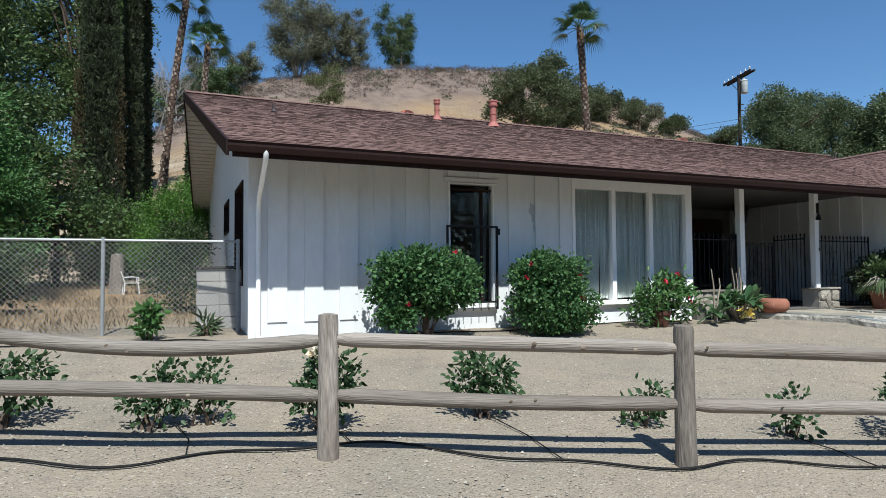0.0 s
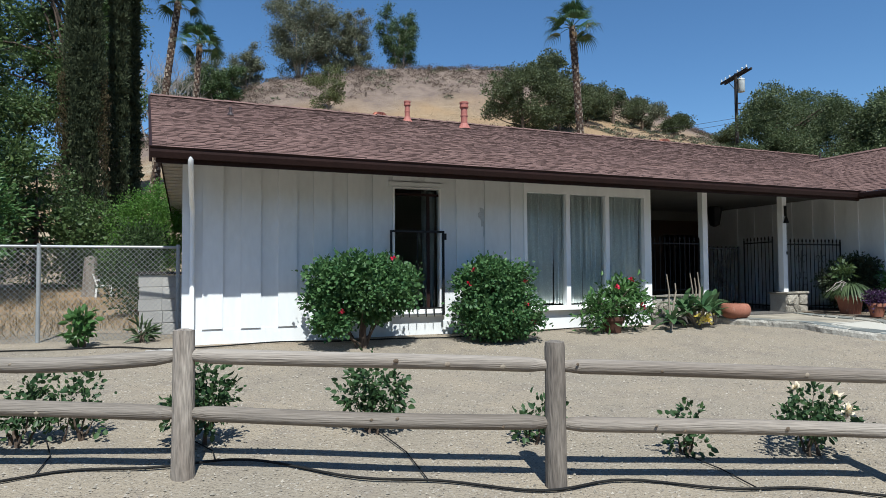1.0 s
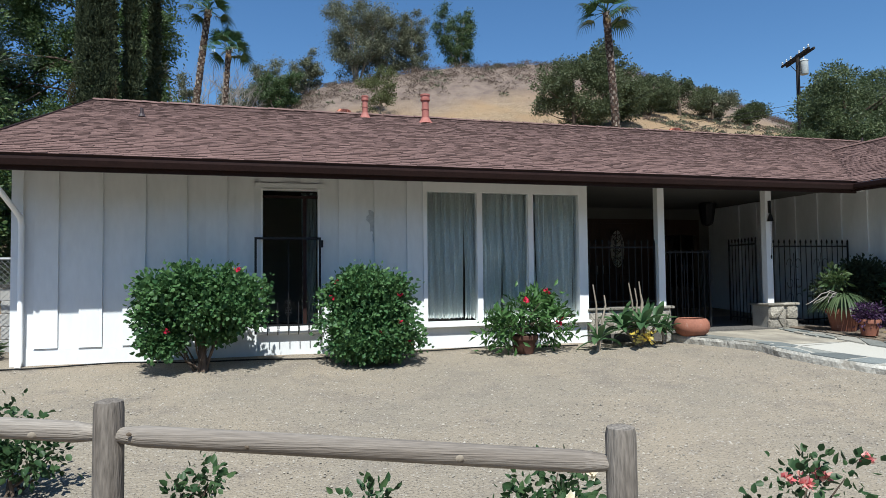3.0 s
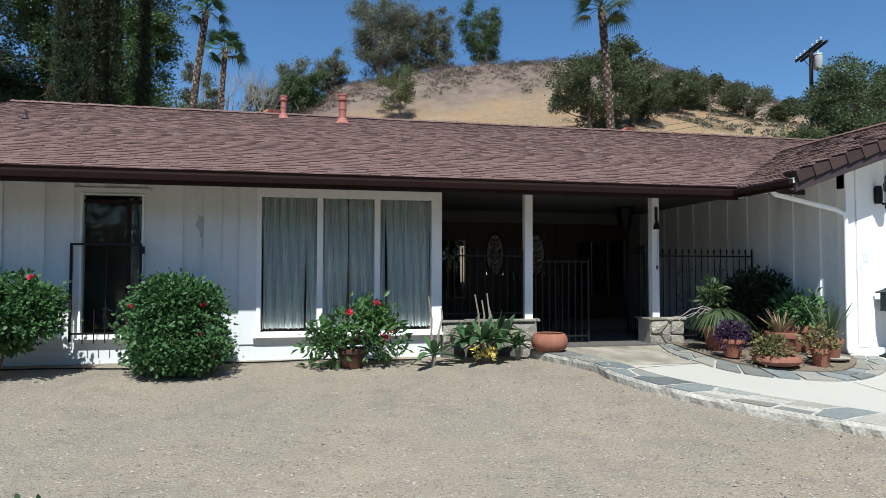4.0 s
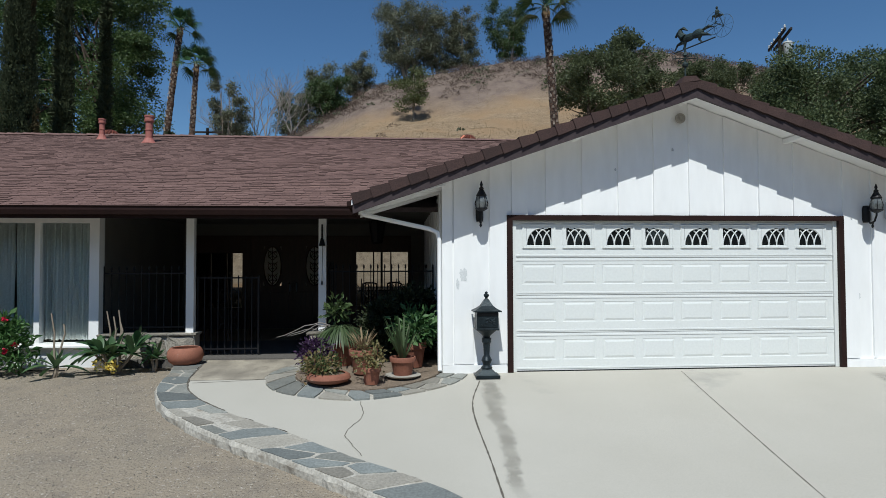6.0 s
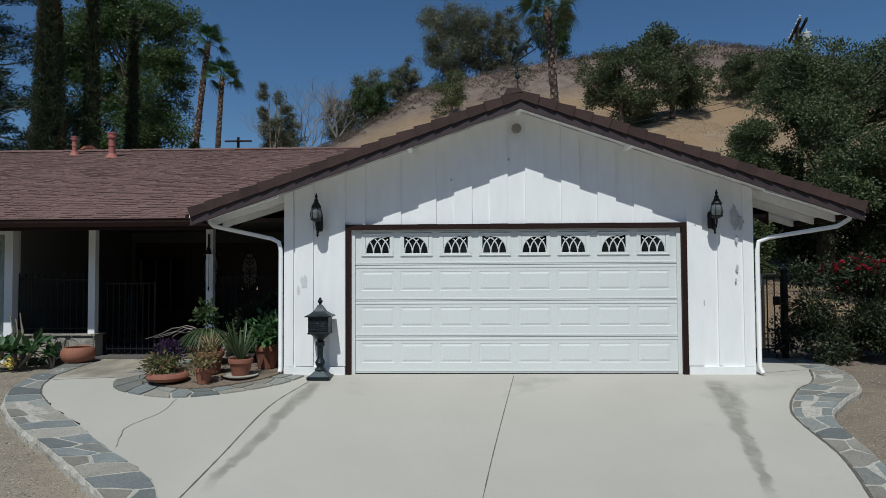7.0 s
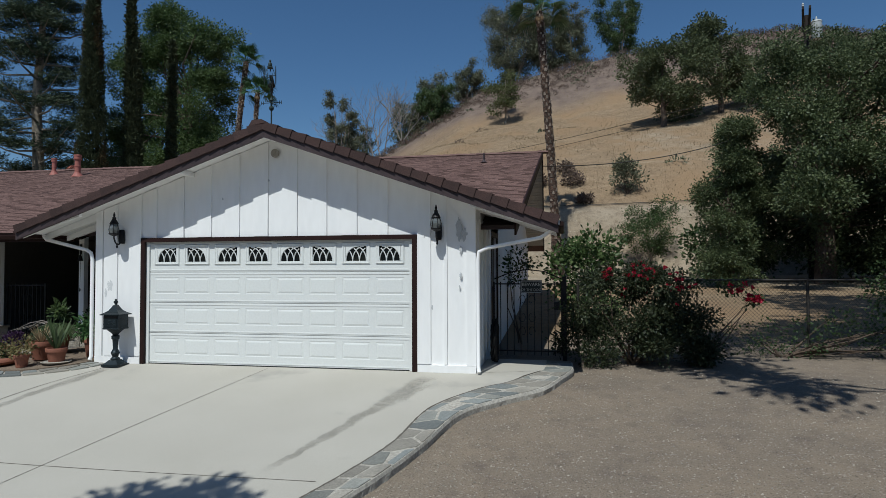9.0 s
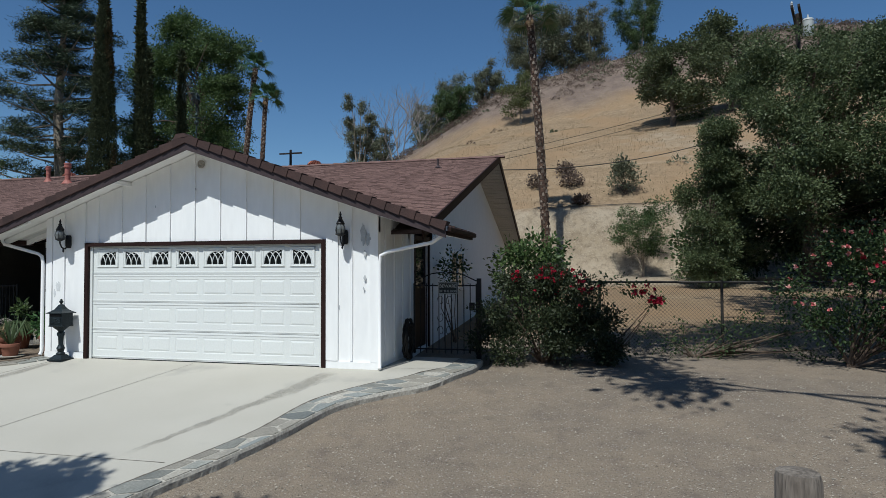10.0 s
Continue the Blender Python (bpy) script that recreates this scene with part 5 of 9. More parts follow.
for side in (0, 1):
    for y_end in (EAVE_Y, 2 * RIDGE_Y - EAVE_Y):
        a, b = rake_x(y_end)[side], rake_x(RIDGE_Y)[side]
        o = -0.035 if side == 0 else 0.035
        v = []
        for d in (0, o):
            v += [(a + d, y_end, roof_z(y_end) - 0.2), (b + d, RIDGE_Y, RIDGE_Z - 0.2), (b + d, RIDGE_Y, RIDGE_Z + 0.0), (a + d, y_end, roof_z(y_end) + 0.0)]
        part("rake_board", Geo().add(v, [(0, 1, 2, 3), (7, 6, 5, 4), (0, 4, 5, 1), (1, 5, 6, 2), (2, 6, 7, 3), (3, 7, 4, 0)]), BROWN, roof)
    # boarding under the end overhangs
    for k in range(74):
        y = 1.0 + k * 0.19
        if RIDGE_Y - 0.18 < y < RIDGE_Y:
            continue
        a = rake_x(y)[side]
        wx = LX if side == 0 else GX1
        lo, hi = min(a, wx), max(a, wx)
        z0, z1 = roof_z(y) - 0.165, roof_z(y + 0.165) - 0.165
        g = Geo().hexa([(lo, y, z0), (hi, y, z0), (hi, y + 0.145, z1), (lo, y + 0.145, z1), (lo, y, z0 + 0.035), (hi, y, z0 + 0.035), (hi, y + 0.145, z1 + 0.035), (lo, y + 0.145, z1 + 0.035)])
        piece("plank", g.mesh("plank", SOFFIT), roof)

# windows of the main wing
win = part("window", wall_sheet(-9.12, PX0 + 0.012, 0.24, 2.42, WY - 0.055, WY + 0.1, [(-9.06, -6.60, 0.30, 2.235)]), WHITE, HOUSE, "wide three-light window hung with lace")
for x in (-8.24, -7.41):
    part("mullion", Geo().box(x - 0.042, x + 0.042, WY - 0.045, WY + 0.09, 0.30, 2.235, 0.006), WHITE, win)
part("sill", Geo().box(-9.16, PX0 + 0.03, WY - 0.10, WY - 0.056, 0.225, 0.262, 0.006), WHITE, win)
for x0, x1 in ((-9.06, -8.283), (-8.197, -7.453), (-7.367, -6.60)):
    p = part("pane", Geo().sheet(x0, x1, WY + 0.03, 0.30, 2.235), GLASS, win)
    p.visible_shadow = False
win2 = part("window", wall_sheet(-11.42, -10.62, 0.27, 2.22, WY - 0.04, WY + 0.1, [(-11.395, -10.645, 0.31, 2.205)]), WHITE, HOUSE, "tall narrow window behind an iron guard")
p = part("pane", Geo().sheet(-11.395, -10.645, WY + 0.03, 0.31, 2.205), GLASS, win2)
part("meeting_rail", Geo().box(-10.85, -10.80, WY + 0.01, WY + 0.028, 0.31, 2.10), BROWN, win2)
part("transom", Geo().box(-11.395, -10.645, WY + 0.01, WY + 0.028, 2.10, 2.135), BROWN, win2)
for x0, x1 in ((-11.42, -11.13), (-10.88, -10.62)):
    part("patch_board", Geo().box(x0, x1, WY - 0.022, WY - 0.001, 2.315, 2.44, 0.003), WHITE_OLD, win2)
part("head_casing", Geo().box(-11.5, -10.55, WY - 0.05, WY - 0.001, 2.24, 2.30), WHITE_OLD, win2)

# ---- plants: leaves set out in clumps ----


def leaf_mesh(name, p, d, size, material, ratio=0.5, fold=0.25, seed=0, round_=False):
    """Folded leaves: places p, ways d (n x 3), lengths; each leaf is an island of its own. round_: six-cornered broad leaves."""
    r = np.random.default_rng(seed)
    n = len(p)
    d = d / (np.linalg.norm(d, axis=1, keepdims=True) + 1e-9)
    s = np.cross(d, r.normal(size=(n, 3)))
    s /= np.linalg.norm(s, axis=1, keepdims=True) + 1e-9
    u = np.cross(s, d)
    L = size[:, None]
    if round_:
        w = L * ratio * 0.5
        lift = u * L * fold * 0.35
        v = np.stack([p, p + d * L * 0.25 + s * w * 0.95 + lift, p + d * L * 0.65 + s * w * 0.8 + lift, p + d * L - lift * 0.6, p + d * L * 0.65 - s * w * 0.8 + lift, p + d * L * 0.25 - s * w * 0.95 + lift], 1).reshape(-1, 3)
        i = np.arange(n)[:, None] * 6
        f = np.concatenate([i, i + 1, i + 2, i, i + 2, i + 3, i, i + 3, i + 4, i, i + 4, i + 5], 1).reshape(-1, 3)
    else:
        mid = p + d * L * 0.48 + u * L * fold * 0.3
        v = np.stack([p, mid + s * L * ratio * 0.5 + u * L * fold * 0.3, p + d * L, mid - s * L * ratio * 0.5 + u * L * fold * 0.3], 1).reshape(-1, 3)
        i = np.arange(n)[:, None] * 4
        f = np.concatenate([i, i + 1, i + 2, i, i + 2, i + 3], 1).reshape(-1, 3)
    me = bpy.data.meshes.new(name)
    me.vertices.add(len(v))
    me.vertices.foreach_set("co", v.astype(np.float32).ravel())
    me.loops.add(f.size)
    me.loops.foreach_set("vertex_index", f.ravel().astype(np.int32))
    me.polygons.add(len(f))
    me.polygons.foreach_set("loop_start", np.arange(0, f.size, 3, dtype=np.int32))
    me.update(calc_edges=True)
    me.materials.append(material)
    return me


def crown_points(blobs, clumps, per, spread, seed, inner=0.55, squash=1.0, even=False):
    """Leaf places in clumps about the shells of ellipsoids (centre, radii); the ways point outward."""
    r = np.random.default_rng(seed)
    P, D, C = [], [], []
    big = max(b[1][0] for b in blobs)
    for c, rad in blobs:
        c, rad = np.array(c, float), np.array(rad, float)
        k = max(3, int(clumps * (rad[0] / big) ** 1.2 if even else clumps))
        w = r.normal(size=(k, 3))
        w /= np.linalg.norm(w, axis=1, keepdims=True)
        lump = 1 + 0.22 * np.sin(w[:, 0] * 5 + seed) * np.cos(w[:, 1] * 4 + 2 * seed) + 0.12 * r.normal(size=k)
        q = c + w * rad * (inner + (1 - inner) * r.random(k) ** 0.5)[:, None] * lump[:, None]
        C.append(q)
        m = r.normal(size=(k, per, 3)) * spread * np.array([1, 1, squash])
        pts = q[:, None, :] + m
        out = m / (np.linalg.norm(m, axis=2, keepdims=True) + 1e-9) + 0.6 * w[:, None, :] + 0.5 * r.normal(size=m.shape)
        P.append(pts.reshape(-1, 3))
        D.append(out.reshape(-1, 3))
    return np.concatenate(P), np.concatenate(D), np.concatenate(C)


def put_mesh(name, me, parent, label="", kind=""):
    ob = new(name, me)
    ob.parent = parent
    return tagged(ob, label=label, kind=kind)


def limbs(g, base, tips, r0, rng, fork=0.45, sides=6):
    """Bent limbs from points along the trunk to the tips."""
    for t in tips:
        b = Vector(base)
        t = Vector(t)
        m = b.lerp(t, fork) + Vector((rng.uniform(-1, 1), rng.uniform(-1, 1), rng.uniform(-0.2, 0.6))) * (t - b).length * 0.12
        g.tube([b, b.lerp(m, 0.5) + Vector((0, 0, 0.03)), m, m.lerp(t, 0.55), t], [r0, r0 * 0.8, r0 * 0.6, r0 * 0.4, r0 * 0.18], sides)


def shrub(name, label, x, y, blobs, clumps, per, spread, size, material, seed, flowers=None, nf=0, stems=7, group="", ratio=0.6, z=None, fsize=0.07, category="shrub", stem_mat=None, flower_zone=None, round_=True):
    """A bush: stems, leaves in clumps, and flowers over its surface. Blobs are relative to its foot."""
    z0 = gz(x, y) if z is None else z
    r = random.Random(seed)
    ob = thing(name, label, category, group, at=(x, y, z0))
    P, D, C = crown_points(blobs, clumps, per, spread, seed)
    keep = P[:, 2] > 0.02
    P, D = P[keep], D[keep]
    rs = np.random.default_rng(seed + 5)
    put_mesh("foliage", leaf_mesh("foliage", P, D, size * (0.6 + 0.8 * rs.random(len(P))), material, ratio, seed=seed, round_=round_), ob, kind="stuff")
    g = Geo()
    for k in range(stems):
        t = C[r.randrange(len(C))]
        a = r.uniform(0, 6.28)
        foot = Vector((0.06 * math.cos(a), 0.06 * math.sin(a), -0.04))
        limbs(g, foot, [(t[0] * 0.85, t[1] * 0.85, max(0.15, t[2] * 0.9))], 0.012 + 0.012 * blobs[0][1][0], r)
    part("stem", g, stem_mat or BARK, ob, kind="stuff")
    if flowers:
        zone = C if flower_zone is None else np.array([c for c in C if flower_zone(c)])
        FP, FD = [], []
        for k in range(nf):
            c = Vector(zone[r.randrange(len(zone))])
            o = Vector((c.x - blobs[0][0][0], c.y - blobs[0][0][1], max(0, c.z - blobs[0][0][2]) + 0.1)).normalized()
            q = c + o * spread * 1.1
            q.y -= spread * 0.6
            for i in range(9):
                FP.append(q)
                FD.append(Vector((r.uniform(-1, 1), r.uniform(-1, 0.4), r.uniform(-0.6, 1))))
        put_mesh("blossom", leaf_mesh("blossom", np.array(FP), np.array(FD), fsize * (0.7 + 0.6 * rs.random(len(FP))), flowers, 0.8, seed=seed + 9), ob, kind="stuff")
    return ob


shrub("hibiscus_bush", "spreading green hibiscus bush with a few red flowers", -12.12, 1.0, [((-0.34, 0, 0.98), (0.40, 0.42, 0.20)), ((0.36, 0, 0.94), (0.38, 0.40, 0.20)), ((0, -0.05, 1.06), (0.5, 0.4, 0.20)), ((-0.40, -0.05, 0.70), (0.36, 0.36, 0.16)), ((0.36, -0.08, 0.70), (0.36, 0.34, 0.16)), ((0.0, -0.12, 0.82), (0.42, 0.34, 0.2)), ((-0.42, -0.1, 0.40), (0.2, 0.2, 0.12)), ((0.14, 0.05, 0.5), (0.2, 0.2, 0.10))], 58, 32, 0.060, 0.052, L_HIB, 41, RED, 9, 9, "hibiscus bushes", ratio=0.85, fsize=0.045)
shrub("hibiscus_bush", "dense dark green hibiscus bush dotted with red flowers", -10.02, 1.05, [((0, 0, 0.74), (0.56, 0.45, 0.40)), ((0.05, -0.05, 0.44), (0.58, 0.48, 0.32)), ((-0.05, 0, 0.96), (0.46, 0.38, 0.22)), ((0.0, -0.1, 0.28), (0.52, 0.42, 0.2))], 150, 32, 0.055, 0.048, L_HIB, 42, RED, 14, 9, "hibiscus bushes", ratio=0.85, fsize=0.045)

hib = [o for o in bpy.data.objects if o.name.startswith("hibiscus_bush")]
part("trunk", Geo().tube([(0.05, 0, -0.05), (0.02, 0, 0.2), (0.05, 0.0, 0.45), (0.0, 0, 0.72)], [0.062, 0.052, 0.045, 0.025], 8), BARK, hib[0], smooth=True)

# ---- split-rail fence ----
POSTS = [(-19.2, -1.28), (-16.78, -2.12), (-14.37, -2.96), (-12.02, -3.79), (-9.68, -4.62)]
FENCE = thing("rail_fence", "weathered grey split-rail fence of round posts and two rails", "fence", at=(POSTS[2][0], POSTS[2][1], gz(*POSTS[2])))
FO = Vector((POSTS[2][0], POSTS[2][1], gz(*POSTS[2])))
rf = random.Random(8)
POST_FOOT = []
for x, y in POSTS:
    z = -0.44 - 0.046 * (x + 14.37)
    POST_FOOT.append(z)
    g = Geo()
    R = 0.072
    g.lathe((x - FO.x, y - FO.y, z - FO.z - 0.3), [(R * 1.06, 0), (R * 1.05, 0.30), (R * 1.0, 0.5), (R * 0.98, 0.9), (R * 0.97, 1.22), (R * 0.9, 1.255), (R * 0.4, 1.265)], 14, 0.035, rf)
    part("post", g, GREYWOOD, FENCE, smooth=True)
for i in range(len(POSTS) - 1):
    (xa, ya), (xb, yb) = POSTS[i], POSTS[i + 1]
    za, zb = POST_FOOT[i], POST_FOOT[i + 1]
    for level, sag in ((0.79, -0.10 if i == 1 else rf.uniform(-0.01, 0.02)), (0.405, rf.uniform(-0.02, 0.015))):
        pts, rad = [], []
        for k in range(15):
            t = k / 14
            bend = sag * math.sin(math.pi * t) + 0.004 * math.sin(5 * t + i * 3 + level * 5)
            pts.append((xa + (xb - xa) * t - FO.x, ya + (yb - ya) * t - FO.y + 0.008 * math.sin(6 * t + i), za + (zb - za) * t + level + bend - FO.z))
            end = min(t, 1 - t)
            rad.append(0.030 + 0.022 * min(1, end / 0.07))
        rail = part("rail", Geo().tube(pts, rad, 10), RAILWOOD, FENCE, smooth=True)
        for j in range(rf.randrange(4, 8)):
            k = rf.randrange(1, 13)
            px, py, pz = pts[k]
            kx, kz = px + rf.uniform(-0.06, 0.06), pz + rf.uniform(-0.025, 0.03)
            out = math.sqrt(max(0.0, rad[k] ** 2 - (kz - pz) ** 2))
            ks = rf.uniform(0.007, 0.017)
            part("knot", Geo().ball((kx, py - out + 0.002, kz), (ks * 1.3, 0.005, ks), 8, 4), rf.choice((KNOT, KNOT, PALEBARK)), rail, smooth=True)
lone = lay("wooden_post", Geo().lathe((0, 0, 0), [(0.095, -0.3), (0.092, 0.9), (0.088, 1.73), (0.08, 1.76), (0.03, 1.77)], 14, 0.03, rf), GREYWOOD, "single weathered round wooden post at the drive's edge", "post", smooth=True)
lone.location = (10.38, -7.22, 0.9 - 1.765)

# ---- irrigation hose along the fence, with its branches ----
g = Geo()
pts = []
for k in range(90):
    x = -19 + k * 0.11
    y = -1.18 + (x + 19) * -0.352 + 0.12 * math.sin(x * 2.1) + 0.06 * math.sin(x * 5.3)
    y -= 0.15 + 0.12 * math.sin(x * 1.1 + 1)
    pts.append((x, y, gz(x, y) + 0.02))
lay("irrigation_hose", Geo().tube(pts, 0.0095, 6), HOSE, "black irrigation hose lying along the fence", "hose", smooth=True)
for xh, yh in ((-15.33, -1.95), (-12.9, -2.4), (-10.8, -3.6), (-14.3, -2.35)):
    q = min(pts, key=lambda p: abs(p[0] - xh - 0.1))
    mid = ((xh + q[0]) / 2 + 0.06, (yh + q[1]) / 2)
    lay("drip_hose", Geo().tube([(xh, yh, gz(xh, yh) + 0.03), (*mid, gz(*mid) + 0.015), q], 0.005, 5), HOSE, "thin black drip line to a rose", "hose", group="drip lines")
pts = []
for k in range(70):
    x = -17.5 + k * 0.155
    y = 1.45 + 0.10 * math.sin(x * 1.3) + 0.04 * math.sin(x * 3.7) + (0.5 if x < -14.6 else 0.0) * smooth01(-x, 14.6, 15.4)
    pts.append((x, y, gz(x, y) + 0.018))
lay("garden_hose", Geo().tube(pts, 0.011, 6), HOSE, "dark garden hose along the foot of the wall", "hose", smooth=True)

# ---- roses ----


def rose(x, y, h, w, seed, flower=None, nf=0, sparse=1.0, label="young rose bush with dark green leaves", fs=0.062):
    b = [((0.06, 0, h * 0.72), (w, w * 0.9, h * 0.26)), ((-w * 0.5, 0.02, h * 0.5), (w * 0.6, w * 0.6, h * 0.22)), ((w * 0.5, -0.03, h * 0.48), (w * 0.6, w * 0.6, h * 0.24))]
    return shrub("rose_bush", label, x, y, b, 13 * sparse, 20, 0.045, 0.05, L_ROSE, seed, flower, nf, 6, "roses along the fence", 0.65, fsize=fs, category="rose", flower_zone=(lambda c: c[2] > h * 0.7) if nf else None)


rose(-12.92, -2.42, 0.62, 0.24, 51)
rose(-15.15, -1.98, 0.50, 0.16, 52, sparse=0.5)
rose(-15.5, -1.95, 0.46, 0.13, 53, sparse=0.5)
rose(-14.27, -2.4, 0.62, 0.18, 54, CREAM, 2)
rose(-11.75, -3.0, 0.34, 0.12, 55, sparse=0.35, label="spindly half-bare rose bush")
rose(-10.75, -3.62, 0.34, 0.10, 56, sparse=0.3, label="spindly half-bare rose bush")
rose(-9.75, -3.95, 0.55, 0.24, 57, CREAM, 5, sparse=0.8, label="rose bush with cream flowers")
rose(-16.55, -1.55, 0.70, 0.30, 58, RED, 3, label="rose bush with dark red flowers")
rose(-17.4, -1.3, 0.66, 0.26, 59, YELLOW, 2, label="rose bush with yellow flowers")
rose(-8.7, -4.6, 0.74, 0.30, 60, PINK, 12, sparse=0.6, label="rose bush with salmon flowers", fs=0.04)
rose(-6.7, -4.5, 0.5, 0.16, 61, PINK, 3, sparse=0.5, label="rose bush with salmon flowers")
shrub("young_laurel", "small bright green broad-leaved shrub", -15.67, 2.1, [((0, 0, 0.22), (0.13, 0.13, 0.15)), ((0, 0, 0.38), (0.08, 0.08, 0.10))], 14, 7, 0.04, 0.115, L_BROAD, 62, ratio=0.5)
shrub("aloe_clump", "small spiky green succulent beside the block pillar", -14.95, 2.35, [((0, 0, 0.1), (0.1, 0.1, 0.12))], 10, 8, 0.03, 0.16, L_STRAP, 63, ratio=0.2, category="succulent")

# ---- pots ----


DARKCLAY = mat("dark_clay", (0.10, 0.045, 0.03), (0.06, 0.03, 0.022), scale=6, fine=50, rough=0.8, bump=0.15, detail=0.15)


def pot(x, y, z, r, h, label, bowl=False, clay=None):
    ob = thing("plant_pot", label, "pot", "potted plants by the porch", at=(x, y, z))
    if bowl:
        prof = [(r * 0.62, 0), (r * 0.9, h * 0.22), (r, h * 0.5), (r * 0.96, h * 0.78), (r * 0.84, h * 0.96), (r * 0.78, h), (r * 0.74, h * 0.97), (r * 0.84, h * 0.75)]
    else:
        prof = [(r * 0.68, 0), (r * 0.88, h * 0.72), (r * 0.90, h * 0.74), (r * 1.0, h * 0.76), (r * 1.02, h * 0.96), (r * 0.98, h), (r * 0.88, h), (r * 0.86, h * 0.85)]
    part("vessel", Geo().lathe((0, 0, 0), prof, 22), clay or TERRA, ob, smooth=True)
    part("potting_soil", Geo().lathe((0, 0, 0), [(r * 0.84, h * 0.78), (r * 0.5, h * 0.84), (0.01, h * 0.86)], 14), SOIL, ob)
    return ob


def blades(ob, n, length, width, spread, z, material, seed, droop=0.6, name="leaves", segs=5):
    """Long arching leaves from a tuft, each tapering to its tip."""
    r = random.Random(seed)
    g = Geo()
    for k in range(n):
        a = r.uniform(0, 6.283)
        L = length * r.uniform(0.6, 1.15)
        tilt = spread * r.uniform(0.3, 1.0)
        dx, dy = math.cos(a), math.sin(a)
        v = []
        for i in range(segs + 1):
            t = i / segs
            out = L * math.sin(tilt) * t + min(droop, 0.8) * L * 0.25 * t * t
            up = L * math.cos(tilt) * t - droop * L * t * t * 0.55
            w = width * (0.7 + 0.6 * t) * (1 - t) ** 0.45 if t < 1 else 0.002
            for s in (-1, 1):
                v.append((dx * (out + 0.01) - dy * s * w / 2, dy * (out + 0.01) + dx * s * w / 2, z + up + (0.15 * w if s else 0)))
        g.add(v, [(2 * i, 2 * i + 1, 2 * i + 3, 2 * i + 2) for i in range(segs)])
    return part(name, g, material, ob, kind="stuff")


def tuft(ob, blobs, clumps, per, spread, size, material, seed, ratio=0.5, name="leaves", z=0.0):
    P, D, _ = crown_points(blobs, clumps, per, spread, seed)
    rs = np.random.default_rng(seed)
    P = P[P[:, 2] > z]
    return put_mesh(name, leaf_mesh(name, P, D[:len(P)], size * (0.6 + 0.8 * rs.random(len(P))), material, ratio, seed=seed), ob, kind="stuff")


BEDZ = 0.035
soil_outline = [q for q in curve_through(RING_I, 0.15)] + [(-1.02, -0.05), (-1.02, 1.62)]
area = sum(soil_outline[j][0] * soil_outline[(j + 1) % len(soil_outline)][1] - soil_outline[(j + 1) % len(soil_outline)][0] * soil_outline[j][1] for j in range(len(soil_outline)))
soil_outline = soil_outline if area > 0 else soil_outline[::-1]
lay("planting_bed", Geo().prism(soil_outline, lambda x, y: pad(y) - 0.05, lambda x, y: pad(y) + BEDZ), SOIL, "bare brown soil bed ringed with flagstones", "bed", "structure")


def bed(y):
    return pad(y) + BEDZ


p = pot(-2.55, -0.50, bed(-0.50), 0.29, 0.13, "wide shallow terracotta bowl of reddish succulents", True)
tuft(p, [((-0.10, 0, 0.22), (0.20, 0.18, 0.13))], 34, 12, 0.045, 0.06, L_SUCC, 71, 0.5)
tuft(p, [((-0.04, 0.05, 0.22), (0.2, 0.18, 0.14))], 22, 12, 0.045, 0.06, L_LAUREL, 72, 0.45, "green_leaves")
p = pot(-1.99, -0.6, bed(-0.6), 0.125, 0.22, "small terracotta pot of pale jade plant")
tuft(p, [((0, 0, 0.34), (0.17, 0.15, 0.13))], 34, 10, 0.035, 0.05, L_SUCC, 73, 0.7)
p = pot(-1.58, -0.28, bed(-0.28), 0.175, 0.27, "dark terracotta pot of spiky striped leaves on a saucer")
blades(p, 30, 0.62, 0.045, 0.62, 0.2, L_STRAP, 74, 0.08)
p = pot(-2.12, -0.05, bed(-0.05), 0.20, 0.33, "terracotta pot of upright palm-like shoots")
blades(p, 60, 0.4, 0.02, 0.8, 0.28, L_STRAW, 75, 0.25)
p = pot(-1.42, 0.45, bed(0.45), 0.20, 0.36, "tall terracotta pot of glossy green leaves")
tuft(p, [((0.04, 0, 0.58), (0.26, 0.24, 0.18))], 44, 12, 0.06, 0.12, L_HIB, 76, 0.46)
p = pot(-2.8, 0.02, bed(0.0), 0.15, 0.24, "terracotta pot of trailing purple leaves")
tuft(p, [((0, 0, 0.30), (0.17, 0.16, 0.13))], 70, 12, 0.035, 0.055, PURPLE, 77, 0.4)
p = pot(-2.5, 0.72, bed(0.7), 0.25, 0.36, "terracotta pot of a large spider plant")
blades(p, 360, 0.66, 0.028, 0.70, 0.44, L_STRAP, 78, 2.0, segs=8)
tuft(p, [((-0.06, 0.1, 0.78), (0.10, 0.10, 0.16))], 20, 9, 0.05, 0.10, L_LAUREL, 79, 0.46, "tall_shoot")
g = Geo()
rv = random.Random(3)
for k in range(4):
    pts = [(0, 0, 0.4)]
    a = 3.3 + 0.5 * k - 0.9 + rv.uniform(-0.2, 0.2)
    step = 0.125 - 0.02 * k
    for i in range(1, 10):
        pts.append((pts[-1][0] + step * math.cos(a) + rv.uniform(-0.03, 0.03), pts[-1][1] - 0.02, pts[-1][2] + (0.085 if i < 3 else 0.0 if i < 6 else -0.035) + rv.uniform(-0.03, 0.03)))
    g.tube(pts, [0.010 * (1 - 0.07 * i) * rv.uniform(0.8, 1.2) for i in range(10)], 6)
part("dry_stalks", g, BAREBARK, p, kind="stuff")
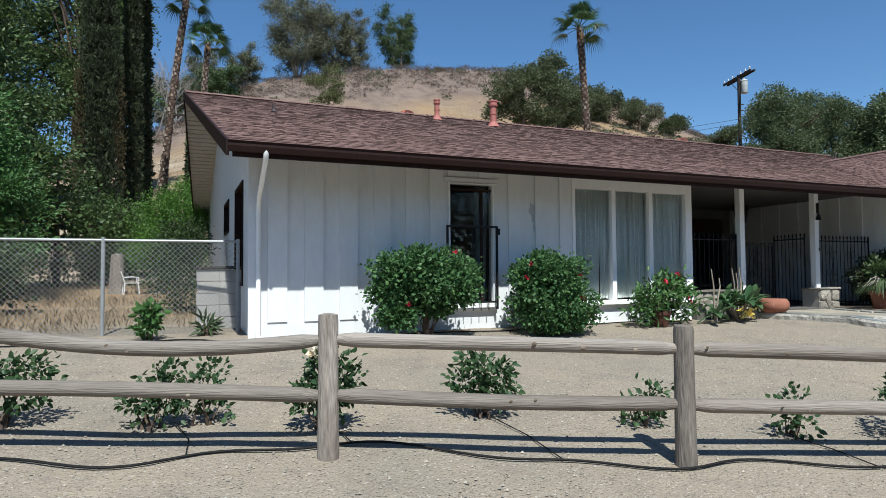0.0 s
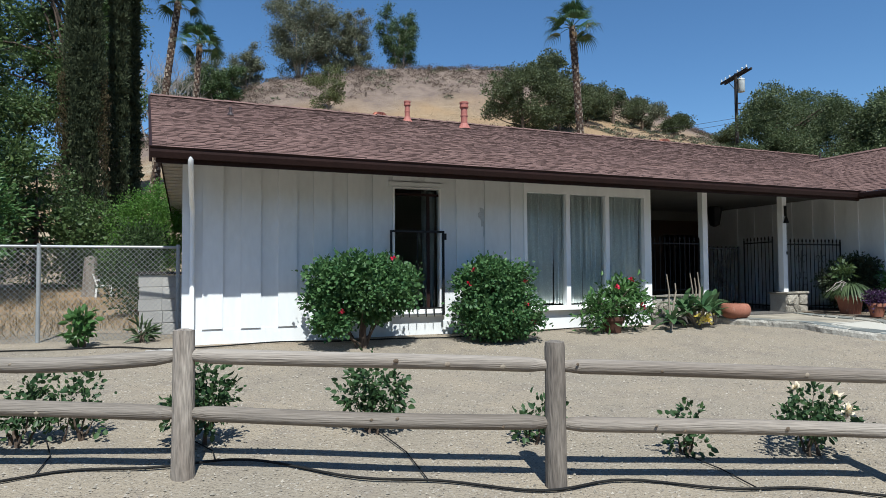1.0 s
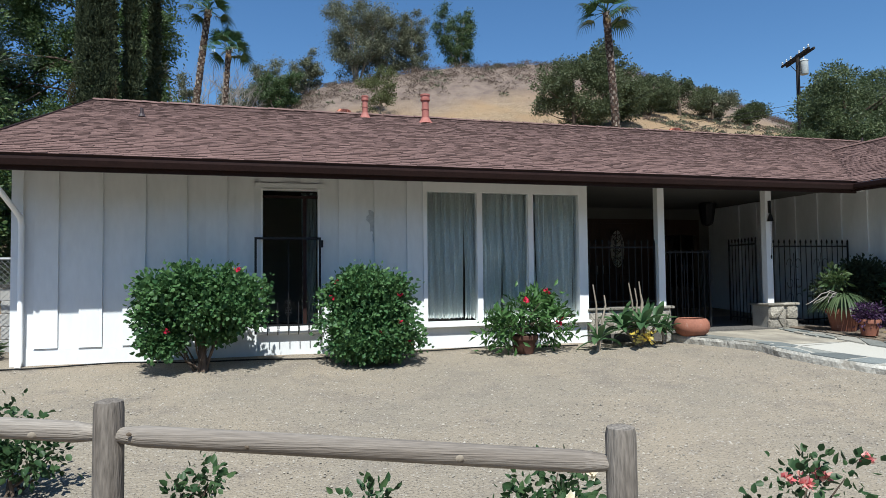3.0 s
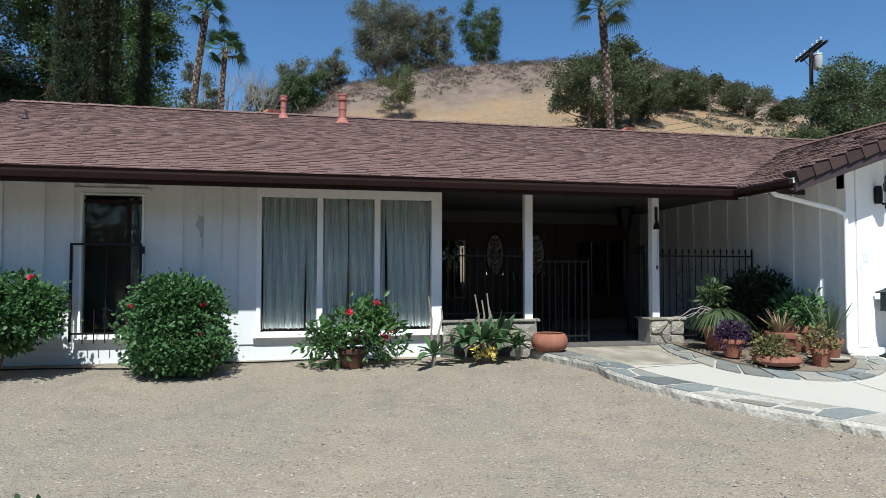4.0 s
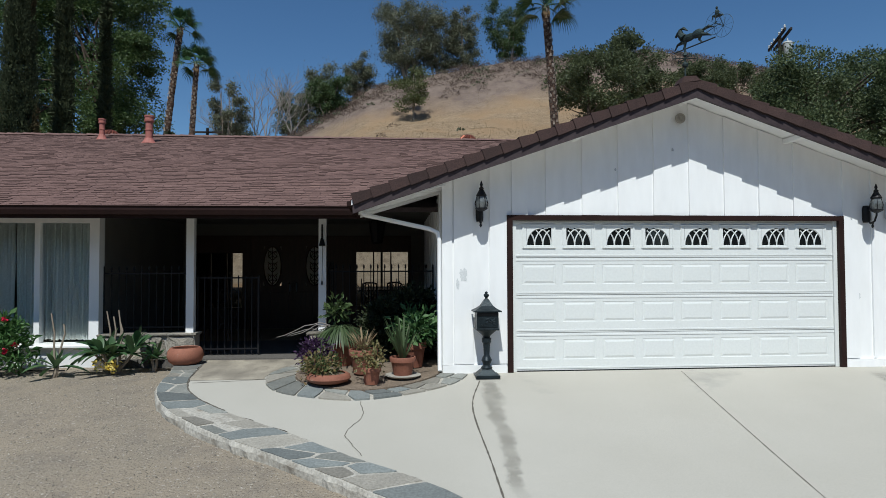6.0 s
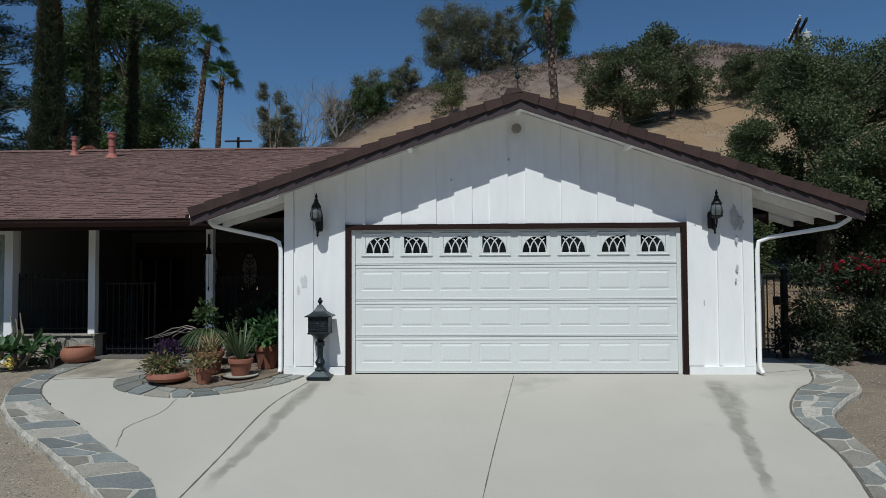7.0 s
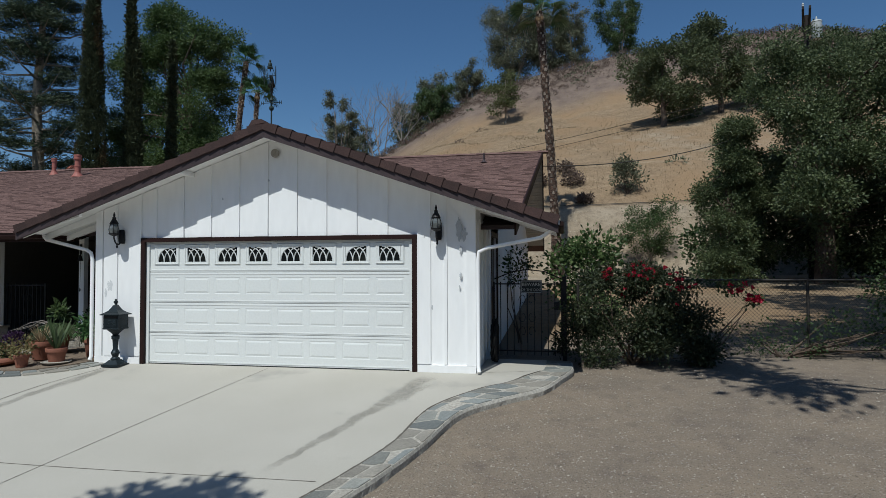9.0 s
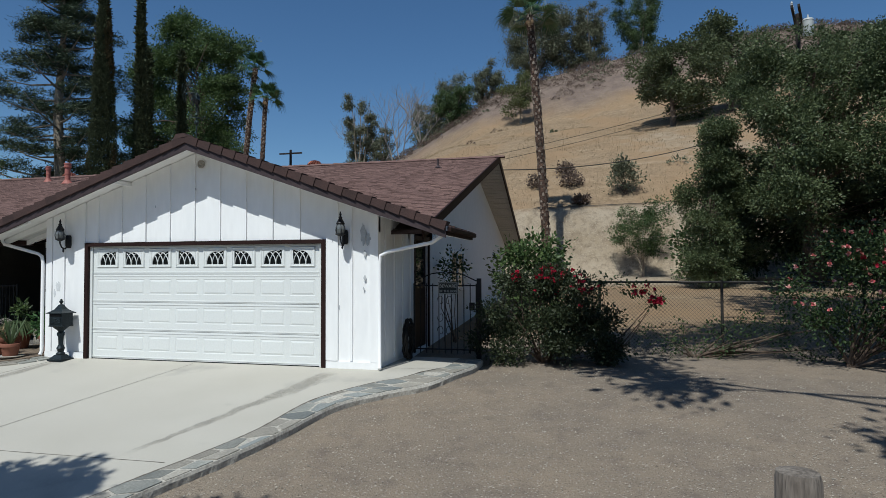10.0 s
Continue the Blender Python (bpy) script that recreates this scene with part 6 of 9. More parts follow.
lay("saucer", Geo().lathe((-1.58, -0.28, bed(-0.28) - 0.002), [(0.2, 0), (0.25, 0.03), (0.23, 0.03)], 18), MORTAR, "grey pot saucer on the soil", "saucer")
shrub("clipped_shrub", "round dark shrub in the porch shade", -1.5, 1.3, [((0.1, 0, 0.78), (0.42, 0.36, 0.30)), ((-0.3, 0, 0.62), (0.34, 0.34, 0.30)), ((0, 0, 0.4), (0.42, 0.36, 0.3))], 200, 20, 0.06, 0.055, L_BOUG, 80, z=0.03)
p = pot(-4.93, 1.22, gz(-4.93, 1.22) + 0.105, 0.27, 0.27, "round-bellied empty terracotta bowl", True)
p = pot(-7.8, 1.1, gz(-7.8, 1.1), 0.2, 0.26, "dark clay pot of a sprawling red-flowered spurge", clay=DARKCLAY)
tuft(p, [((0, 0, 0.60), (0.36, 0.32, 0.2)), ((-0.35, -0.05, 0.38), (0.25, 0.2, 0.2)), ((0.4, -0.05, 0.38), (0.28, 0.22, 0.2)), ((0.28, 0, 0.68), (0.2, 0.2, 0.15))], 26, 13, 0.07, 0.12, L_BROAD, 81, 0.36)
g = Geo()
for k in range(11):
    a = rv.uniform(0, 6.28)
    t = (0.42 * math.cos(a), 0.3 * math.sin(a), rv.uniform(0.4, 0.8))
    limbs(g, (0, 0, 0.3), [t], 0.014, rv)
part("stem", g, BARK, p, kind="stuff")
FP, FD = [], []
for fx, fy, fz in ((0.32, -0.1, 0.86), (0.5, -0.15, 0.5), (0.42, -0.25, 0.42), (-0.05, -0.2, 0.75)):
    for i in range(12):
        FP.append((fx + rv.uniform(-0.02, 0.02), fy, fz + rv.uniform(-0.02, 0.02)))
        FD.append((rv.uniform(-1, 1), rv.uniform(-1, 0.3), rv.uniform(-0.6, 1)))
put_mesh("blossom", leaf_mesh("blossom", np.array(FP), np.array(FD), np.full(len(FP), 0.05), RED, 0.9), p, kind="stuff")


def plumeria(x, y, n, L, seed, flowers=False, bare=0, high=0.4):
    ob = thing("plumeria", "long-leaved plumeria growing by the stone wall" if not flowers else "long-leaved plumeria with yellow flowers by the stone wall", "plant", "plumerias", at=(x, y, gz(x, y)))
    r = random.Random(seed)
    g, gl = Geo(), Geo()
    for k in range(n):
        a0 = 6.283 * k / n + r.uniform(-0.4, 0.4)
        lean = (0.42 if n > 2 else 0.05) * r.uniform(0.4, 1.0)
        tip = Vector((lean * math.cos(a0), lean * 0.6 * math.sin(a0), high * r.uniform(0.7, 1.1)))
        g.tube([(0, 0, -0.03), tuple(tip * 0.5 + Vector((0.02, 0, 0))), tuple(tip)], [0.026, 0.022, 0.016], 6)
        for i in range(10):
            a = 2.4 * i + r.uniform(-0.3, 0.3)
            l = L * r.uniform(0.75, 1.1)
            tilt = 0.3 + 1.2 * i / 9 + r.uniform(-0.15, 0.15)
            o, s = Vector((math.cos(a), math.sin(a), 0)), Vector((-math.sin(a), math.cos(a), 0))
            v = []
            for j in range(8):
                t = j / 7
                w = 0.105 * l / 0.4 * math.sin(math.pi * min(1, 0.06 + 0.94 * t ** 1.15)) ** 0.8
                c = tip + o * l * math.sin(tilt) * t + Vector((0, 0, l * math.cos(tilt) * t - 0.45 * l * t * t * math.sin(tilt)))
                v += [tuple(c - s * w * 0.5 + Vector((0, 0, 0.2 * w))), tuple(c), tuple(c + s * w * 0.5 + Vector((0, 0, 0.2 * w)))]
            gl.add(v, [q for j in range(7) for q in ((3 * j, 3 * j + 1, 3 * j + 4, 3 * j + 3), (3 * j + 1, 3 * j + 2, 3 * j + 5, 3 * j + 4))])
    for k in range(bare):
        p0 = Vector((r.uniform(-0.1, 0.1), 0.02, 0))
        for d in (r.uniform(-0.5, 0.1), r.uniform(0.0, 0.5)):
            q = p0 + Vector((d * 0.25, 0, 0.45))
            g.tube([tuple(p0), tuple(q), tuple(q + Vector((d * 0.12 + 0.02, 0, 0.2))), tuple(q + Vector((d * 0.2 - 0.02, 0, r.uniform(0.32, 0.52))))], [0.02, 0.015, 0.013, 0.010], 6)
    part("leaf_whorl", gl, L_PLUM, ob, smooth=True, kind="stuff")
    part("stem", g, PALEBARK, ob, kind="stuff")
    if flowers:
        FP = [(r.uniform(-0.2, 0.15), -0.2 + r.uniform(-0.05, 0.05), r.uniform(0.05, 0.22)) for _ in range(60)]
        FD = [(r.uniform(-1, 1), r.uniform(-1, 0.2), r.uniform(-0.3, 1)) for _ in range(60)]
        put_mesh("blossom", leaf_mesh("blossom", np.array(FP), np.array(FD), np.full(60, 0.07), YELLOW, 0.7), ob, kind="stuff")


plumeria(-5.95, 1.12, 6, 0.48, 82, True, 2, 0.33)
plumeria(-6.75, 0.92, 1, 0.46, 83, False, 1, 0.2)
plumeria(-5.42, 1.25, 2, 0.30, 84, False, 0, 0.28)

# ---- porch: stone wall and pier, posts, ironwork ----


def stonework(name, label, x0, x1, y0, y1, z0, z1, seed, cat="wall"):
    r = random.Random(seed)
    ob = thing(name, label, cat, at=(x0, y0, z0))
    part("core", Geo().box(0.015, x1 - x0 - 0.015, 0.02, y1 - y0 - 0.005, 0, z1 - z0 - 0.03), MORTAR, ob)
    W, H = x1 - x0, z1 - z0 - 0.035
    cuts, x = [], 0.0
    while x < W - 0.12:
        cuts.append(x)
        x += r.uniform(0.2, 0.42)
    cuts.append(W)
    lean = [(r.uniform(-0.07, 0.07), r.uniform(-0.07, 0.07)) for _ in cuts]
    lean[0] = lean[-1] = (0, 0)
    for k in range(len(cuts) - 1):
        a0, a1 = cuts[k] + lean[k][0], cuts[k] + lean[k][1]
        b0, b1 = cuts[k + 1] + lean[k + 1][0], cuts[k + 1] + lean[k + 1][1]
        m0, m1 = r.uniform(0.35, 0.65), r.uniform(0.35, 0.65)
        ma, mb = (a0 + (a1 - a0) * m0, H * m0), (b0 + (b1 - b0) * m1, H * m1)
        if r.random() < 0.35:
            cells = [[(a0, 0), (b0, 0), mb, (b1, H), (a1, H), ma]]
        elif r.random() < 0.5:
            cells = [[(a0, 0), (b0, 0), mb, ma], [ma, mb, (b1, H), (a1, H)]]
        else:
            c = ((ma[0] + mb[0]) / 2, H * r.uniform(0.35, 0.65))
            cells = [[(a0, 0), (b0, 0), c, ma], [(b0, 0), (b1, H), c], [ma, c, (b1, H), (a1, H)]]
        for cell in cells:
            cx, cz = sum(q[0] for q in cell) / len(cell), sum(q[1] for q in cell) / len(cell)
            ring = []
            for n_, q in enumerate(cell):
                q2 = cell[(n_ + 1) % len(cell)]
                for f_ in (0.1, 0.5, 0.9):
                    px, pz = q[0] + (q2[0] - q[0]) * f_, q[1] + (q2[1] - q[1]) * f_
                    sh = 0.93 + r.uniform(-0.035, 0.03)
                    ring.append((cx + (px - cx) * sh, cz + (pz - cz) * sh))
            o = r.uniform(-0.035, 0.008)
            n_ = len(ring)
            v = [(px, 0.03, pz) for px, pz in ring] + [(cx + (px - cx) * 0.9, o + r.uniform(-0.010, 0.010), cz + (pz - cz) * 0.9) for px, pz in ring] + [(cx, o - 0.018, cz)]
            f = [(q, (q + 1) % n_, n_ + (q + 1) % n_, n_ + q) for q in range(n_)] + [(n_ + q, n_ + (q + 1) % n_, 2 * n_) for q in range(n_)]
            piece("stone", Geo().add(v, f).mesh("stone", STONE), ob)
    x = x0 - 0.03
    while x < x1:
        w = min(r.uniform(0.25, 0.45), x1 + 0.03 - x)
        g = Geo().box(x - x0, x - x0 + w - 0.01, -0.04 + r.uniform(-0.02, 0.01), y1 - y0 + 0.02, z1 - z0 - 0.03, z1 - z0 + r.uniform(0.0, 0.015), 0.008)
        piece("coping_stone", g.mesh("coping_stone", STONE), ob)
        x += w
    return ob


stonework("stone_wall", "low rubble stone wall under the porch fence", PX0 + 0.02, -4.93, 1.70, 1.98, -0.12, 0.43, 91)
stonework("stone_pier", "squat rubble stone pier under the porch post", -3.1, -2.5, 1.62, 2.02, -0.05, 0.43, 92, "pier")
for x in (-5.05, -2.895):
    ob = part("post", Geo().box(x - 0.062, x + 0.062, 1.78, 1.90, 0.43, 2.60, 0.006), WHITE, HOUSE, "square white porch post")


def iron_run(x0, x1, y, z0, z1, step=0.115, spears=True, scroll=(), name="iron_fence", label="black wrought-iron fence with spear finials", parent=None, turn=None):
    ob = parent or thing(name, label, "fence", "porch ironwork", at=(x0, y, z0))
    if turn is not None:
        ob.rotation_euler.z = turn
    L, H = x1 - x0, z1 - z0
    for z in (0.08, H - 0.12):
        part("rail", Geo().box(0, L, -0.015, 0.015, z - 0.012, z + 0.012), IRON, ob)
    n = max(2, round(L / step))
    for k in range(n + 1):
        x = L * k / n
        end = k in (0, n)
        w = 0.016 if end else 0.008
        g = Geo().box(x - w, x + w, -w, w, 0.0, H - 0.08)
        if spears:
            g = Geo().lathe((x, 0, 0), [(w, 0.0), (w, H - 0.07), (0.02, H - 0.06), (0.012, H - 0.045), (0.018, H - 0.03), (0.002, H + 0.01)], 5)
        part("bar", g, IRON, ob)
    for cx in scroll:
        scrollwork(ob, cx, H * 0.5, H * 0.34)
    return ob


def scrollwork(ob, cx, cz, half, y=-0.002):
    """Cast scrolls, mirrored about an upright."""
    g = Geo()
    for s in (-1, 1):
        for m, z in ((1, cz - half * 0.6), (-1, cz), (1, cz + half * 0.6)):
            pts = []
            for i in range(12):
                t = i / 11
                a = t * 5.2
                rr = half * 0.26 * (1 - 0.7 * t)
                pts.append((cx + s * (half * 0.16 + rr * math.cos(a) * 0.6), y, z + m * rr * math.sin(a)))
            g.tube(pts, 0.006, 4)
    g.tube([(cx, y, cz - half), (cx, y, cz + half)], 0.008, 4)
    part("scrollwork", g, IRON, ob)


iron_run(PX0 + 0.01, -5.13, 1.87, 0.445, 1.53)
iron_run(-2.8, -1.03, 1.92, 0.035, 1.55, scroll=(0.55, 1.15))
iron_run(-4.98, -3.98, 1.98, 0.06, 1.45, scroll=(0.5,), name="iron_gate", label="black wrought-iron porch gate standing closed", spears=False)
iron_run(-2.97, -2.1, 2.02, 0.06, 1.6, name="iron_gate", label="black wrought-iron porch gate swung inward", turn=radians(80))
# guard before the tall window
ob = thing("window_guard", "black iron guard frame before the tall window", "guard", at=(-11.5, WY - 0.13, 0.2))
for x0, x1, z0, z1 in ((0, 0.03, 0.02, 1.34), (0.86, 0.89, 0.02, 1.34), (0.03, 0.86, 1.31, 1.34), (0.03, 0.86, 0.12, 0.145)):
    part("bar", Geo().box(x0, x1, -0.015, 0.015, z0, z1), IRON, ob)
for k in range(1, 6):
    x = 0.03 + 0.83 * k / 6
    part("bar", Geo().box(x - 0.006, x + 0.006, -0.006, 0.006, 0.0, 0.45 if k != 3 else 1.31), IRON, ob)
scrollwork(ob, 0.445, 0.36, 0.13)
part("latch", Geo().box(0.88, 0.92, -0.03, 0.03, 1.2, 1.3), IRON, ob)
part("latch", Geo().box(-0.05, 0.0, -0.03, 0.03, 0.55, 0.65), IRON, ob)
# bell and lantern of the porch
ob = thing("door_bell", "small dark hanging bell and chain on the porch post", "bell", at=(-2.895, 1.74, 1.9))
part("bell", Geo().lathe((0, 0, 0), [(0.055, -0.04), (0.045, 0.0), (0.03, 0.06), (0.012, 0.1), (0.01, 0.14)], 12), IRON, ob)
part("bracket", Geo().box(-0.012, 0.012, -0.01, 0.04, 0.1, 0.32), IRON, ob)
part("chain", Geo().tube([(0.01, 0, -0.04), (0.0, 0.0, -0.62)], 0.004, 4), IRON, ob)
part("pull", Geo().ball((0, 0, -0.66), (0.014, 0.014, 0.04)), IRON, ob)
for hx, hy, s in ((-2.05, 4.45, 1.35),):
    ob = thing("hanging_lantern", "dark lantern hanging from the porch ceiling", "lantern", "porch lanterns", at=(hx, hy, 2.60))
    part("rod", Geo().tube([(0, 0, 0), (0, 0, -0.12)], 0.008, 5), IRON, ob)
    part("cage", Geo().lathe((0, 0, -0.12 - 0.36 * s), [(0.03 * s, 0), (0.085 * s, 0.03 * s), (0.10 * s, 0.10 * s), (0.135 * s, 0.33 * s), (0.14 * s, 0.35 * s), (0.05 * s, 0.40 * s)], 8), IRON, ob)

# ---- dining room behind the entrance ----


def dining_chair(x, y, turn):
    ob = thing("dining_chair", "dark wooden dining chair with a slatted back", "chair", "dining chairs", at=(x, y, 0.11))
    ob.rotation_euler.z = radians(turn)
    part("seat", Geo().box(-0.22, 0.22, -0.21, 0.21, 0.43, 0.47, 0.01), DARKWOOD, ob)
    for lx, ly, lz in ((-0.2, -0.19, 0.43), (0.2, -0.19, 0.43), (-0.2, 0.19, 0.95), (0.2, 0.19, 0.95)):
        part("leg", Geo().tube([(lx, ly, 0), (lx, ly * 1.02, 0.45), (lx, ly * (1.02 if lz < 0.5 else 1.25), lz)], 0.019, 6), DARKWOOD, ob)
    part("top_rail", Geo().tube([(-0.2, 0.235, 0.93), (-0.1, 0.245, 0.965), (0.1, 0.245, 0.965), (0.2, 0.235, 0.93)], 0.026, 6), DARKWOOD, ob)
    for k in range(4):
        xs_ = -0.12 + 0.08 * k
        part("back_slat", Geo().box(xs_ - 0.012, xs_ + 0.012, 0.205, 0.22, 0.47, 0.94, 0.003), DARKWOOD, ob)


dining_chair(-2.3, 8.6, 20)
dining_chair(-1.75, 8.9, -15)
dining_chair(-6.6, 9.0, 160)
ob = thing("dining_table", "dark wooden dining table in the room behind the entrance", "table", at=(-2.1, 9.7, 0.11))
part("tabletop", Geo().box(-1.0, 1.0, -0.5, 0.5, 0.72, 0.76, 0.01), DARKWOOD, ob)
for lx, ly in ((-0.9, -0.4), (0.9, -0.4), (-0.9, 0.4), (0.9, 0.4)):
    part("leg", Geo().box(lx - 0.035, lx + 0.035, ly - 0.035, ly + 0.035, 0, 0.72, 0.005), DARKWOOD, ob)

# ---- downpipes ----


def pipe_run(pts, label, r=0.032):
    part("downpipe", Geo().tube(pts, r, 10), WHITE, HOUSE, label, smooth=True)


pipe_run([(-14.33, 0.66, 2.36), (-14.33, 0.66, 2.28), (-14.33, 0.72, 2.20), (-14.31, 1.52, 1.84), (-14.3, 1.64, 1.76), (-14.3, 1.67, 1.66), (-14.3, 1.67, -0.02), (-14.3, 1.6, -0.1)], "white downpipe at the wall's corner", 0.034)
pipe_run([(-2.18, 0.03, 2.40), (-2.18, 0.03, 2.30), (-2.11, 0.02, 2.235), (-1.2, -0.04, 2.035), (-1.09, -0.06, 1.98), (-1.06, -0.06, 1.86), (-1.06, -0.06, 0.12), (-1.06, -0.10, 0.05)], "white downpipe from the valley gutter")
pipe_run([(7.16, -0.35, 2.38), (7.14, -0.35, 2.24), (6.98, -0.33, 2.14), (6.14, -0.1, 2.0), (6.0, -0.06, 1.94), (5.98, -0.06, 1.8), (5.98, -0.06, 0.12), (6.0, -0.12, 0.03)], "white downpipe at the garage corner")
g = Geo().box(-14.85, -14.4, 0.95, 1.35, 0, 0.05, 0.01)
sb = lay("splash_block", g, BLOCK, "concrete splash block under the downpipe", "block")
sb.location.z = gz(-14.6, 1.1) + 0.005
# garage gutters at the side eaves
for x0, x1, y1 in ((gx0 - 0.06, gx0 + 0.02, 0.66), (gx1 - 0.02, gx1 + 0.06, 1.6)):
    part("gutter", Geo().box(x0, x1, GA_FRONT + 0.03, y1, groof_z(gx0) - 0.11, groof_z(gx0) - 0.03, 0.012), BROWN, garage_roof)

# ---- lanterns on the garage front ----


def wall_lantern(x):
    ob = thing("wall_lantern", "black coach lantern on the white garage wall", "lantern", "garage lanterns", at=(x, -0.03, 2.25))
    part("backplate", Geo().lathe((0, 0, 0), [(0.045, -0.11), (0.055, -0.06), (0.055, 0.1), (0.04, 0.14)], 12), IRON, ob, smooth=True)
    part("arm", Geo().tube([(0, -0.03, -0.08), (0, -0.08, -0.13), (0, -0.16, -0.1), (0, -0.2, -0.02), (0, -0.2, 0.02)], 0.014, 6), IRON, ob)
    part("pendant", Geo().lathe((0, -0.12, -0.2), [(0.005, 0), (0.02, 0.03), (0.012, 0.05), (0.02, 0.08)], 8), IRON, ob)
    part("gallery", Geo().lathe((0, -0.2, 0.02), [(0.03, 0), (0.085, 0.03), (0.088, 0.045)], 12), IRON, ob)
    part("globe", Geo().lathe((0, -0.2, 0.065), [(0.07, 0), (0.082, 0.06), (0.08, 0.11), (0.06, 0.16)], 14), GLOBE, ob, smooth=True)
    for k in range(6):
        a = k * math.pi / 3
        part("rib", Geo().tube([(0.075 * math.cos(a), -0.2 + 0.075 * math.sin(a), 0.06), (0.09 * math.cos(a), -0.2 + 0.09 * math.sin(a), 0.13), (0.063 * math.cos(a), -0.2 + 0.063 * math.sin(a), 0.225)], 0.006, 4), IRON, ob)
    part("crown", Geo().lathe((0, -0.2, 0.225), [(0.07, 0), (0.075, 0.015), (0.05, 0.06), (0.028, 0.1), (0.035, 0.115), (0.014, 0.14), (0.022, 0.165), (0.004, 0.22)], 12), IRON, ob, smooth=True)
    return ob


wall_lantern(-0.485)
wall_lantern(5.335)
lay("speaker_disc", Geo().lathe((0, 0, 0), [(0.075, 0), (0.075, 0.02), (0.055, 0.03), (0.05, 0.02), (0.02, 0.02), (0.018, 0.04), (0.002, 0.042)], 20), MORTAR, "small round grey fitting high on the gable", "fitting", smooth=True)
bpy.data.objects["speaker_disc"].matrix_world = pose(2.48, -0.03, 3.66, 90, 0, 0)

# ---- mailbox on its pedestal ----
ob = thing("mailbox", "ornate dark cast-metal pedestal mailbox beside the garage door", "mailbox", at=(-0.425, -0.235, pad(-0.23)))
part("base", Geo().hexa([(-0.165, -0.15, 0), (0.165, -0.15, 0), (0.165, 0.15, 0), (-0.165, 0.15, 0), (-0.165, -0.15, 0.035), (0.165, -0.15, 0.035), (0.165, 0.15, 0.035), (-0.165, 0.15, 0.035)]).hexa([(-0.145, -0.13, 0.036), (0.145, -0.13, 0.036), (0.145, 0.13, 0.036), (-0.145, 0.13, 0.036), (-0.07, -0.07, 0.11), (0.07, -0.07, 0.11), (0.07, 0.07, 0.11), (-0.07, 0.07, 0.11)]), CAST, ob)
part("pedestal", Geo().lathe((0, 0, 0.1), [(0.075, 0), (0.08, 0.03), (0.05, 0.06), (0.058, 0.09), (0.075, 0.13), (0.055, 0.17), (0.04, 0.2), (0.045, 0.3), (0.05, 0.36), (0.066, 0.375), (0.066, 0.43), (0.045, 0.44), (0.06, 0.47), (0.13, 0.53), (0.15, 0.56)], 16), CAST, ob, smooth=True)
part("box", Geo().box(-0.148, 0.148, -0.125, 0.125, 0.655, 0.90, 0.012).box(-0.156, 0.156, -0.133, 0.133, 0.645, 0.672, 0.006), CAST, ob)
part("flap", Geo().box(-0.13, 0.13, -0.136, -0.124, 0.845, 0.885, 0.004), IRON, ob)
g = Geo()
rm = random.Random(2)
g.box(-0.12, 0.12, -0.132, -0.124, 0.69, 0.83, 0.003)
for k in range(16):
    a = rm.uniform(-0.095, 0.095)
    g.ball((a, -0.132, 0.76 + rm.uniform(-0.045, 0.045)), (rm.uniform(0.012, 0.03), 0.012, rm.uniform(0.008, 0.018)), 6, 4)
part("relief_panel", g, CAST, ob)
n = 16
g = Geo()
rings = [(0.19, 0.165, 0.895), (0.19, 0.165, 0.910), (0.135, 0.115, 0.937), (0.085, 0.075, 0.975), (0.05, 0.045, 1.03), (0.03, 0.03, 1.065)]
for w, d, z in rings:
    g.v += [(-w, -d, z), (w, -d, z), (w, d, z), (-w, d, z)]
for k in range(len(rings) - 1):
    for i in range(4):
        j = (i + 1) % 4
        g.f.append((4 * k + i, 4 * k + j, 4 * k + 4 + j, 4 * k + 4 + i))
g.f += [(3, 2, 1, 0), tuple(4 * (len(rings) - 1) + i for i in range(4))]
part("roof", g, CAST, ob)
part("finial", Geo().lathe((0, 0, 1.06), [(0.03, 0), (0.016, 0.02), (0.038, 0.05), (0.036, 0.07), (0.018, 0.085), (0.022, 0.1), (0.003, 0.115)], 10), CAST, ob, smooth=True)

# ---- curtains ----


def curtain(x0, x1, y, z0, z1, material, seed, gather=9, label="sheer lace curtain hanging in folds"):
    r = random.Random(seed)
    ph = [r.uniform(0, 6.28) for _ in range(3)]
    g = Geo()
    n, m = int((x1 - x0) / 0.006), 8
    for j in range(m + 1):
        t = j / m
        for i in range(n + 1):
            u = i / n
            x = x0 + (x1 - x0) * u
            dy = 0.034 * math.sin(u * gather * 6.28 + ph[0] + 0.6 * math.sin(u * 7 + ph[2])) + 0.008 * math.sin(u * gather * 15 + ph[1] + t) + 0.01 * math.sin(u * 9 + ph[2] + 2 * t)
            hem = 0.03 * abs(math.sin(u * gather * 3.1)) if j == 0 else 0
            g.v.append((x + 0.01 * math.sin(5 * t + i * 0.3), y + dy, z0 + (z1 - z0) * t + hem))
    for j in range(m):
        for i in range(n):
            q = j * (n + 1) + i
            g.f.append((q, q + 1, q + n + 2, q + n + 1))
    lay("curtain", g, material, label, "curtain", smooth=True, group="curtains")


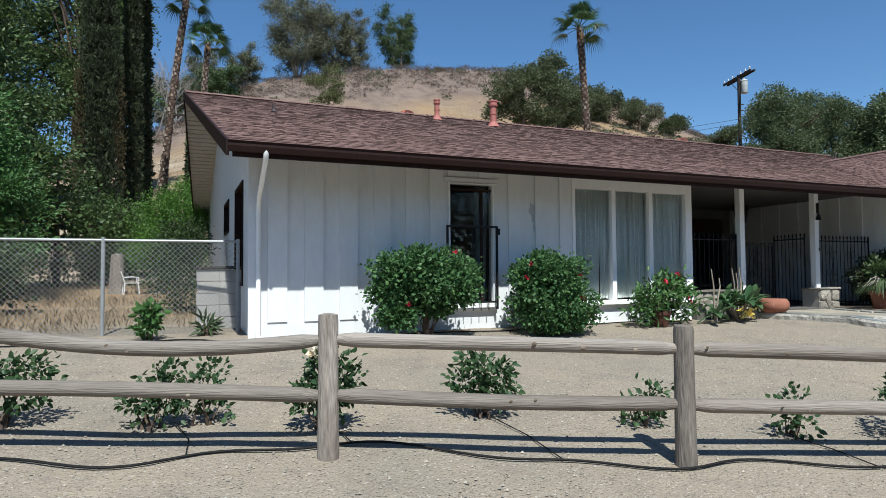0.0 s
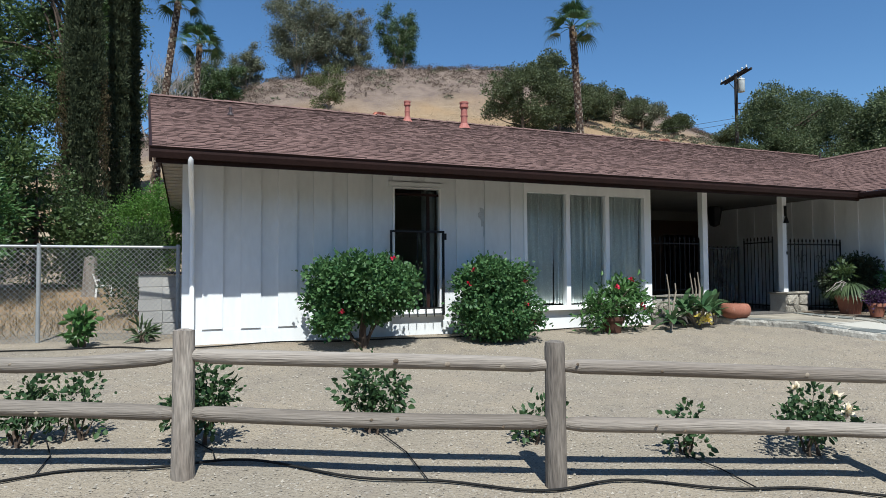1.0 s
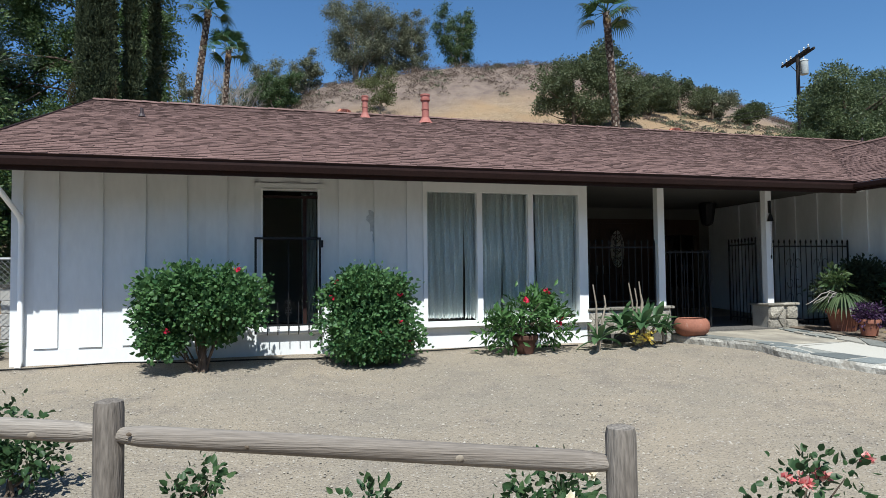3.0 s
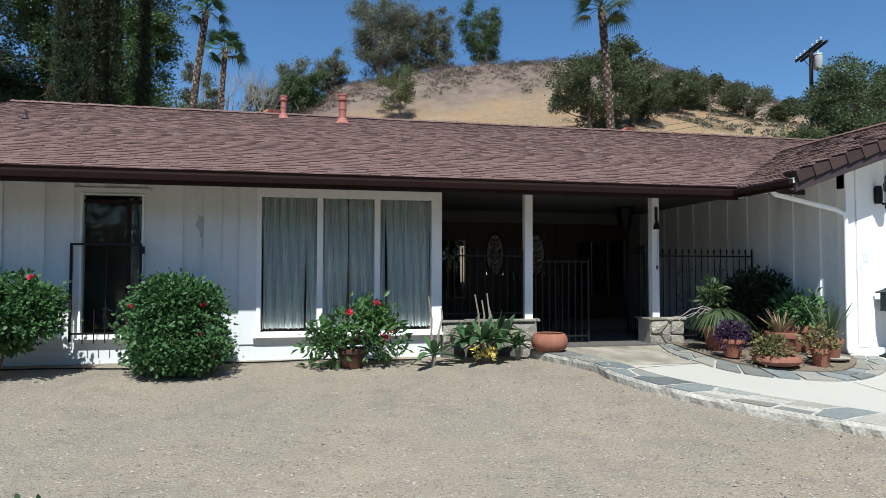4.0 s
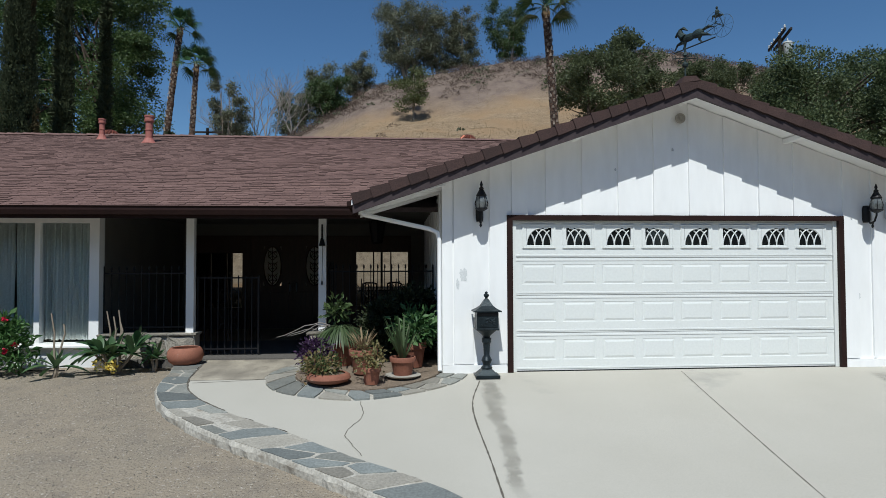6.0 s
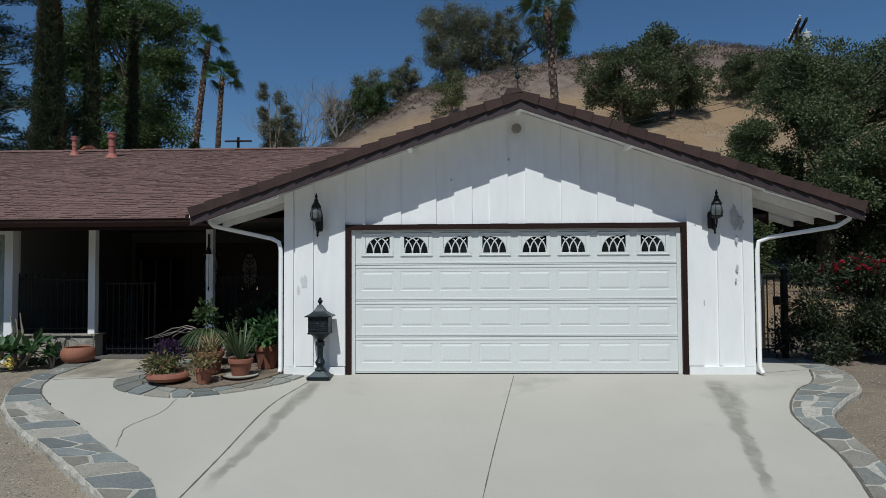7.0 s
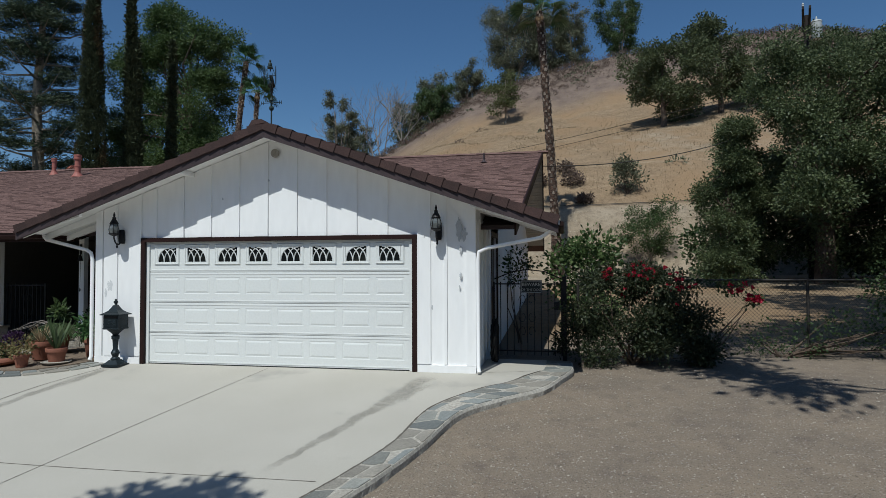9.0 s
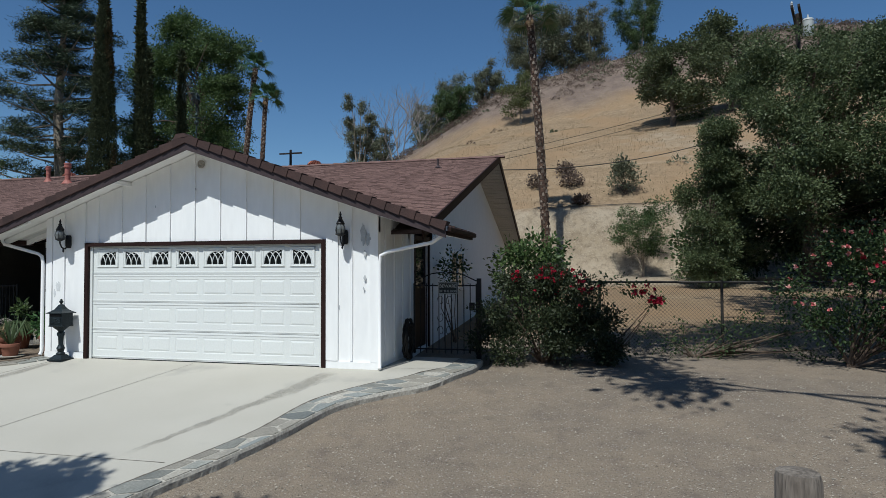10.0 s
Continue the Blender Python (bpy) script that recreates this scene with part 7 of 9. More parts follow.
for k, (x0, x1) in enumerate(((-9.05, -8.455), (-8.44, -7.845), (-7.815, -7.275), (-7.26, -6.60))):
    curtain(x0, x1, WY + 0.13, 0.32, 2.24, LACE, 100 + k, 13)
curtain(-10.86, -10.66, WY + 0.2, 0.3, 2.2, FABRIC, 105, 4, "grey curtain drawn aside in the tall window")
lay("pendant_lamp", Geo().ball((-7.1, 3.0, 2.0), 0.03), PLASTIC, "small pale pendant in the front room", "lamp")

# ---- things on the roof ----


def vent_pipe(x, y, h, r):
    z = roof_z(y)
    ob = thing("vent_pipe", "faded red metal vent pipe with a cap on the roof", "vent pipe", "roof vents", at=(x, y, z))
    part("flashing", Geo().lathe((0, 0, -0.04), [(r * 2.2, -0.02), (r * 1.5, 0.06), (r * 1.15, 0.12)], 14), VENTPIPE, ob)
    part("pipe", Geo().lathe((0, 0, 0), [(r, 0), (r, h * 0.4), (r * 1.12, h * 0.41), (r * 1.12, h * 0.46), (r, h * 0.47), (r, h * 0.75)], 14), VENTPIPE, ob, smooth=True)
    part("cap", Geo().lathe((0, 0, h * 0.75), [(r * 1.35, 0), (r * 1.4, h * 0.06), (r * 1.25, h * 0.07), (r * 1.25, h * 0.16), (r * 1.4, h * 0.17), (r * 1.38, h * 0.23), (r * 0.3, h * 0.26)], 14), VENTPIPE, ob, smooth=True)


vent_pipe(-9.13, 7.66, 0.50, 0.065)
vent_pipe(-7.76, 7.12, 0.66, 0.085)
TURB = mat("turbine_metal", (0.30, 0.10, 0.06), (0.18, 0.06, 0.04), scale=6, fine=40, rough=0.35, bump=0.05, metal=0.6)
for x in (-9.5, 0.42):
    y = 8.95
    ob = thing("roof_turbine", "red ribbed turbine ventilator just behind the ridge", "ventilator", "turbine ventilators", at=(x, y, roof_z(y)))
    part("neck", Geo().lathe((0, 0, -0.05), [(0.16, 0), (0.15, 0.3)], 16), TURB, ob)
    for k in range(18):
        a = k * 2 * math.pi / 18
        pts = [(r_ * math.cos(a + 0.25 * i), r_ * math.sin(a + 0.25 * i), 0.22 + z_) for i, (r_, z_) in enumerate(((0.16, 0.0), (0.22, 0.06), (0.22, 0.16), (0.14, 0.24), (0.03, 0.27)))]
        part("vane", Geo().tube(pts, 0.03, 5), TURB, ob)
lay("flue_stub", Geo().lathe((-13.61, 5.23, roof_z(5.23) - 0.02), [(0.07, 0), (0.035, 0.06), (0.028, 0.16), (0.02, 0.165)], 10), BARGE, "short brown flue stub on the roof", "flue")
lay("flue_stub", Geo().lathe((5.2, 6.9, roof_z(6.9) - 0.02), [(0.10, 0), (0.04, 0.05), (0.03, 0.08), (0.03, 0.25), (0.02, 0.25)], 10), BARGE, "short brown flue stub on the roof", "flue")
# weathervane: a trotting horse before a light cart
ob = thing("weathervane", "dark verdigris weathervane with a trotting horse and cart", "weathervane", at=(2.49, -0.2, GA_Z + 0.04))
ob.scale = (0.82, 0.82, 0.85)
part("mast", Geo().tube([(0, 0, -0.12), (0, 0, 0.80)], 0.016, 8), VANE, ob)
part("ball", Geo().ball((0, 0, 0.36), 0.052), VANE, ob)
part("compass_arm", Geo().tube([(-0.17, 0, 0.47), (0.17, 0, 0.47)], 0.008, 5), VANE, ob)
part("compass_arm", Geo().tube([(0, -0.17, 0.47), (0, 0.17, 0.47)], 0.008, 5), VANE, ob)
part("collar", Geo().lathe((0, 0, 0.5), [(0.02, 0), (0.04, 0.02), (0.03, 0.05), (0.016, 0.07)], 10), VANE, ob)
for dx, dy in ((-0.2, 0), (0.2, 0), (0, -0.2), (0, 0.2)):
    g = Geo().tube([(dx - 0.022, dy, 0.435), (dx - 0.022, dy, 0.505)], 0.007, 5).tube([(dx + 0.022, dy, 0.435), (dx + 0.022, dy, 0.505)], 0.007, 5)
    g.tube([(dx - 0.022, dy, 0.505), (dx + 0.022, dy, 0.435)] if dx == 0 else [(dx - 0.022, dy, 0.47), (dx + 0.022, dy, 0.47)], 0.007, 5)
    part("compass_letter", g, VANE, ob)
# the trotting horse, foremost on its rod
tv = Matrix.Rotation(radians(-66), 4, "Z")
g = Geo()
g.ball((0.08, 0, 0.80), (0.16, 0.035, 0.068), 12, 8)
g.ball((0.27, 0, 0.81), (0.13, 0.04, 0.075), 12, 8)
g.tube([(-0.02, 0, 0.82), (-0.09, 0, 0.90), (-0.10, 0, 0.97)], [0.075, 0.055, 0.038], 8)
g.tube([(-0.08, 0, 0.97), (-0.15, 0, 0.93), (-0.20, 0, 0.89)], [0.042, 0.03, 0.018], 8)
g.tube([(-0.09, 0, 1.0), (-0.02, 0, 0.99), (0.06, 0, 0.93)], [0.012, 0.03, 0.008], 6)
for a, b, c in (((-0.04, 0, 0.76), (-0.16, 0, 0.74), (-0.22, 0, 0.66)), ((0.0, 0, 0.75), (0.0, 0, 0.68), (-0.04, 0, 0.63)), ((0.33, 0, 0.77), (0.30, 0, 0.70), (0.36, 0, 0.64)), ((0.36, 0, 0.78), (0.48, 0, 0.73), (0.54, 0, 0.70))):
    g.tube([a, b, c], [0.036, 0.020, 0.011], 6)
g.tube([(0.38, 0, 0.84), (0.50, 0, 0.86), (0.60, 0, 0.82)], [0.022, 0.028, 0.006], 6)
h = part("horse", g, VANE, ob)
h.matrix_basis = tv
# the two-wheeled cart behind it, with its seat
g = Geo().tube([(-0.24, 0, 0.625), (0.62, 0, 0.64)], 0.011, 6)
for y in (-0.05, 0.05):
    g.tube([(0.0, y, 0.80), (0.4, y, 0.79), (0.70, y, 0.86)], 0.005, 5)
g.tube([(0.70, -0.11, 0.82), (0.70, 0.11, 0.82)], 0.007, 5)
g.box(0.60, 0.74, -0.05, 0.05, 0.965, 0.98)
for y in (-0.05, 0.05):
    g.tube([(0.70, y * 2, 0.82), (0.67, y, 0.965)], 0.005, 5)
g.ball((0.66, 0, 1.03), (0.032, 0.04, 0.055), 8, 6)
g.ball((0.655, 0, 1.105), (0.02, 0.02, 0.025), 8, 6)
g.tube([(0.65, 0, 1.0), (0.58, 0, 0.99), (0.56, 0, 0.93)], [0.018, 0.014, 0.008], 6)
c = part("cart", g, VANE, ob)
c.matrix_basis = tv
for y in (-0.11, 0.11):
    g = Geo().tube([(0.70 + 0.18 * math.cos(a), y, 0.82 + 0.18 * math.sin(a)) for a in [k * 0.2618 for k in range(25)]], 0.0035, 4, False)
    for k in range(5):
        a = k * 0.628
        g.tube([(0.70 - 0.18 * math.cos(a), y, 0.82 - 0.18 * math.sin(a)), (0.70 + 0.18 * math.cos(a), y, 0.82 + 0.18 * math.sin(a))], 0.002, 3)
    part("wheel", g, VANE, c)

# ---- fences, gate and hedge beside the garage ----


def chain_link(name, label, x0, y0, x1, y1, h, posts, mesh_mat, post_mat, seed, cell=0.075):
    ob = thing(name, label, "fence", at=(x0, y0, gz(x0, y0)))
    o = Vector((x0, y0, gz(x0, y0)))
    d = Vector((x1 - x0, y1 - y0, 0))
    L = d.length
    d.normalize()

    def at(s, z):
        p = o + d * s
        return Vector((p.x, p.y, gz(p.x, p.y) + z)) - o

    for s in posts:
        part("post", Geo().tube([at(s, -0.1), at(s, h + 0.03)], 0.028, 10), post_mat, ob, smooth=True)
    part("top_rail", Geo().tube([at(L * k / 12, h - 0.01) for k in range(13)], 0.02, 8), post_mat, ob, smooth=True)
    g = Geo()
    n = int((L + h) / cell) + 1
    for k in range(n):
        for s in (1, -1):
            a = k * cell if s < 0 else k * cell - h
            pts = []
            for t in (0, 1):
                x = a + (h if s > 0 else -h) * t
                pts.append([x, h * t])
            (xa, za), (xb, zb) = pts
            for p, q in ((pts[0], pts[1]), (pts[1], pts[0])):
                if p[0] < 0:
                    f = (0 - p[0]) / (q[0] - p[0] + 1e-9)
                    p[0], p[1] = 0, p[1] + (q[1] - p[1]) * f
                if p[0] > L:
                    f = (p[0] - L) / (p[0] - q[0] + 1e-9)
                    p[0], p[1] = L, p[1] + (q[1] - p[1]) * f
            if abs(pts[0][0] - pts[1][0]) > 0.02 and 0 <= pts[0][0] <= L and 0 <= pts[1][0] <= L:
                mid = ((pts[0][0] + pts[1][0]) / 2, (pts[0][1] + pts[1][1]) / 2)
                g.tube([at(*pts[0]), at(*mid), at(*pts[1])], 0.0028, 3, False)
    part("wire_mesh", g, mesh_mat, ob, kind="stuff")
    return ob


chain_link("chain_link_fence", "galvanised chain-link fence beside the house", -14.46, 2.6, -23.0, 3.4, 1.36, [0.03, 1.84, 4.4, 7.0], GALV, GALV, 1)
chain_link("chain_link_fence", "dark rusty chain-link fence overgrown with shrubs", 7.55, 3.2, 19.0, 3.4, 1.45, [0.05, 2.05, 4.4, 6.9, 9.3], DARKSTEEL, DARKSTEEL, 2)
ob = iron_run(6.02, 7.28, 1.85, 0.05, 1.5, step=0.13, name="garden_gate", label="black wrought-iron garden gate beside the garage", scroll=(0.62,), spears=False)
part("arch", Geo().tube([(0.0, 0, 1.42), (0.35, 0, 1.56), (0.63, 0, 1.6), (0.95, 0, 1.56), (1.26, 0, 1.42)], 0.012, 6), IRON, ob)
part("lock_box", Geo().box(1.12, 1.22, -0.03, 0.03, 0.85, 1.0, 0.004), IRON, ob)
lay("gate_post", Geo().box(7.29, 7.37, 1.81, 1.89, -0.1, 1.52, 0.004), IRON, "square black steel gate post", "post")
SIGN = thing("warning_sign", "dark metal warning sign with pale raised lettering on the gate", "sign", at=(6.72, 1.80, 1.33))
part("plate", Geo().box(-0.2, 0.2, -0.006, 0.006, -0.12, 0.12, 0.003), CAST, SIGN)
part("border", wall_sheet(-0.19, 0.19, -0.11, 0.11, -0.012, -0.0065, [(-0.178, 0.178, -0.098, 0.098)]), GREYMETAL, SIGN)
for words, dz, size in (("BEWARE", 0.012, 0.088), ("OF THE DOG", -0.078, 0.062)):
    fc = bpy.data.curves.new("lettering", "FONT")
    fc.body, fc.size, fc.align_x, fc.extrude = words, size, "CENTER", 0.002
    ft = new("lettering_source", fc)
    dg = bpy.context.evaluated_depsgraph_get()
    me = bpy.data.meshes.new_from_object(ft.evaluated_get(dg))
    bpy.data.objects.remove(ft)
    me.materials.clear()
    me.materials.append(GREYMETAL)
    t = new("lettering", me)
    t.parent = SIGN
    t.matrix_basis = pose(0, -0.010, dz, 90, 0, 0)
ob = thing("coiled_hose", "black coiled hose leaning on the garage side wall", "hose", at=(6.06, 1.15, 0.0))
g = Geo()
pts = []
for k in range(120):
    a = k * 0.32
    pts.append((0.05 + 0.04 * math.sin(k * 0.9), (0.23 + 0.05 * math.sin(k * 0.61)) * math.cos(a), 0.39 + (0.33 + 0.05 * math.sin(k * 0.47)) * math.sin(a)))
part("coil", g.tube(pts, 0.022, 6), HOSE, ob, smooth=True)

bq = random.Random(9)
LIMBS_OF_BUSH = [((0.0, 0.1, 0.9), (1.1, 0.5, 0.75))]
for k in range(30):
    bx = bq.uniform(-1.15, 1.45)
    bz = bq.uniform(0.2, 1.75 - 0.28 * abs(bx + 0.1))
    LIMBS_OF_BUSH.append(((bx, bq.uniform(-0.55, 0.35), bz), (bq.uniform(0.22, 0.42), bq.uniform(0.2, 0.35), bq.uniform(0.14, 0.26))))
shrub("bougainvillea", "sprawling dark green bougainvillea with crimson bracts over the fence", 8.55, 2.0, [(c, tuple(0.8 * q for q in rad)) for c, rad in LIMBS_OF_BUSH], 30, 24, 0.085, 0.054, L_BOUG, 141, CRIMSON, 110, 18, ratio=0.6, fsize=0.042, flower_zone=lambda c: c[2] > 1.05 and c[1] < 0.15 and c[0] > -0.5)
shrub("bougainvillea", "trailing spray of crimson bougainvillea along the fence top", 9.7, 1.9, [((0.05, 0, 1.55), (0.42, 0.2, 0.13)), ((0.5, 0, 1.42), (0.28, 0.14, 0.10)), ((0.82, 0, 1.22), (0.14, 0.10, 0.10))], 12, 9, 0.05, 0.055, L_OAK, 142, CRIMSON, 30, 7, fsize=0.06, flower_zone=lambda c: c[0] > 0.45)
shrub("climbing_rose", "tall rambling rose with pink and red blooms on the fence", 13.9, 2.5, [((-0.2, 0, 1.3), (1.0, 0.6, 0.7)), ((0.5, 0, 2.1), (0.9, 0.5, 0.5)), ((1.6, 0, 1.5), (1.2, 0.6, 0.9)), ((0.6, 0, 0.7), (1.3, 0.5, 0.35)), ((3.2, 0, 1.5), (1.2, 0.6, 1.0)), ((2.2, 0, 2.3), (1.0, 0.5, 0.5))], 130, 20, 0.12, 0.058, L_OAK, 143, PINK, 170, 24, ratio=0.6, fsize=0.048, flower_zone=lambda c: c[2] > 1.0 and c[1] < 0.2)
shrub("climbing_rose", "rambling rose with deep crimson blooms on the fence", 14.6, 2.3, [((0, 0, 1.9), (0.7, 0.35, 0.35)), ((0.4, 0, 1.2), (0.6, 0.3, 0.5))], 40, 14, 0.1, 0.062, L_LAUREL, 148, CRIMSON, 40, 6, fsize=0.055, flower_zone=lambda c: c[2] > 1.3)
shrub("fence_shrub", "thin dark shrubs growing through the fence", 11.4, 3.0, [((0, 0, 0.35), (0.9, 0.4, 0.3)), ((1.0, 0, 0.45), (0.8, 0.4, 0.45)), ((2.2, 0, 0.4), (0.9, 0.5, 0.4))], 44, 16, 0.10, 0.05, L_OAK, 144, stems=22)
shrub("yard_shrub", "leafy green shrub behind the garden gate", 7.75, 6.3, [((0, 0, 1.4), (0.85, 0.7, 0.7)), ((0.3, 0, 1.9), (0.75, 0.6, 0.4)), ((0.2, 0, 0.7), (0.8, 0.7, 0.6))], 80, 15, 0.12, 0.11, L_SHADE, 145, stems=8)
shrub("potted_climber", "dark climber hanging by the side window", 6.35, 3.9, [((0, 0, 1.7), (0.3, 0.35, 0.45))], 30, 12, 0.08, 0.07, L_OAK, 146, stems=4)

# ---- left yard ----
ob = thing("block_pillar", "stack of pale concrete blocks by the fence corner", "pillar", at=(-15.05, 3.1, gz(-15.05, 3.1)))
for k in range(5):
    for i in range(2):
        g = Geo().box(0.012 * (k % 2) + i * 0.33, 0.012 * (k % 2) + i * 0.33 + 0.325, 0, 0.4, k * 0.185, k * 0.185 + 0.178, 0.006)
        piece("block", g.mesh("block", BLOCK), ob)
part("cap_slab", Geo().box(-0.03, 0.69, -0.03, 0.43, 0.926, 0.975, 0.008), DARKSTEEL, ob)
ob = thing("garden_chair", "white moulded plastic garden chair on the dry grass", "chair", at=(-16.5, 11.9, gz(-16.5, 11.9)))
ob.rotation_euler.z = radians(100)
ob.scale = (0.75, 0.75, 0.75)
part("seat", Geo().box(-0.24, 0.24, -0.24, 0.22, 0.40, 0.43, 0.01), PLASTIC, ob)
part("backrest", Geo().hexa([(-0.24, 0.2, 0.42), (0.24, 0.2, 0.42), (0.24, 0.23, 0.42), (-0.24, 0.23, 0.42), (-0.2, 0.34, 0.86), (0.2, 0.34, 0.86), (0.2, 0.37, 0.86), (-0.2, 0.37, 0.86)]), PLASTIC, ob)
for x, y in ((-0.23, -0.22), (0.23, -0.22), (-0.23, 0.22), (0.23, 0.22)):
    part("leg", Geo().tube([(x, y, 0.41), (x * 1.12, y * 1.15, 0.0)], [0.025, 0.02], 6), PLASTIC, ob)
for x in (-0.26, 0.26):
    part("armrest", Geo().tube([(x, 0.26, 0.62), (x, 0.0, 0.64), (x, -0.22, 0.62), (x, -0.24, 0.42)], 0.022, 6), PLASTIC, ob)
ob = thing("garden_table", "weathered round garden table beside the white chair", "table", at=(-15.75, 11.9, gz(-15.75, 11.9)))
part("tabletop", Geo().lathe((0, 0, 0.62), [(0.6, 0), (0.62, 0.02), (0.6, 0.06), (0.01, 0.065)], 24), GREYWOOD, ob)
part("pedestal", Geo().lathe((0, 0, 0), [(0.3, 0), (0.28, 0.06), (0.1, 0.12), (0.09, 0.62)], 12), GREYWOOD, ob)
lay("tree_stump", Geo().lathe((-16.88, 12.4, gz(-16.88, 12.4) - 0.1), [(0.26, 0), (0.21, 0.25), (0.17, 1.05), (0.15, 1.18), (0.03, 1.22)], 12, 0.06, rf), GREYWOOD, "tall pale cut tree stump in the dry grass", "stump")
shrub("round_juniper", "rounded bright green juniper by the end wall", -15.35, 14.4, [((0, 0, 1.9), (1.35, 1.1, 0.95)), ((0.1, 0, 2.6), (0.85, 0.8, 0.75)), ((-0.1, 0, 1.2), (1.25, 1.0, 0.6))], 260, 34, 0.10, 0.06, L_BRIGHT, 151, stems=6, ratio=0.6, round_=False)
P, D = [], []
rg = np.random.default_rng(9)
n = 9000
gxs, gys = rg.uniform(-24, -14.9, n), rg.uniform(3.2, 15, n)
P = np.array([(x, y, gz(x, y) - 0.01) for x, y in zip(gxs, gys) if noise.noise((x * 0.5, y * 0.5, 2)) > -0.15])
D = np.stack([rg.normal(0, 0.35, len(P)), rg.normal(0, 0.35, len(P)), np.ones(len(P))], 1)
tagged(new("dry_grass", leaf_mesh("dry_grass", P, D, rg.uniform(0.07, 0.2, len(P)), L_STRAW, 0.09, 0.2)), "dry straw-coloured grass in the side yard", "grass", kind="stuff")

shrub("yard_shrub", "dark green shrub below the juniper", -15.3, 6.0, [((0, 0, 1.0), (0.55, 0.55, 0.55)), ((0.05, 0, 0.5), (0.52, 0.55, 0.42)), ((0.1, 0.2, 1.45), (0.42, 0.45, 0.35))], 120, 20, 0.09, 0.05, L_OAK, 153, stems=6)

# ---- trees ----


def tree(name, label, x, y, h, blobs, clumps, per, spread, size, material, seed, trunk=0.2, fill=1.0, lean=(0, 0), bark=None, ratio=0.45, nl=12, category="tree", group="", z=None, squash=0.8, fork=0.35, extra=None):
    """Trunk and limbs under a crown of clumped leaves; blobs relative to the foot."""
    z0 = gz(x, y) if z is None else z
    r = random.Random(seed)
    ob = thing(name, label, category, group, at=(x, y, z0))
    P, D, C = crown_points(blobs, clumps, int(per * 2.0), spread * 0.85, seed, inner=0.5, squash=squash, even=True)
    rs = np.random.default_rng(seed + 1)
    LS = size * 0.82 * (0.6 + 0.8 * rs.random(len(P)))
    if fill:
        FP = []
        for c, rad in blobs:
            w = rs.normal(size=(int(340 * fill), 3))
            w /= np.linalg.norm(w, axis=1, keepdims=True)
            FP.append(np.array(c) + w * np.array(rad) * 0.74 * rs.random((len(w), 1)) ** 0.45)
        FP = np.concatenate(FP)
        P, D = np.concatenate([P, FP]), np.concatenate([D, rs.normal(size=FP.shape)])
        LS = np.concatenate([LS, np.full(len(FP), 0.16 * float(np.mean([b[1][0] for b in blobs])))])
    put_mesh("crown", leaf_mesh("crown", P, D, LS, material, ratio + 0.15, seed=seed), ob, kind="stuff")
    g = Geo()
    fk = Vector((lean[0] * fork, lean[1] * fork, h * fork))
    mid = fk * 0.5 + Vector((r.uniform(-0.1, 0.1), r.uniform(-0.1, 0.1), 0)) * trunk * 4
    topc = Vector((lean[0], lean[1], h * 0.86))
    g.tube([(0, 0, -0.3), mid, fk, fk.lerp(topc, 0.5) + Vector((r.uniform(-0.3, 0.3), r.uniform(-0.3, 0.3), 0)) * trunk, topc], [trunk * 1.2, trunk * 0.95, trunk * 0.8, trunk * 0.5, trunk * 0.12], 9)
    part("trunk", g, bark or BARK, ob, smooth=True)
    g = Geo()
    for k in range(nl):
        t = C[r.randrange(len(C))]
        b = fk.lerp(topc, r.uniform(0, 0.55))
        limbs(g, b, [t], trunk * 0.33, r, sides=5)
    part("branchwork", g, bark or BARK, ob, smooth=True, kind="stuff")
    return ob


def lumps(blobs, n, size, seed):
    """Breaks smooth crown masses into many uneven smaller ones over their surface."""
    q = random.Random(seed)
    out = []
    for c, rad in blobs:
        out.append((c, (rad[0] * 0.95, rad[1] * 0.95, rad[2] * 0.95)))
        for k in range(n):
            v = Vector((q.gauss(0, 1), q.gauss(0, 1), q.gauss(0, 1))).normalized()
            f_ = q.uniform(0.6, 1.1)
            s_ = size * q.uniform(0.55, 1.25)
            out.append(((c[0] + v.x * rad[0] * f_, c[1] + v.y * rad[1] * f_, c[2] + v.z * rad[2] * f_), (s_ * 1.15, s_ * 1.15, s_ * 0.8)))
    return out


def ragged(h, w, n, seed, low=0.25, size=0.27):
    """Uneven groups of foliage within a crown's height and width."""
    q = random.Random(seed)
    out = []
    for k in range(n):
        t = (k + q.random()) / n
        z = h * (low + (0.93 - low) * t)
        reach = w * 0.5 * (0.55 + 0.9 * math.sin(math.pi * min(0.92, t * 0.8 + 0.15))) * q.uniform(0.25, 0.8)
        a = q.uniform(0, 6.283)
        s_ = w * size * q.uniform(0.6, 1.15)
        out.append(((reach * math.cos(a), reach * math.sin(a), z), (s_, s_, s_ * q.uniform(0.55, 0.9))))
    return out


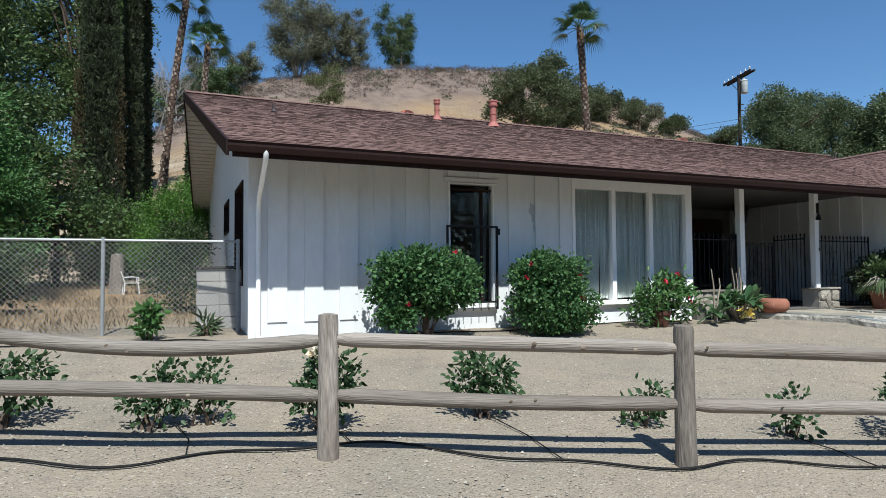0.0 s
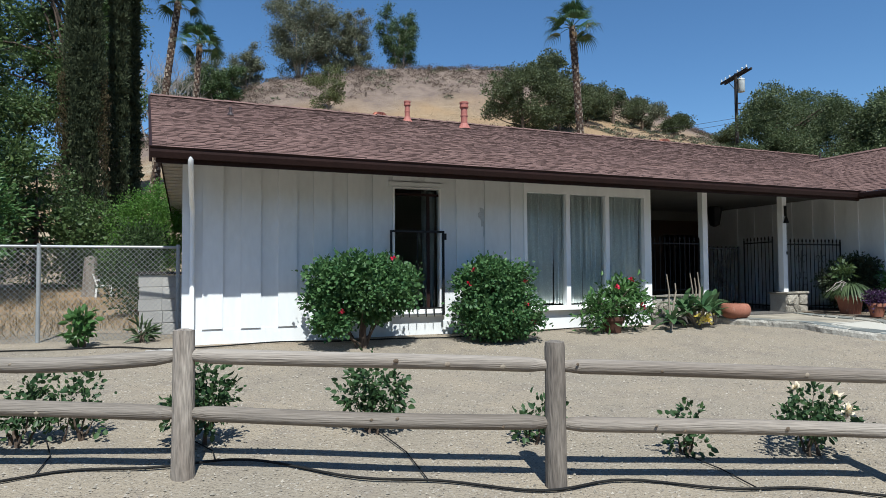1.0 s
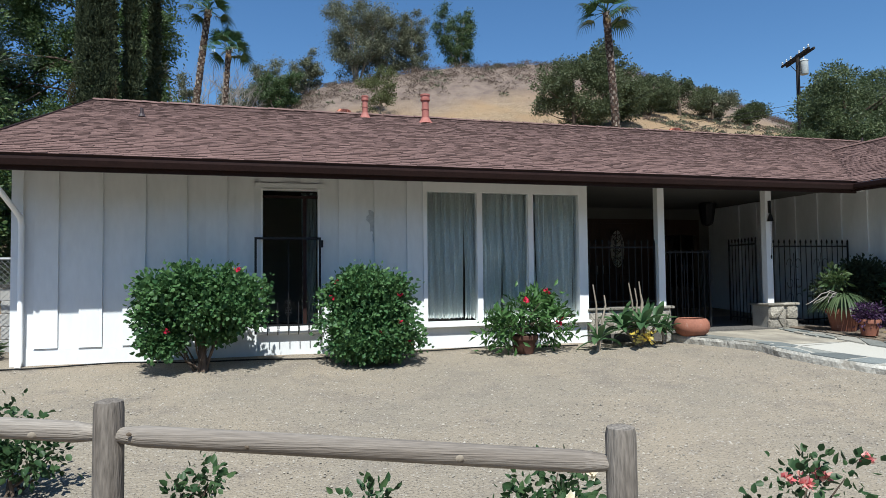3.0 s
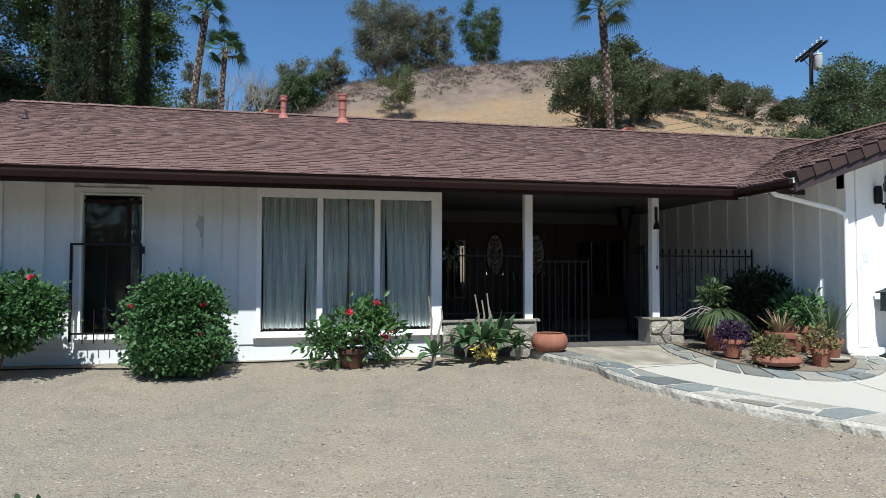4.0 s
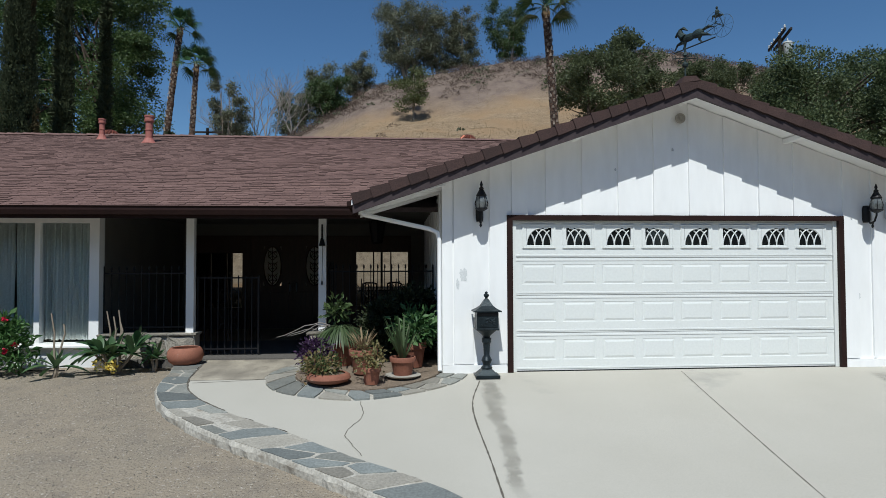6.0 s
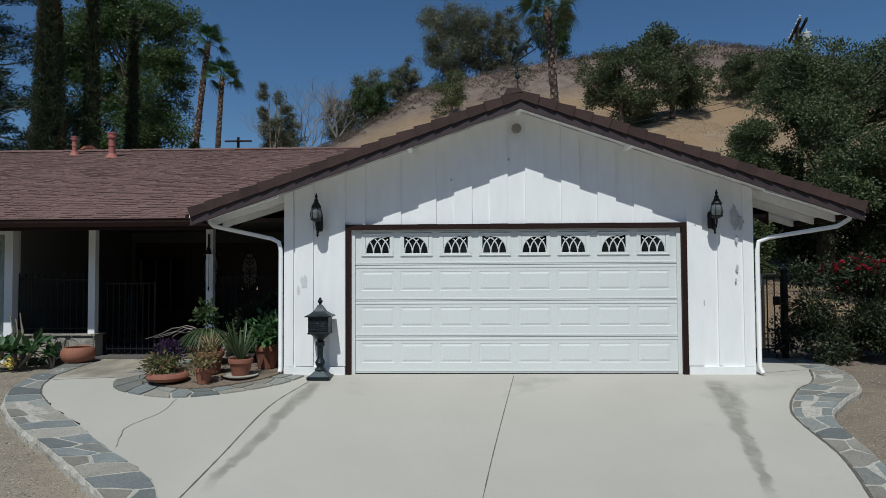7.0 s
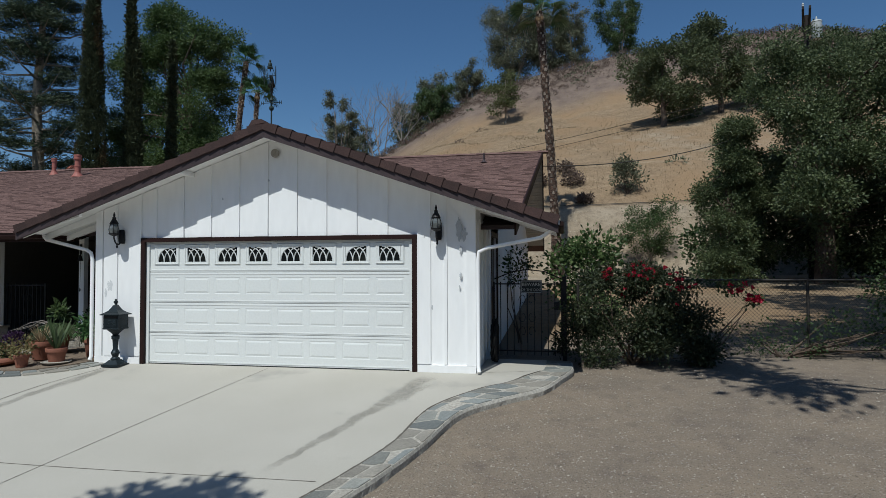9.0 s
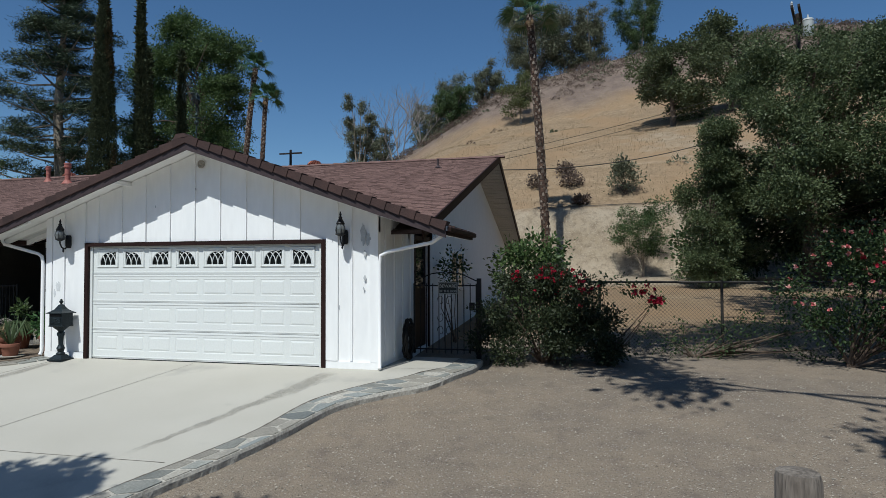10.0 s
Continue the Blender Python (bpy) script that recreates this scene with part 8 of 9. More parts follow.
def cypress(x, y, h, w, seed, dry_from=9.0):
    z0 = gz(x, y)
    ob = thing("italian_cypress", "tall dark columnar cypress", "tree", "cypresses", at=(x, y, z0))
    r = np.random.default_rng(seed)
    k = int(210 * h * max(0.45, w))
    t = r.random(k)
    rad = w * np.minimum(1, t * 5 + 0.55) * np.minimum(1, 1.28 - 0.98 * t) * np.minimum(1, (1 - t) * 7) ** 0.7
    a = r.random(k) * 6.283
    lump = 0.90 + 0.14 * np.sin(a * 4 + t * h * 1.7) * np.cos(a * 3 - t * h * 2.3) + 0.05 * r.normal(size=k)
    C = np.stack([rad * lump * np.cos(a), rad * lump * np.sin(a), 0.1 + t * h], 1)
    m = r.normal(size=(k, 16, 3)) * np.array([0.05, 0.05, 0.11])
    P = (C[:, None] + m).reshape(-1, 3)
    D = (np.stack([np.cos(a), np.sin(a), np.full(k, 2.0)], 1)[:, None] + 0.45 * r.normal(size=m.shape)).reshape(-1, 3)
    S = 0.085 * (0.6 + 0.8 * r.random(len(P)))
    dry = np.repeat((np.sin(a * 2 + 1.2) + np.sin(t * 13 + seed) > dry_from), 16)
    # the dense inside of the column
    j = r.integers(0, k, 3000)
    inside = C[j] * np.array([0.6, 0.6, 1.0]) + r.normal(size=(3000, 3)) * 0.05
    P = np.concatenate([P, inside])
    D = np.concatenate([D, r.normal(size=(3000, 3)) + np.array([0, 0, 1.0])])
    S = np.concatenate([S, np.full(3000, 0.36)])
    dry = np.concatenate([dry, np.zeros(3000, bool)])
    put_mesh("crown", leaf_mesh("crown", P[~dry], D[~dry], S[~dry], L_CYP, 0.45, seed=seed), ob, kind="stuff")
    if dry.any():
        put_mesh("dry_crown", leaf_mesh("dry_crown", P[dry], D[dry], S[dry], L_CYPBROWN, 0.45, seed=seed), ob, "brown dry patches", kind="stuff")
    part("trunk", Geo().tube([(0, 0, -0.3), (0, 0, h * 0.3)], [0.16, 0.05], 7), BARK, ob)
    return ob


def fan_palm(x, y, h, lean, seed, r0=0.26, fr=1.5, n=24, label="tall slender fan palm with a ragged head"):
    z0 = gz(x, y)
    r = random.Random(seed)
    ob = thing("fan_palm", label, "palm", "fan palms", at=(x, y, z0))
    g = Geo()
    pts, rad = [], []
    m = int(h / 0.16)
    for k in range(m + 1):
        t = k / m
        pts.append((lean[0] * t ** 1.3, lean[1] * t ** 1.3, -0.3 + (h + 0.3) * t))
        rad.append(r0 * (1.35 - 0.5 * min(1, t * 5)) * (1 - 0.18 * t) * r.uniform(0.88, 1.1))
    part("trunk", g.tube(pts, rad, 12), PALMBARK, ob, smooth=False)
    # the stubs of old leaf stalks, spiralling up the trunk
    g = Geo()
    for k in range(int(h / 0.042)):
        t = (k + r.random()) * 0.042 / h
        a = k * 2.4 + r.uniform(-0.2, 0.2)
        c = Vector((lean[0] * t ** 1.3, lean[1] * t ** 1.3, h * t))
        q = r0 * (1.35 - 0.5 * min(1, t * 5)) * (1 - 0.18 * t)
        o, s = Vector((math.cos(a), math.sin(a), 0)), Vector((-math.sin(a), math.cos(a), 0))
        w, up = r.uniform(0.05, 0.09), r.uniform(0.10, 0.2)
        tip = c + o * (q + r.uniform(0.012, 0.045)) + Vector((0, 0, up))
        g.add([tuple(c + o * q - s * w), tuple(c + o * q + s * w), tuple(tip + s * w * 0.5), tuple(tip - s * w * 0.5), tuple(c + o * q + Vector((0, 0, up)))], [(0, 1, 2, 3), (3, 2, 4), (0, 3, 4), (1, 4, 2)])
    part("leaf_stub_run", g, BOOT, ob, "pale and brown stubs of cut leaf stalks", kind="stuff")
    top_ = Vector((lean[0], lean[1], h))
    for name, mtl, cnt, lo, hi, L in (("frond", L_PALM, n, -0.35, 1.35, fr), ("dead_frond", L_DRYPALM, 3, -1.45, -1.1, fr * 0.3)):
        for k in range(cnt):
            a = 2.4 * k + r.uniform(-0.3, 0.3)
            e = lo + (hi - lo) * (k + r.random()) / cnt
            d = Vector((math.cos(a) * math.cos(e), math.sin(a) * math.cos(e), math.sin(e)))
            s = d.cross(Vector((0, 0, 1))).normalized()
            u = s.cross(d)
            tw = r.uniform(-0.7, 0.7)
            s, u = s * math.cos(tw) + u * math.sin(tw), u * math.cos(tw) - s * math.sin(tw)
            g = Geo()
            stem = L * r.uniform(0.36, 0.5)
            hub = top_ + d * stem + Vector((0, 0, -0.1 * stem))
            g.tube([top_, top_ + d * stem * 0.5, hub], [0.03, 0.02, 0.012], 4)
            nb = 19
            for i in range(nb):
                b = (i / (nb - 1) - 0.5) * 2.5
                bd = d * math.cos(b) + s * math.sin(b)
                w = s * math.cos(b) - d * math.sin(b)
                l = L * 0.62 * (1 - 0.3 * abs(b) / 1.25) * r.uniform(0.9, 1.08)
                half = 0.62 * l * 1.25 / nb
                p1 = hub + bd * l * 0.40 + u * (0.02 + 0.06 * math.cos(b) * l)
                p2 = hub + bd * l * 0.78 + u * 0.03 - Vector((0, 0, 0.10 * l))
                p3 = hub + bd * l * 0.98 - Vector((0, 0, (0.30 + 0.22 * r.random()) * l))
                g.add([tuple(hub), tuple(p1 + w * half), tuple(p2 + w * 0.018), tuple(p3), tuple(p2 - w * 0.018), tuple(p1 - w * half)], [(0, 1, 5), (1, 2, 4, 5), (2, 3, 4)])
            part(name, g, mtl, ob)
    return ob


fan_palm(7.0, 22.6, 14.0, (-0.85, 0.0), 201, 0.27, 1.9, 19, label="tall fan palm behind the house with a green head")
fan_palm(-16.2, 30.9, 12.0, (1.2, 0.0), 202, 0.25, 1.7, 17)
fan_palm(-14.3, 30.4, 9.5, (0.45, 0.0), 203, 0.21, 1.6, 17)
cypress(-18.15, 19.8, 17.5, 0.88, 211, 0.75)
cypress(-17.15, 21.6, 18.5, 0.40, 212)
cypress(-16.85, 25.0, 15.0, 0.36, 213)
cypress(-18.6, 24.0, 15.0, 0.45, 214)
cypress(-14.6, 28.0, 5.4, 0.42, 215)
tree("shade_tree", "broad dark green leafy tree behind the house", -20.5, 32.5, 18.0, lumps([((0.2, 0, 9), (2.6, 2.6, 3.0)), ((1.2, 0, 13.2), (2.0, 2.0, 2.0)), ((-2.2, 0, 12.4), (2.1, 2.0, 2.4)), ((-0.7, 0, 15.4), (1.8, 1.8, 1.5)), ((-1.6, 0, 6), (2.6, 2.5, 2.5)), ((-3.4, 0, 9.2), (2.0, 1.8, 2.4)), ((2.2, -0.4, 10.6), (1.5, 1.4, 1.5)), ((1.4, -0.4, 6.4), (1.8, 1.6, 1.8)), ((-5.4, 0.4, 8.6), (2.2, 1.8, 2.4)), ((-5.2, 0.4, 13.0), (2.2, 1.8, 2.2)), ((-5.0, 0.4, 4.6), (2.2, 1.8, 2.0))], 6, 1.05, 221), 46, 34, 0.26, 0.18, L_SHADE, 221, 0.3, nl=34, fill=0.7)
tree("shade_tree", "dense dark tree at the yard's edge", -20.4, 13.0, 9.5, [((0, 0, 6.4), (1.5, 1.6, 2.4)), ((0.5, -0.5, 3.6), (1.5, 1.6, 2.0)), ((-1.8, -0.5, 5.6), (1.6, 1.8, 2.8)), ((-1.0, 0, 8.4), (1.6, 1.6, 1.5)), ((-3.2, -0.5, 6.5), (1.8, 1.8, 3.0))], 120, 36, 0.26, 0.16, L_SHADE, 222, 0.3, nl=16)
tree("shade_tree", "dense dark tree at the yard's edge", -27.0, 11.0, 14, [((0, 0, 7), (4.2, 4, 5)), ((1, 0, 3.0), (4, 3, 3)), ((1, 0, 11), (3.5, 3.2, 3))], 120, 28, 0.45, 0.26, L_OAK, 223, 0.35, nl=14)
tree("leafy_bush", "tall light green bamboo-like bush over the fence", -19.6, 10.0, 5, [((0, 0, 2.2), (1.6, 1.4, 1.5)), ((-0.8, 0, 3.8), (1.5, 1.3, 1.2)), ((-1.5, -0.5, 1.5), (1.8, 1.4, 1.4)), ((-2.5, 0, 5.0), (1.6, 1.3, 1.3))], 150, 26, 0.2, 0.16, L_BROAD, 224, 0.1, ratio=0.25, nl=10, category="bush")
tree("leafy_bush", "dark vine-covered hedge behind the chain-link", -20.5, 5.5, 3, [((0, 0, 0.9), (2.6, 0.8, 0.8)), ((-3.0, 0, 1.0), (2.6, 0.8, 0.9)), ((1.7, 1.0, 0.8), (1.0, 0.8, 0.7))], 120, 22, 0.18, 0.11, L_OAK, 225, 0.06, nl=8, category="hedge")
tree("leafy_bush", "dense green shrubs at the back of the side yard", -18.9, 16.0, 4.5, [((0, 0, 1.8), (2.0, 1.5, 1.8)), ((-2.6, 0, 1.6), (2.2, 1.5, 1.7)), ((1.8, 1, 1.6), (1.4, 1.3, 1.6)), ((-1.0, 0.5, 3.4), (1.8, 1.4, 1.3))], 120, 24, 0.24, 0.13, L_SHADE, 227, 0.1, nl=10, category="bush")
tree("leafy_bush", "bright green bush beyond the roof", -24.5, 22.0, 6.5, [((0, 0, 4.5), (3.2, 2.5, 1.9)), ((-4, 0, 4.5), (3.2, 2.5, 1.9))], 120, 24, 0.3, 0.22, L_BRIGHT, 226, 0.15, nl=8, category="bush")
# an open pine
pr = random.Random(231)
ob = thing("pine_tree", "tall open pine with layered dark needles", "tree", at=(-28.2, 26.5, gz(-28.2, 26.5)))
g = Geo()
g.tube([(0, 0, -0.3), (0.25, 0, 6), (-0.1, 0, 12), (0.3, 0, 17), (0.2, 0, 23)], [0.46, 0.38, 0.3, 0.2, 0.05], 10)
PP, DD = [], []
for k in range(84):
    z = 4.0 + 18.5 * (k + pr.random()) / 84
    a = 2.4 * k + pr.uniform(-0.5, 0.5)
    L = (7.4 - 0.24 * z) * pr.uniform(0.55, 1.1)
    tip = Vector((L * math.cos(a), L * math.sin(a), z + pr.uniform(-0.8, 1.2)))
    g.tube([(0.1, 0, z - 0.5), tuple(Vector((0.1, 0, z - 0.5)).lerp(tip, 0.5) + Vector((0, 0, -0.25))), tuple(tip)], [0.09, 0.055, 0.014], 5)
    for i in range(13):
        f_ = pr.uniform(0.35, 1.05)
        c = Vector((0.1, 0, z)).lerp(tip, f_) + Vector((pr.gauss(0, 0.42), pr.gauss(0, 0.42), pr.gauss(0.05, 0.16)))
        for j in range(60):
            PP.append((c.x + pr.gauss(0, 0.27), c.y + pr.gauss(0, 0.27), c.z + pr.gauss(0, 0.13)))
            DD.append((pr.gauss(0, 1), pr.gauss(0, 1), pr.uniform(-0.2, 1)))
part("trunk", g, PALEBARK, ob, smooth=True)
put_mesh("crown", leaf_mesh("crown", np.array(PP), np.array(DD), np.full(len(PP), 0.3), L_PINE, 0.10, seed=3), ob, kind="stuff")

# the great evergreen mass at the right
tree("pepper_tree", "huge dark evergreen tree hanging down to the fence", 18.6, 20.2, 12.0, lumps([((-1.4, -3.4, 5.6), (1.7, 1.7, 1.5)), ((1.4, -3.8, 5.8), (2.0, 1.8, 1.6)), ((4.4, -3.6, 5.6), (2.2, 1.8, 1.7)), ((-2.0, -1.8, 8.2), (1.5, 1.5, 1.6)), ((0.8, -2.2, 8.4), (2.2, 1.8, 1.6)), ((4.2, -2.2, 8.2), (2.4, 1.9, 1.8)), ((0.4, -0.4, 10.0), (2.2, 1.8, 1.2)), ((3.6, -0.2, 9.8), (2.4, 1.8, 1.3)), ((-2.2, -4.4, 3.7), (0.8, 0.7, 0.45))], 6, 0.85, 241), 44, 40, 0.20, 0.13, L_BIG, 241, 0.4, nl=30, fill=0.8)
tree("pepper_tree", "green pepper tree trailing down the bank", 14.3, 18.6, 8.2, lumps([((0.0, -0.2, 0.7), (1.1, 0.8, 0.8)), ((-0.1, 0, 2.0), (1.15, 0.9, 1.2)), ((-0.2, 0, 3.6), (1.1, 0.9, 1.3)), ((0.1, 0, 5.2), (1.0, 0.9, 1.2)), ((0.4, 0, 6.6), (0.8, 0.8, 0.8)), ((1.2, 0.6, 4.6), (0.9, 0.8, 1.6))], 5, 0.55, 247), 40, 34, 0.15, 0.11, L_BIG, 247, 0.16, nl=18, fill=0.7)
tree("pepper_tree", "huge dark evergreen tree hanging down to the fence", 23.0, 14.5, 10.5, lumps([((0, 0, 6.2), (3.2, 2.8, 2.6)), ((0.8, 1.8, 3.0), (2.4, 1.8, 2.2)), ((3.5, 0, 4.5), (3.2, 2.8, 3.2)), ((0.5, 1, 9), (2.2, 2.0, 1.4))], 8, 1.1, 242), 56, 36, 0.27, 0.17, L_BIG, 242, 0.4, nl=24, fill=1.0)
tree("pepper_tree", "huge dark evergreen tree beyond the pole", 29.0, 22.0, 12, lumps([((0, 0, 7.2), (4.2, 3.4, 3.4)), ((4, 0, 6.4), (4.2, 3.4, 4.0)), ((-3.5, 0, 5.2), (3.0, 2.6, 2.8)), ((8, 0, 7.2), (4.2, 3.4, 4.0))], 9, 1.3, 243), 40, 36, 0.30, 0.19, L_BIG, 243, 0.4, nl=18)
tree("leafy_bush", "dark undergrowth in the shade under the pepper trees", 19.0, 20.5, 5, lumps([((0, 0, 1.6), (2.6, 1.2, 1.7)), ((-3.0, 0.5, 1.6), (1.6, 1.2, 1.6)), ((3.8, 0, 2.0), (2.6, 1.4, 2.2)), ((0.8, 0.9, 3.6), (3.2, 1.2, 1.6)), ((7.5, 0, 2.4), (2.8, 1.5, 2.6)), ((-3.2, 1.4, 4.4), (1.7, 1.2, 1.8)), ((-0.6, 1.6, 5.4), (2.4, 1.2, 1.6)), ((3.6, 1.4, 5.0), (2.6, 1.2, 1.8))], 4, 0.8, 246), 40, 24, 0.20, 0.14, L_BIG, 246, 0.1, nl=12, category="bush")
tree("leafy_bush", "deep shaded thicket at the foot of the bank", 19.5, 23.2, 6, [((-4.6 + 2.1 * k, 0.3 * (k % 2), 1.5 + 0.3 * (k % 3)), (1.7, 1.0, 1.8)) for k in range(6)] + [((-3.6 + 2.3 * k, 0.2, 4.0 + 0.3 * (k % 2)), (1.8, 1.0, 1.6)) for k in range(5)], 60, 22, 0.26, 0.22, L_OAK, 248, 0.1, nl=12, fill=1.6, category="bush")
tree("young_tree", "slender green young tree before the bank", 11.9, 25.2, 4.0, ragged(4.1, 3.0, 14, 345, 0.3, 0.21), 22, 20, 0.15, 0.11, L_LAUREL, 245, 0.07, bark=PALEBARK, nl=20, fill=0.15, fork=0.06)
shrub("slope_bush", "loose grey-green bush on top of the bank", 11.2, 29.6, [((0, 0, 1.0), (0.9, 0.8, 0.7)), ((-0.1, 0, 1.7), (0.6, 0.6, 0.5))], 60, 16, 0.16, 0.13, L_GUM, 249, stems=12, group="bank bushes")

# hill and crest


def gum(label, x, y, h, w, trunks, per, seed, material=L_GUM):
    """Several pale upright stems that fork, each twig ending in a loose tuft of leaves, with sky between."""
    r = random.Random(seed)
    rs = np.random.default_rng(seed)
    ob = thing("gum_tree", label, "tree", "gum trees", at=(x, y, gz(x, y)))
    g = Geo()
    tufts = []
    for k in range(trunks):
        a = 6.283 * (k + r.random() * 0.6) / trunks
        lean = w * 0.34 * r.uniform(0.3, 1.0)
        base = Vector((0.25 * math.cos(a), 0.25 * math.sin(a), -0.3))
        tip = Vector((lean * math.cos(a), lean * math.sin(a), h * r.uniform(0.78, 0.98)))
        m1 = base.lerp(tip, 0.35) + Vector((r.uniform(-0.3, 0.3), r.uniform(-0.3, 0.3), 0))
        m2 = base.lerp(tip, 0.68) + Vector((r.uniform(-0.4, 0.4), r.uniform(-0.4, 0.4), 0))
        part("trunk", Geo().tube([base, m1, m2, tip], [0.13, 0.10, 0.065, 0.02], 6), PALEBARK, ob, smooth=True)
        for i in range(per):
            f_ = 0.16 + 0.84 * (i + r.random()) / per
            s_ = base.lerp(m1, f_ / 0.35) if f_ < 0.35 else m1.lerp(m2, (f_ - 0.35) / 0.33) if f_ < 0.68 else m2.lerp(tip, (f_ - 0.68) / 0.32)
            b = a + r.uniform(-1.9, 1.9)
            L = w * 0.26 * r.uniform(0.45, 1.1) * (1.15 - 0.55 * f_)
            e = s_ + Vector((L * math.cos(b), L * math.sin(b), L * r.uniform(0.1, 0.9)))
            g.tube([s_, s_.lerp(e, 0.5) + Vector((0, 0, 0.1 * L)), e], [0.05, 0.035, 0.01], 4)
            tufts.append((e, 1.0))
            tufts.append((s_.lerp(e, 0.6), 0.7))
    P = []
    for c, s_ in tufts:
        sp = np.array([0.040, 0.040, 0.030]) * w * s_ * r.uniform(0.7, 1.3) + 0.10
        P.append(np.array(c) + rs.normal(size=(int(170 * s_), 3)) * sp)
    P = np.concatenate(P)
    Dn = rs.normal(size=P.shape) + np.array([0, 0, -0.5])
    put_mesh("crown", leaf_mesh("crown", P, Dn, 0.25 * (0.6 + 0.8 * rs.random(len(P))), material, 0.5, seed=seed), ob, kind="stuff")
    part("branchwork", g, PALEBARK, ob, smooth=True, kind="stuff")
    return ob


SHOULDER = "hazy grey-green tree on the hill's shoulder"
for k, (x, y, h, w, tn, per, mtl, label) in enumerate((
        (0.2, 82, 11.6, 13.0, 8, 13, L_GUM, "tall grey-green gum tree on the hilltop"), (4.8, 84, 9.6, 8.5, 5, 10, L_GUM, "tall grey-green gum tree on the hilltop"),
        (8.8, 83, 9.6, 8.0, 5, 9, L_GUM, "sparse grey-green gum tree on the hilltop"), (15.6, 82, 9.6, 7.8, 4, 14, L_LAUREL, "compact dark green gum tree on the hilltop"),
        (-12.2, 84, 8.4, 9, 6, 8, L_GUM, SHOULDER), (-16.5, 85, 7.6, 8, 5, 8, L_GUM, SHOULDER), (-7.0, 84, 6.5, 7, 5, 8, L_GUM, SHOULDER), (-10.6, 77, 5.6, 6.5, 5, 8, L_LAUREL, SHOULDER), (-25, 86, 8, 8, 5, 7, L_GUM, SHOULDER))):
    gum(label, x, y, h, w, tn, per, 250 + k, mtl)
gum("slim young gum sapling with light leaves", -22.23, 70, 11.5, 6.0, 5, 7, 270)
tree("slope_tree", "leafy young tree alone on the dry slope", 0.6, 64, 6.4, ragged(6.6, 4.6, 13, 371, 0.22, 0.19), 16, 18, 0.26, 0.24, L_OLIVE, 271, 0.14, nl=22, fill=0.12, bark=PALEBARK, fork=0.12)
for k, (x, y, h, w, dark, n, label) in enumerate(((15.7, 45.2, 7.0, 7.2, 1, 13, "broad dark live oak on the slope"), (20.6, 46.5, 8.2, 6.0, 1, 13, "broad dark live oak on the slope"), (33.6, 60, 4.8, 6.0, 1, 9, "broad dark live oak on the slope"), (38.7, 61, 4.6, 6.0, 1, 8, "broad dark live oak on the slope"), (43.6, 61, 3.8, 4.6, 0, 6, "grey-green scrub oak on the slope"), (50, 62, 2.4, 4.2, 1, 6, "grey-green scrub oak on the slope"), (60, 62, 3.0, 5, 1, 6, "grey-green scrub oak on the slope"), (66, 55, 4.5, 7, 1, 7, "grey-green scrub oak on the slope"))):
    tree("live_oak", label, x, y, h, ragged(h, w, n + 3, 270 + k, 0.2, 0.22), 30, 26, 0.26, 0.24, L_HILLOAK if dark else L_GUM, 270 + k, 0.24, fill=0.3, nl=14, fork=0.2, group="hill oaks")


def bare_tree(x, y, h, seed):
    r = random.Random(seed)
    ob = thing("bare_tree", "leafless pale tree with fine upright twigs", "tree", "bare trees", at=(x, y, gz(x, y)))
    g = Geo()

    def grow(p, d, L, rad, depth):
        q = p + d * L
        g.tube([p, p.lerp(q, 0.5) + Vector((r.uniform(-1, 1), r.uniform(-1, 1), 0)) * L * 0.05, q], [rad, rad * 0.85, rad * 0.65], 4 if depth < 3 else 5, False)
        if depth:
            for k in range(3 if depth > 3 else 2):
                nd = (d + Vector((r.uniform(-0.8, 0.8), r.uniform(-0.6, 0.6), r.uniform(-0.1, 0.5)))).normalized()
                grow(q if k else p.lerp(q, 0.7), nd, L * r.uniform(0.6, 0.82), rad * 0.6, depth - 1)

    for k in range(3):
        grow(Vector((r.uniform(-0.6, 0.6), 0, -0.2)), Vector((r.uniform(-0.7, 0.7), r.uniform(-0.3, 0.3), 1)).normalized(), h * 0.27, 0.11, 5)
    part("trunk", g, BAREBARK, ob)


bare_tree(-18.6, 75, 14, 281)
bare_tree(-22.0, 76, 12, 282)
bare_tree(-15.6, 77, 12, 283)

# low scrub over the hill
r = np.random.default_rng(31)
PS, DS, PG, DG = [], [], [], []
for k in range(9000):
    x, y = r.uniform(-45, 75), r.uniform(30, 86)
    edge = 68 + 3.5 * noise.noise((x * 0.13, 2, 0))
    dens = 0.005 + 0.9 * smooth01(y, edge, edge + 5) + (0.22 if x > 28 and y > 45 else 0)
    if r.random() > dens:
        continue
    s = r.uniform(0.3, 0.85) * (1.15 if y > 66 else 0.75) * (1.7 if r.random() < 0.06 else 1.0)
    m = 54
    w = r.normal(size=(m, 3))
    w /= np.linalg.norm(w, axis=1, keepdims=True)
    w[:, 2] = np.abs(w[:, 2])
    c = np.array([x, y, gz(x, y)])
    pts = c + w * np.array([s * 1.3, s * 1.3, s * 0.75]) * (0.5 + 0.5 * r.random((m, 1)))
    if r.random() < (0.10 if y > 66 else 0.5):
        PG.append(pts)
        DG.append(w + 0.5 * r.normal(size=w.shape))
    else:
        PS.append(pts)
        DS.append(w + 0.5 * r.normal(size=w.shape))
P, D = np.concatenate(PS), np.concatenate(DS)
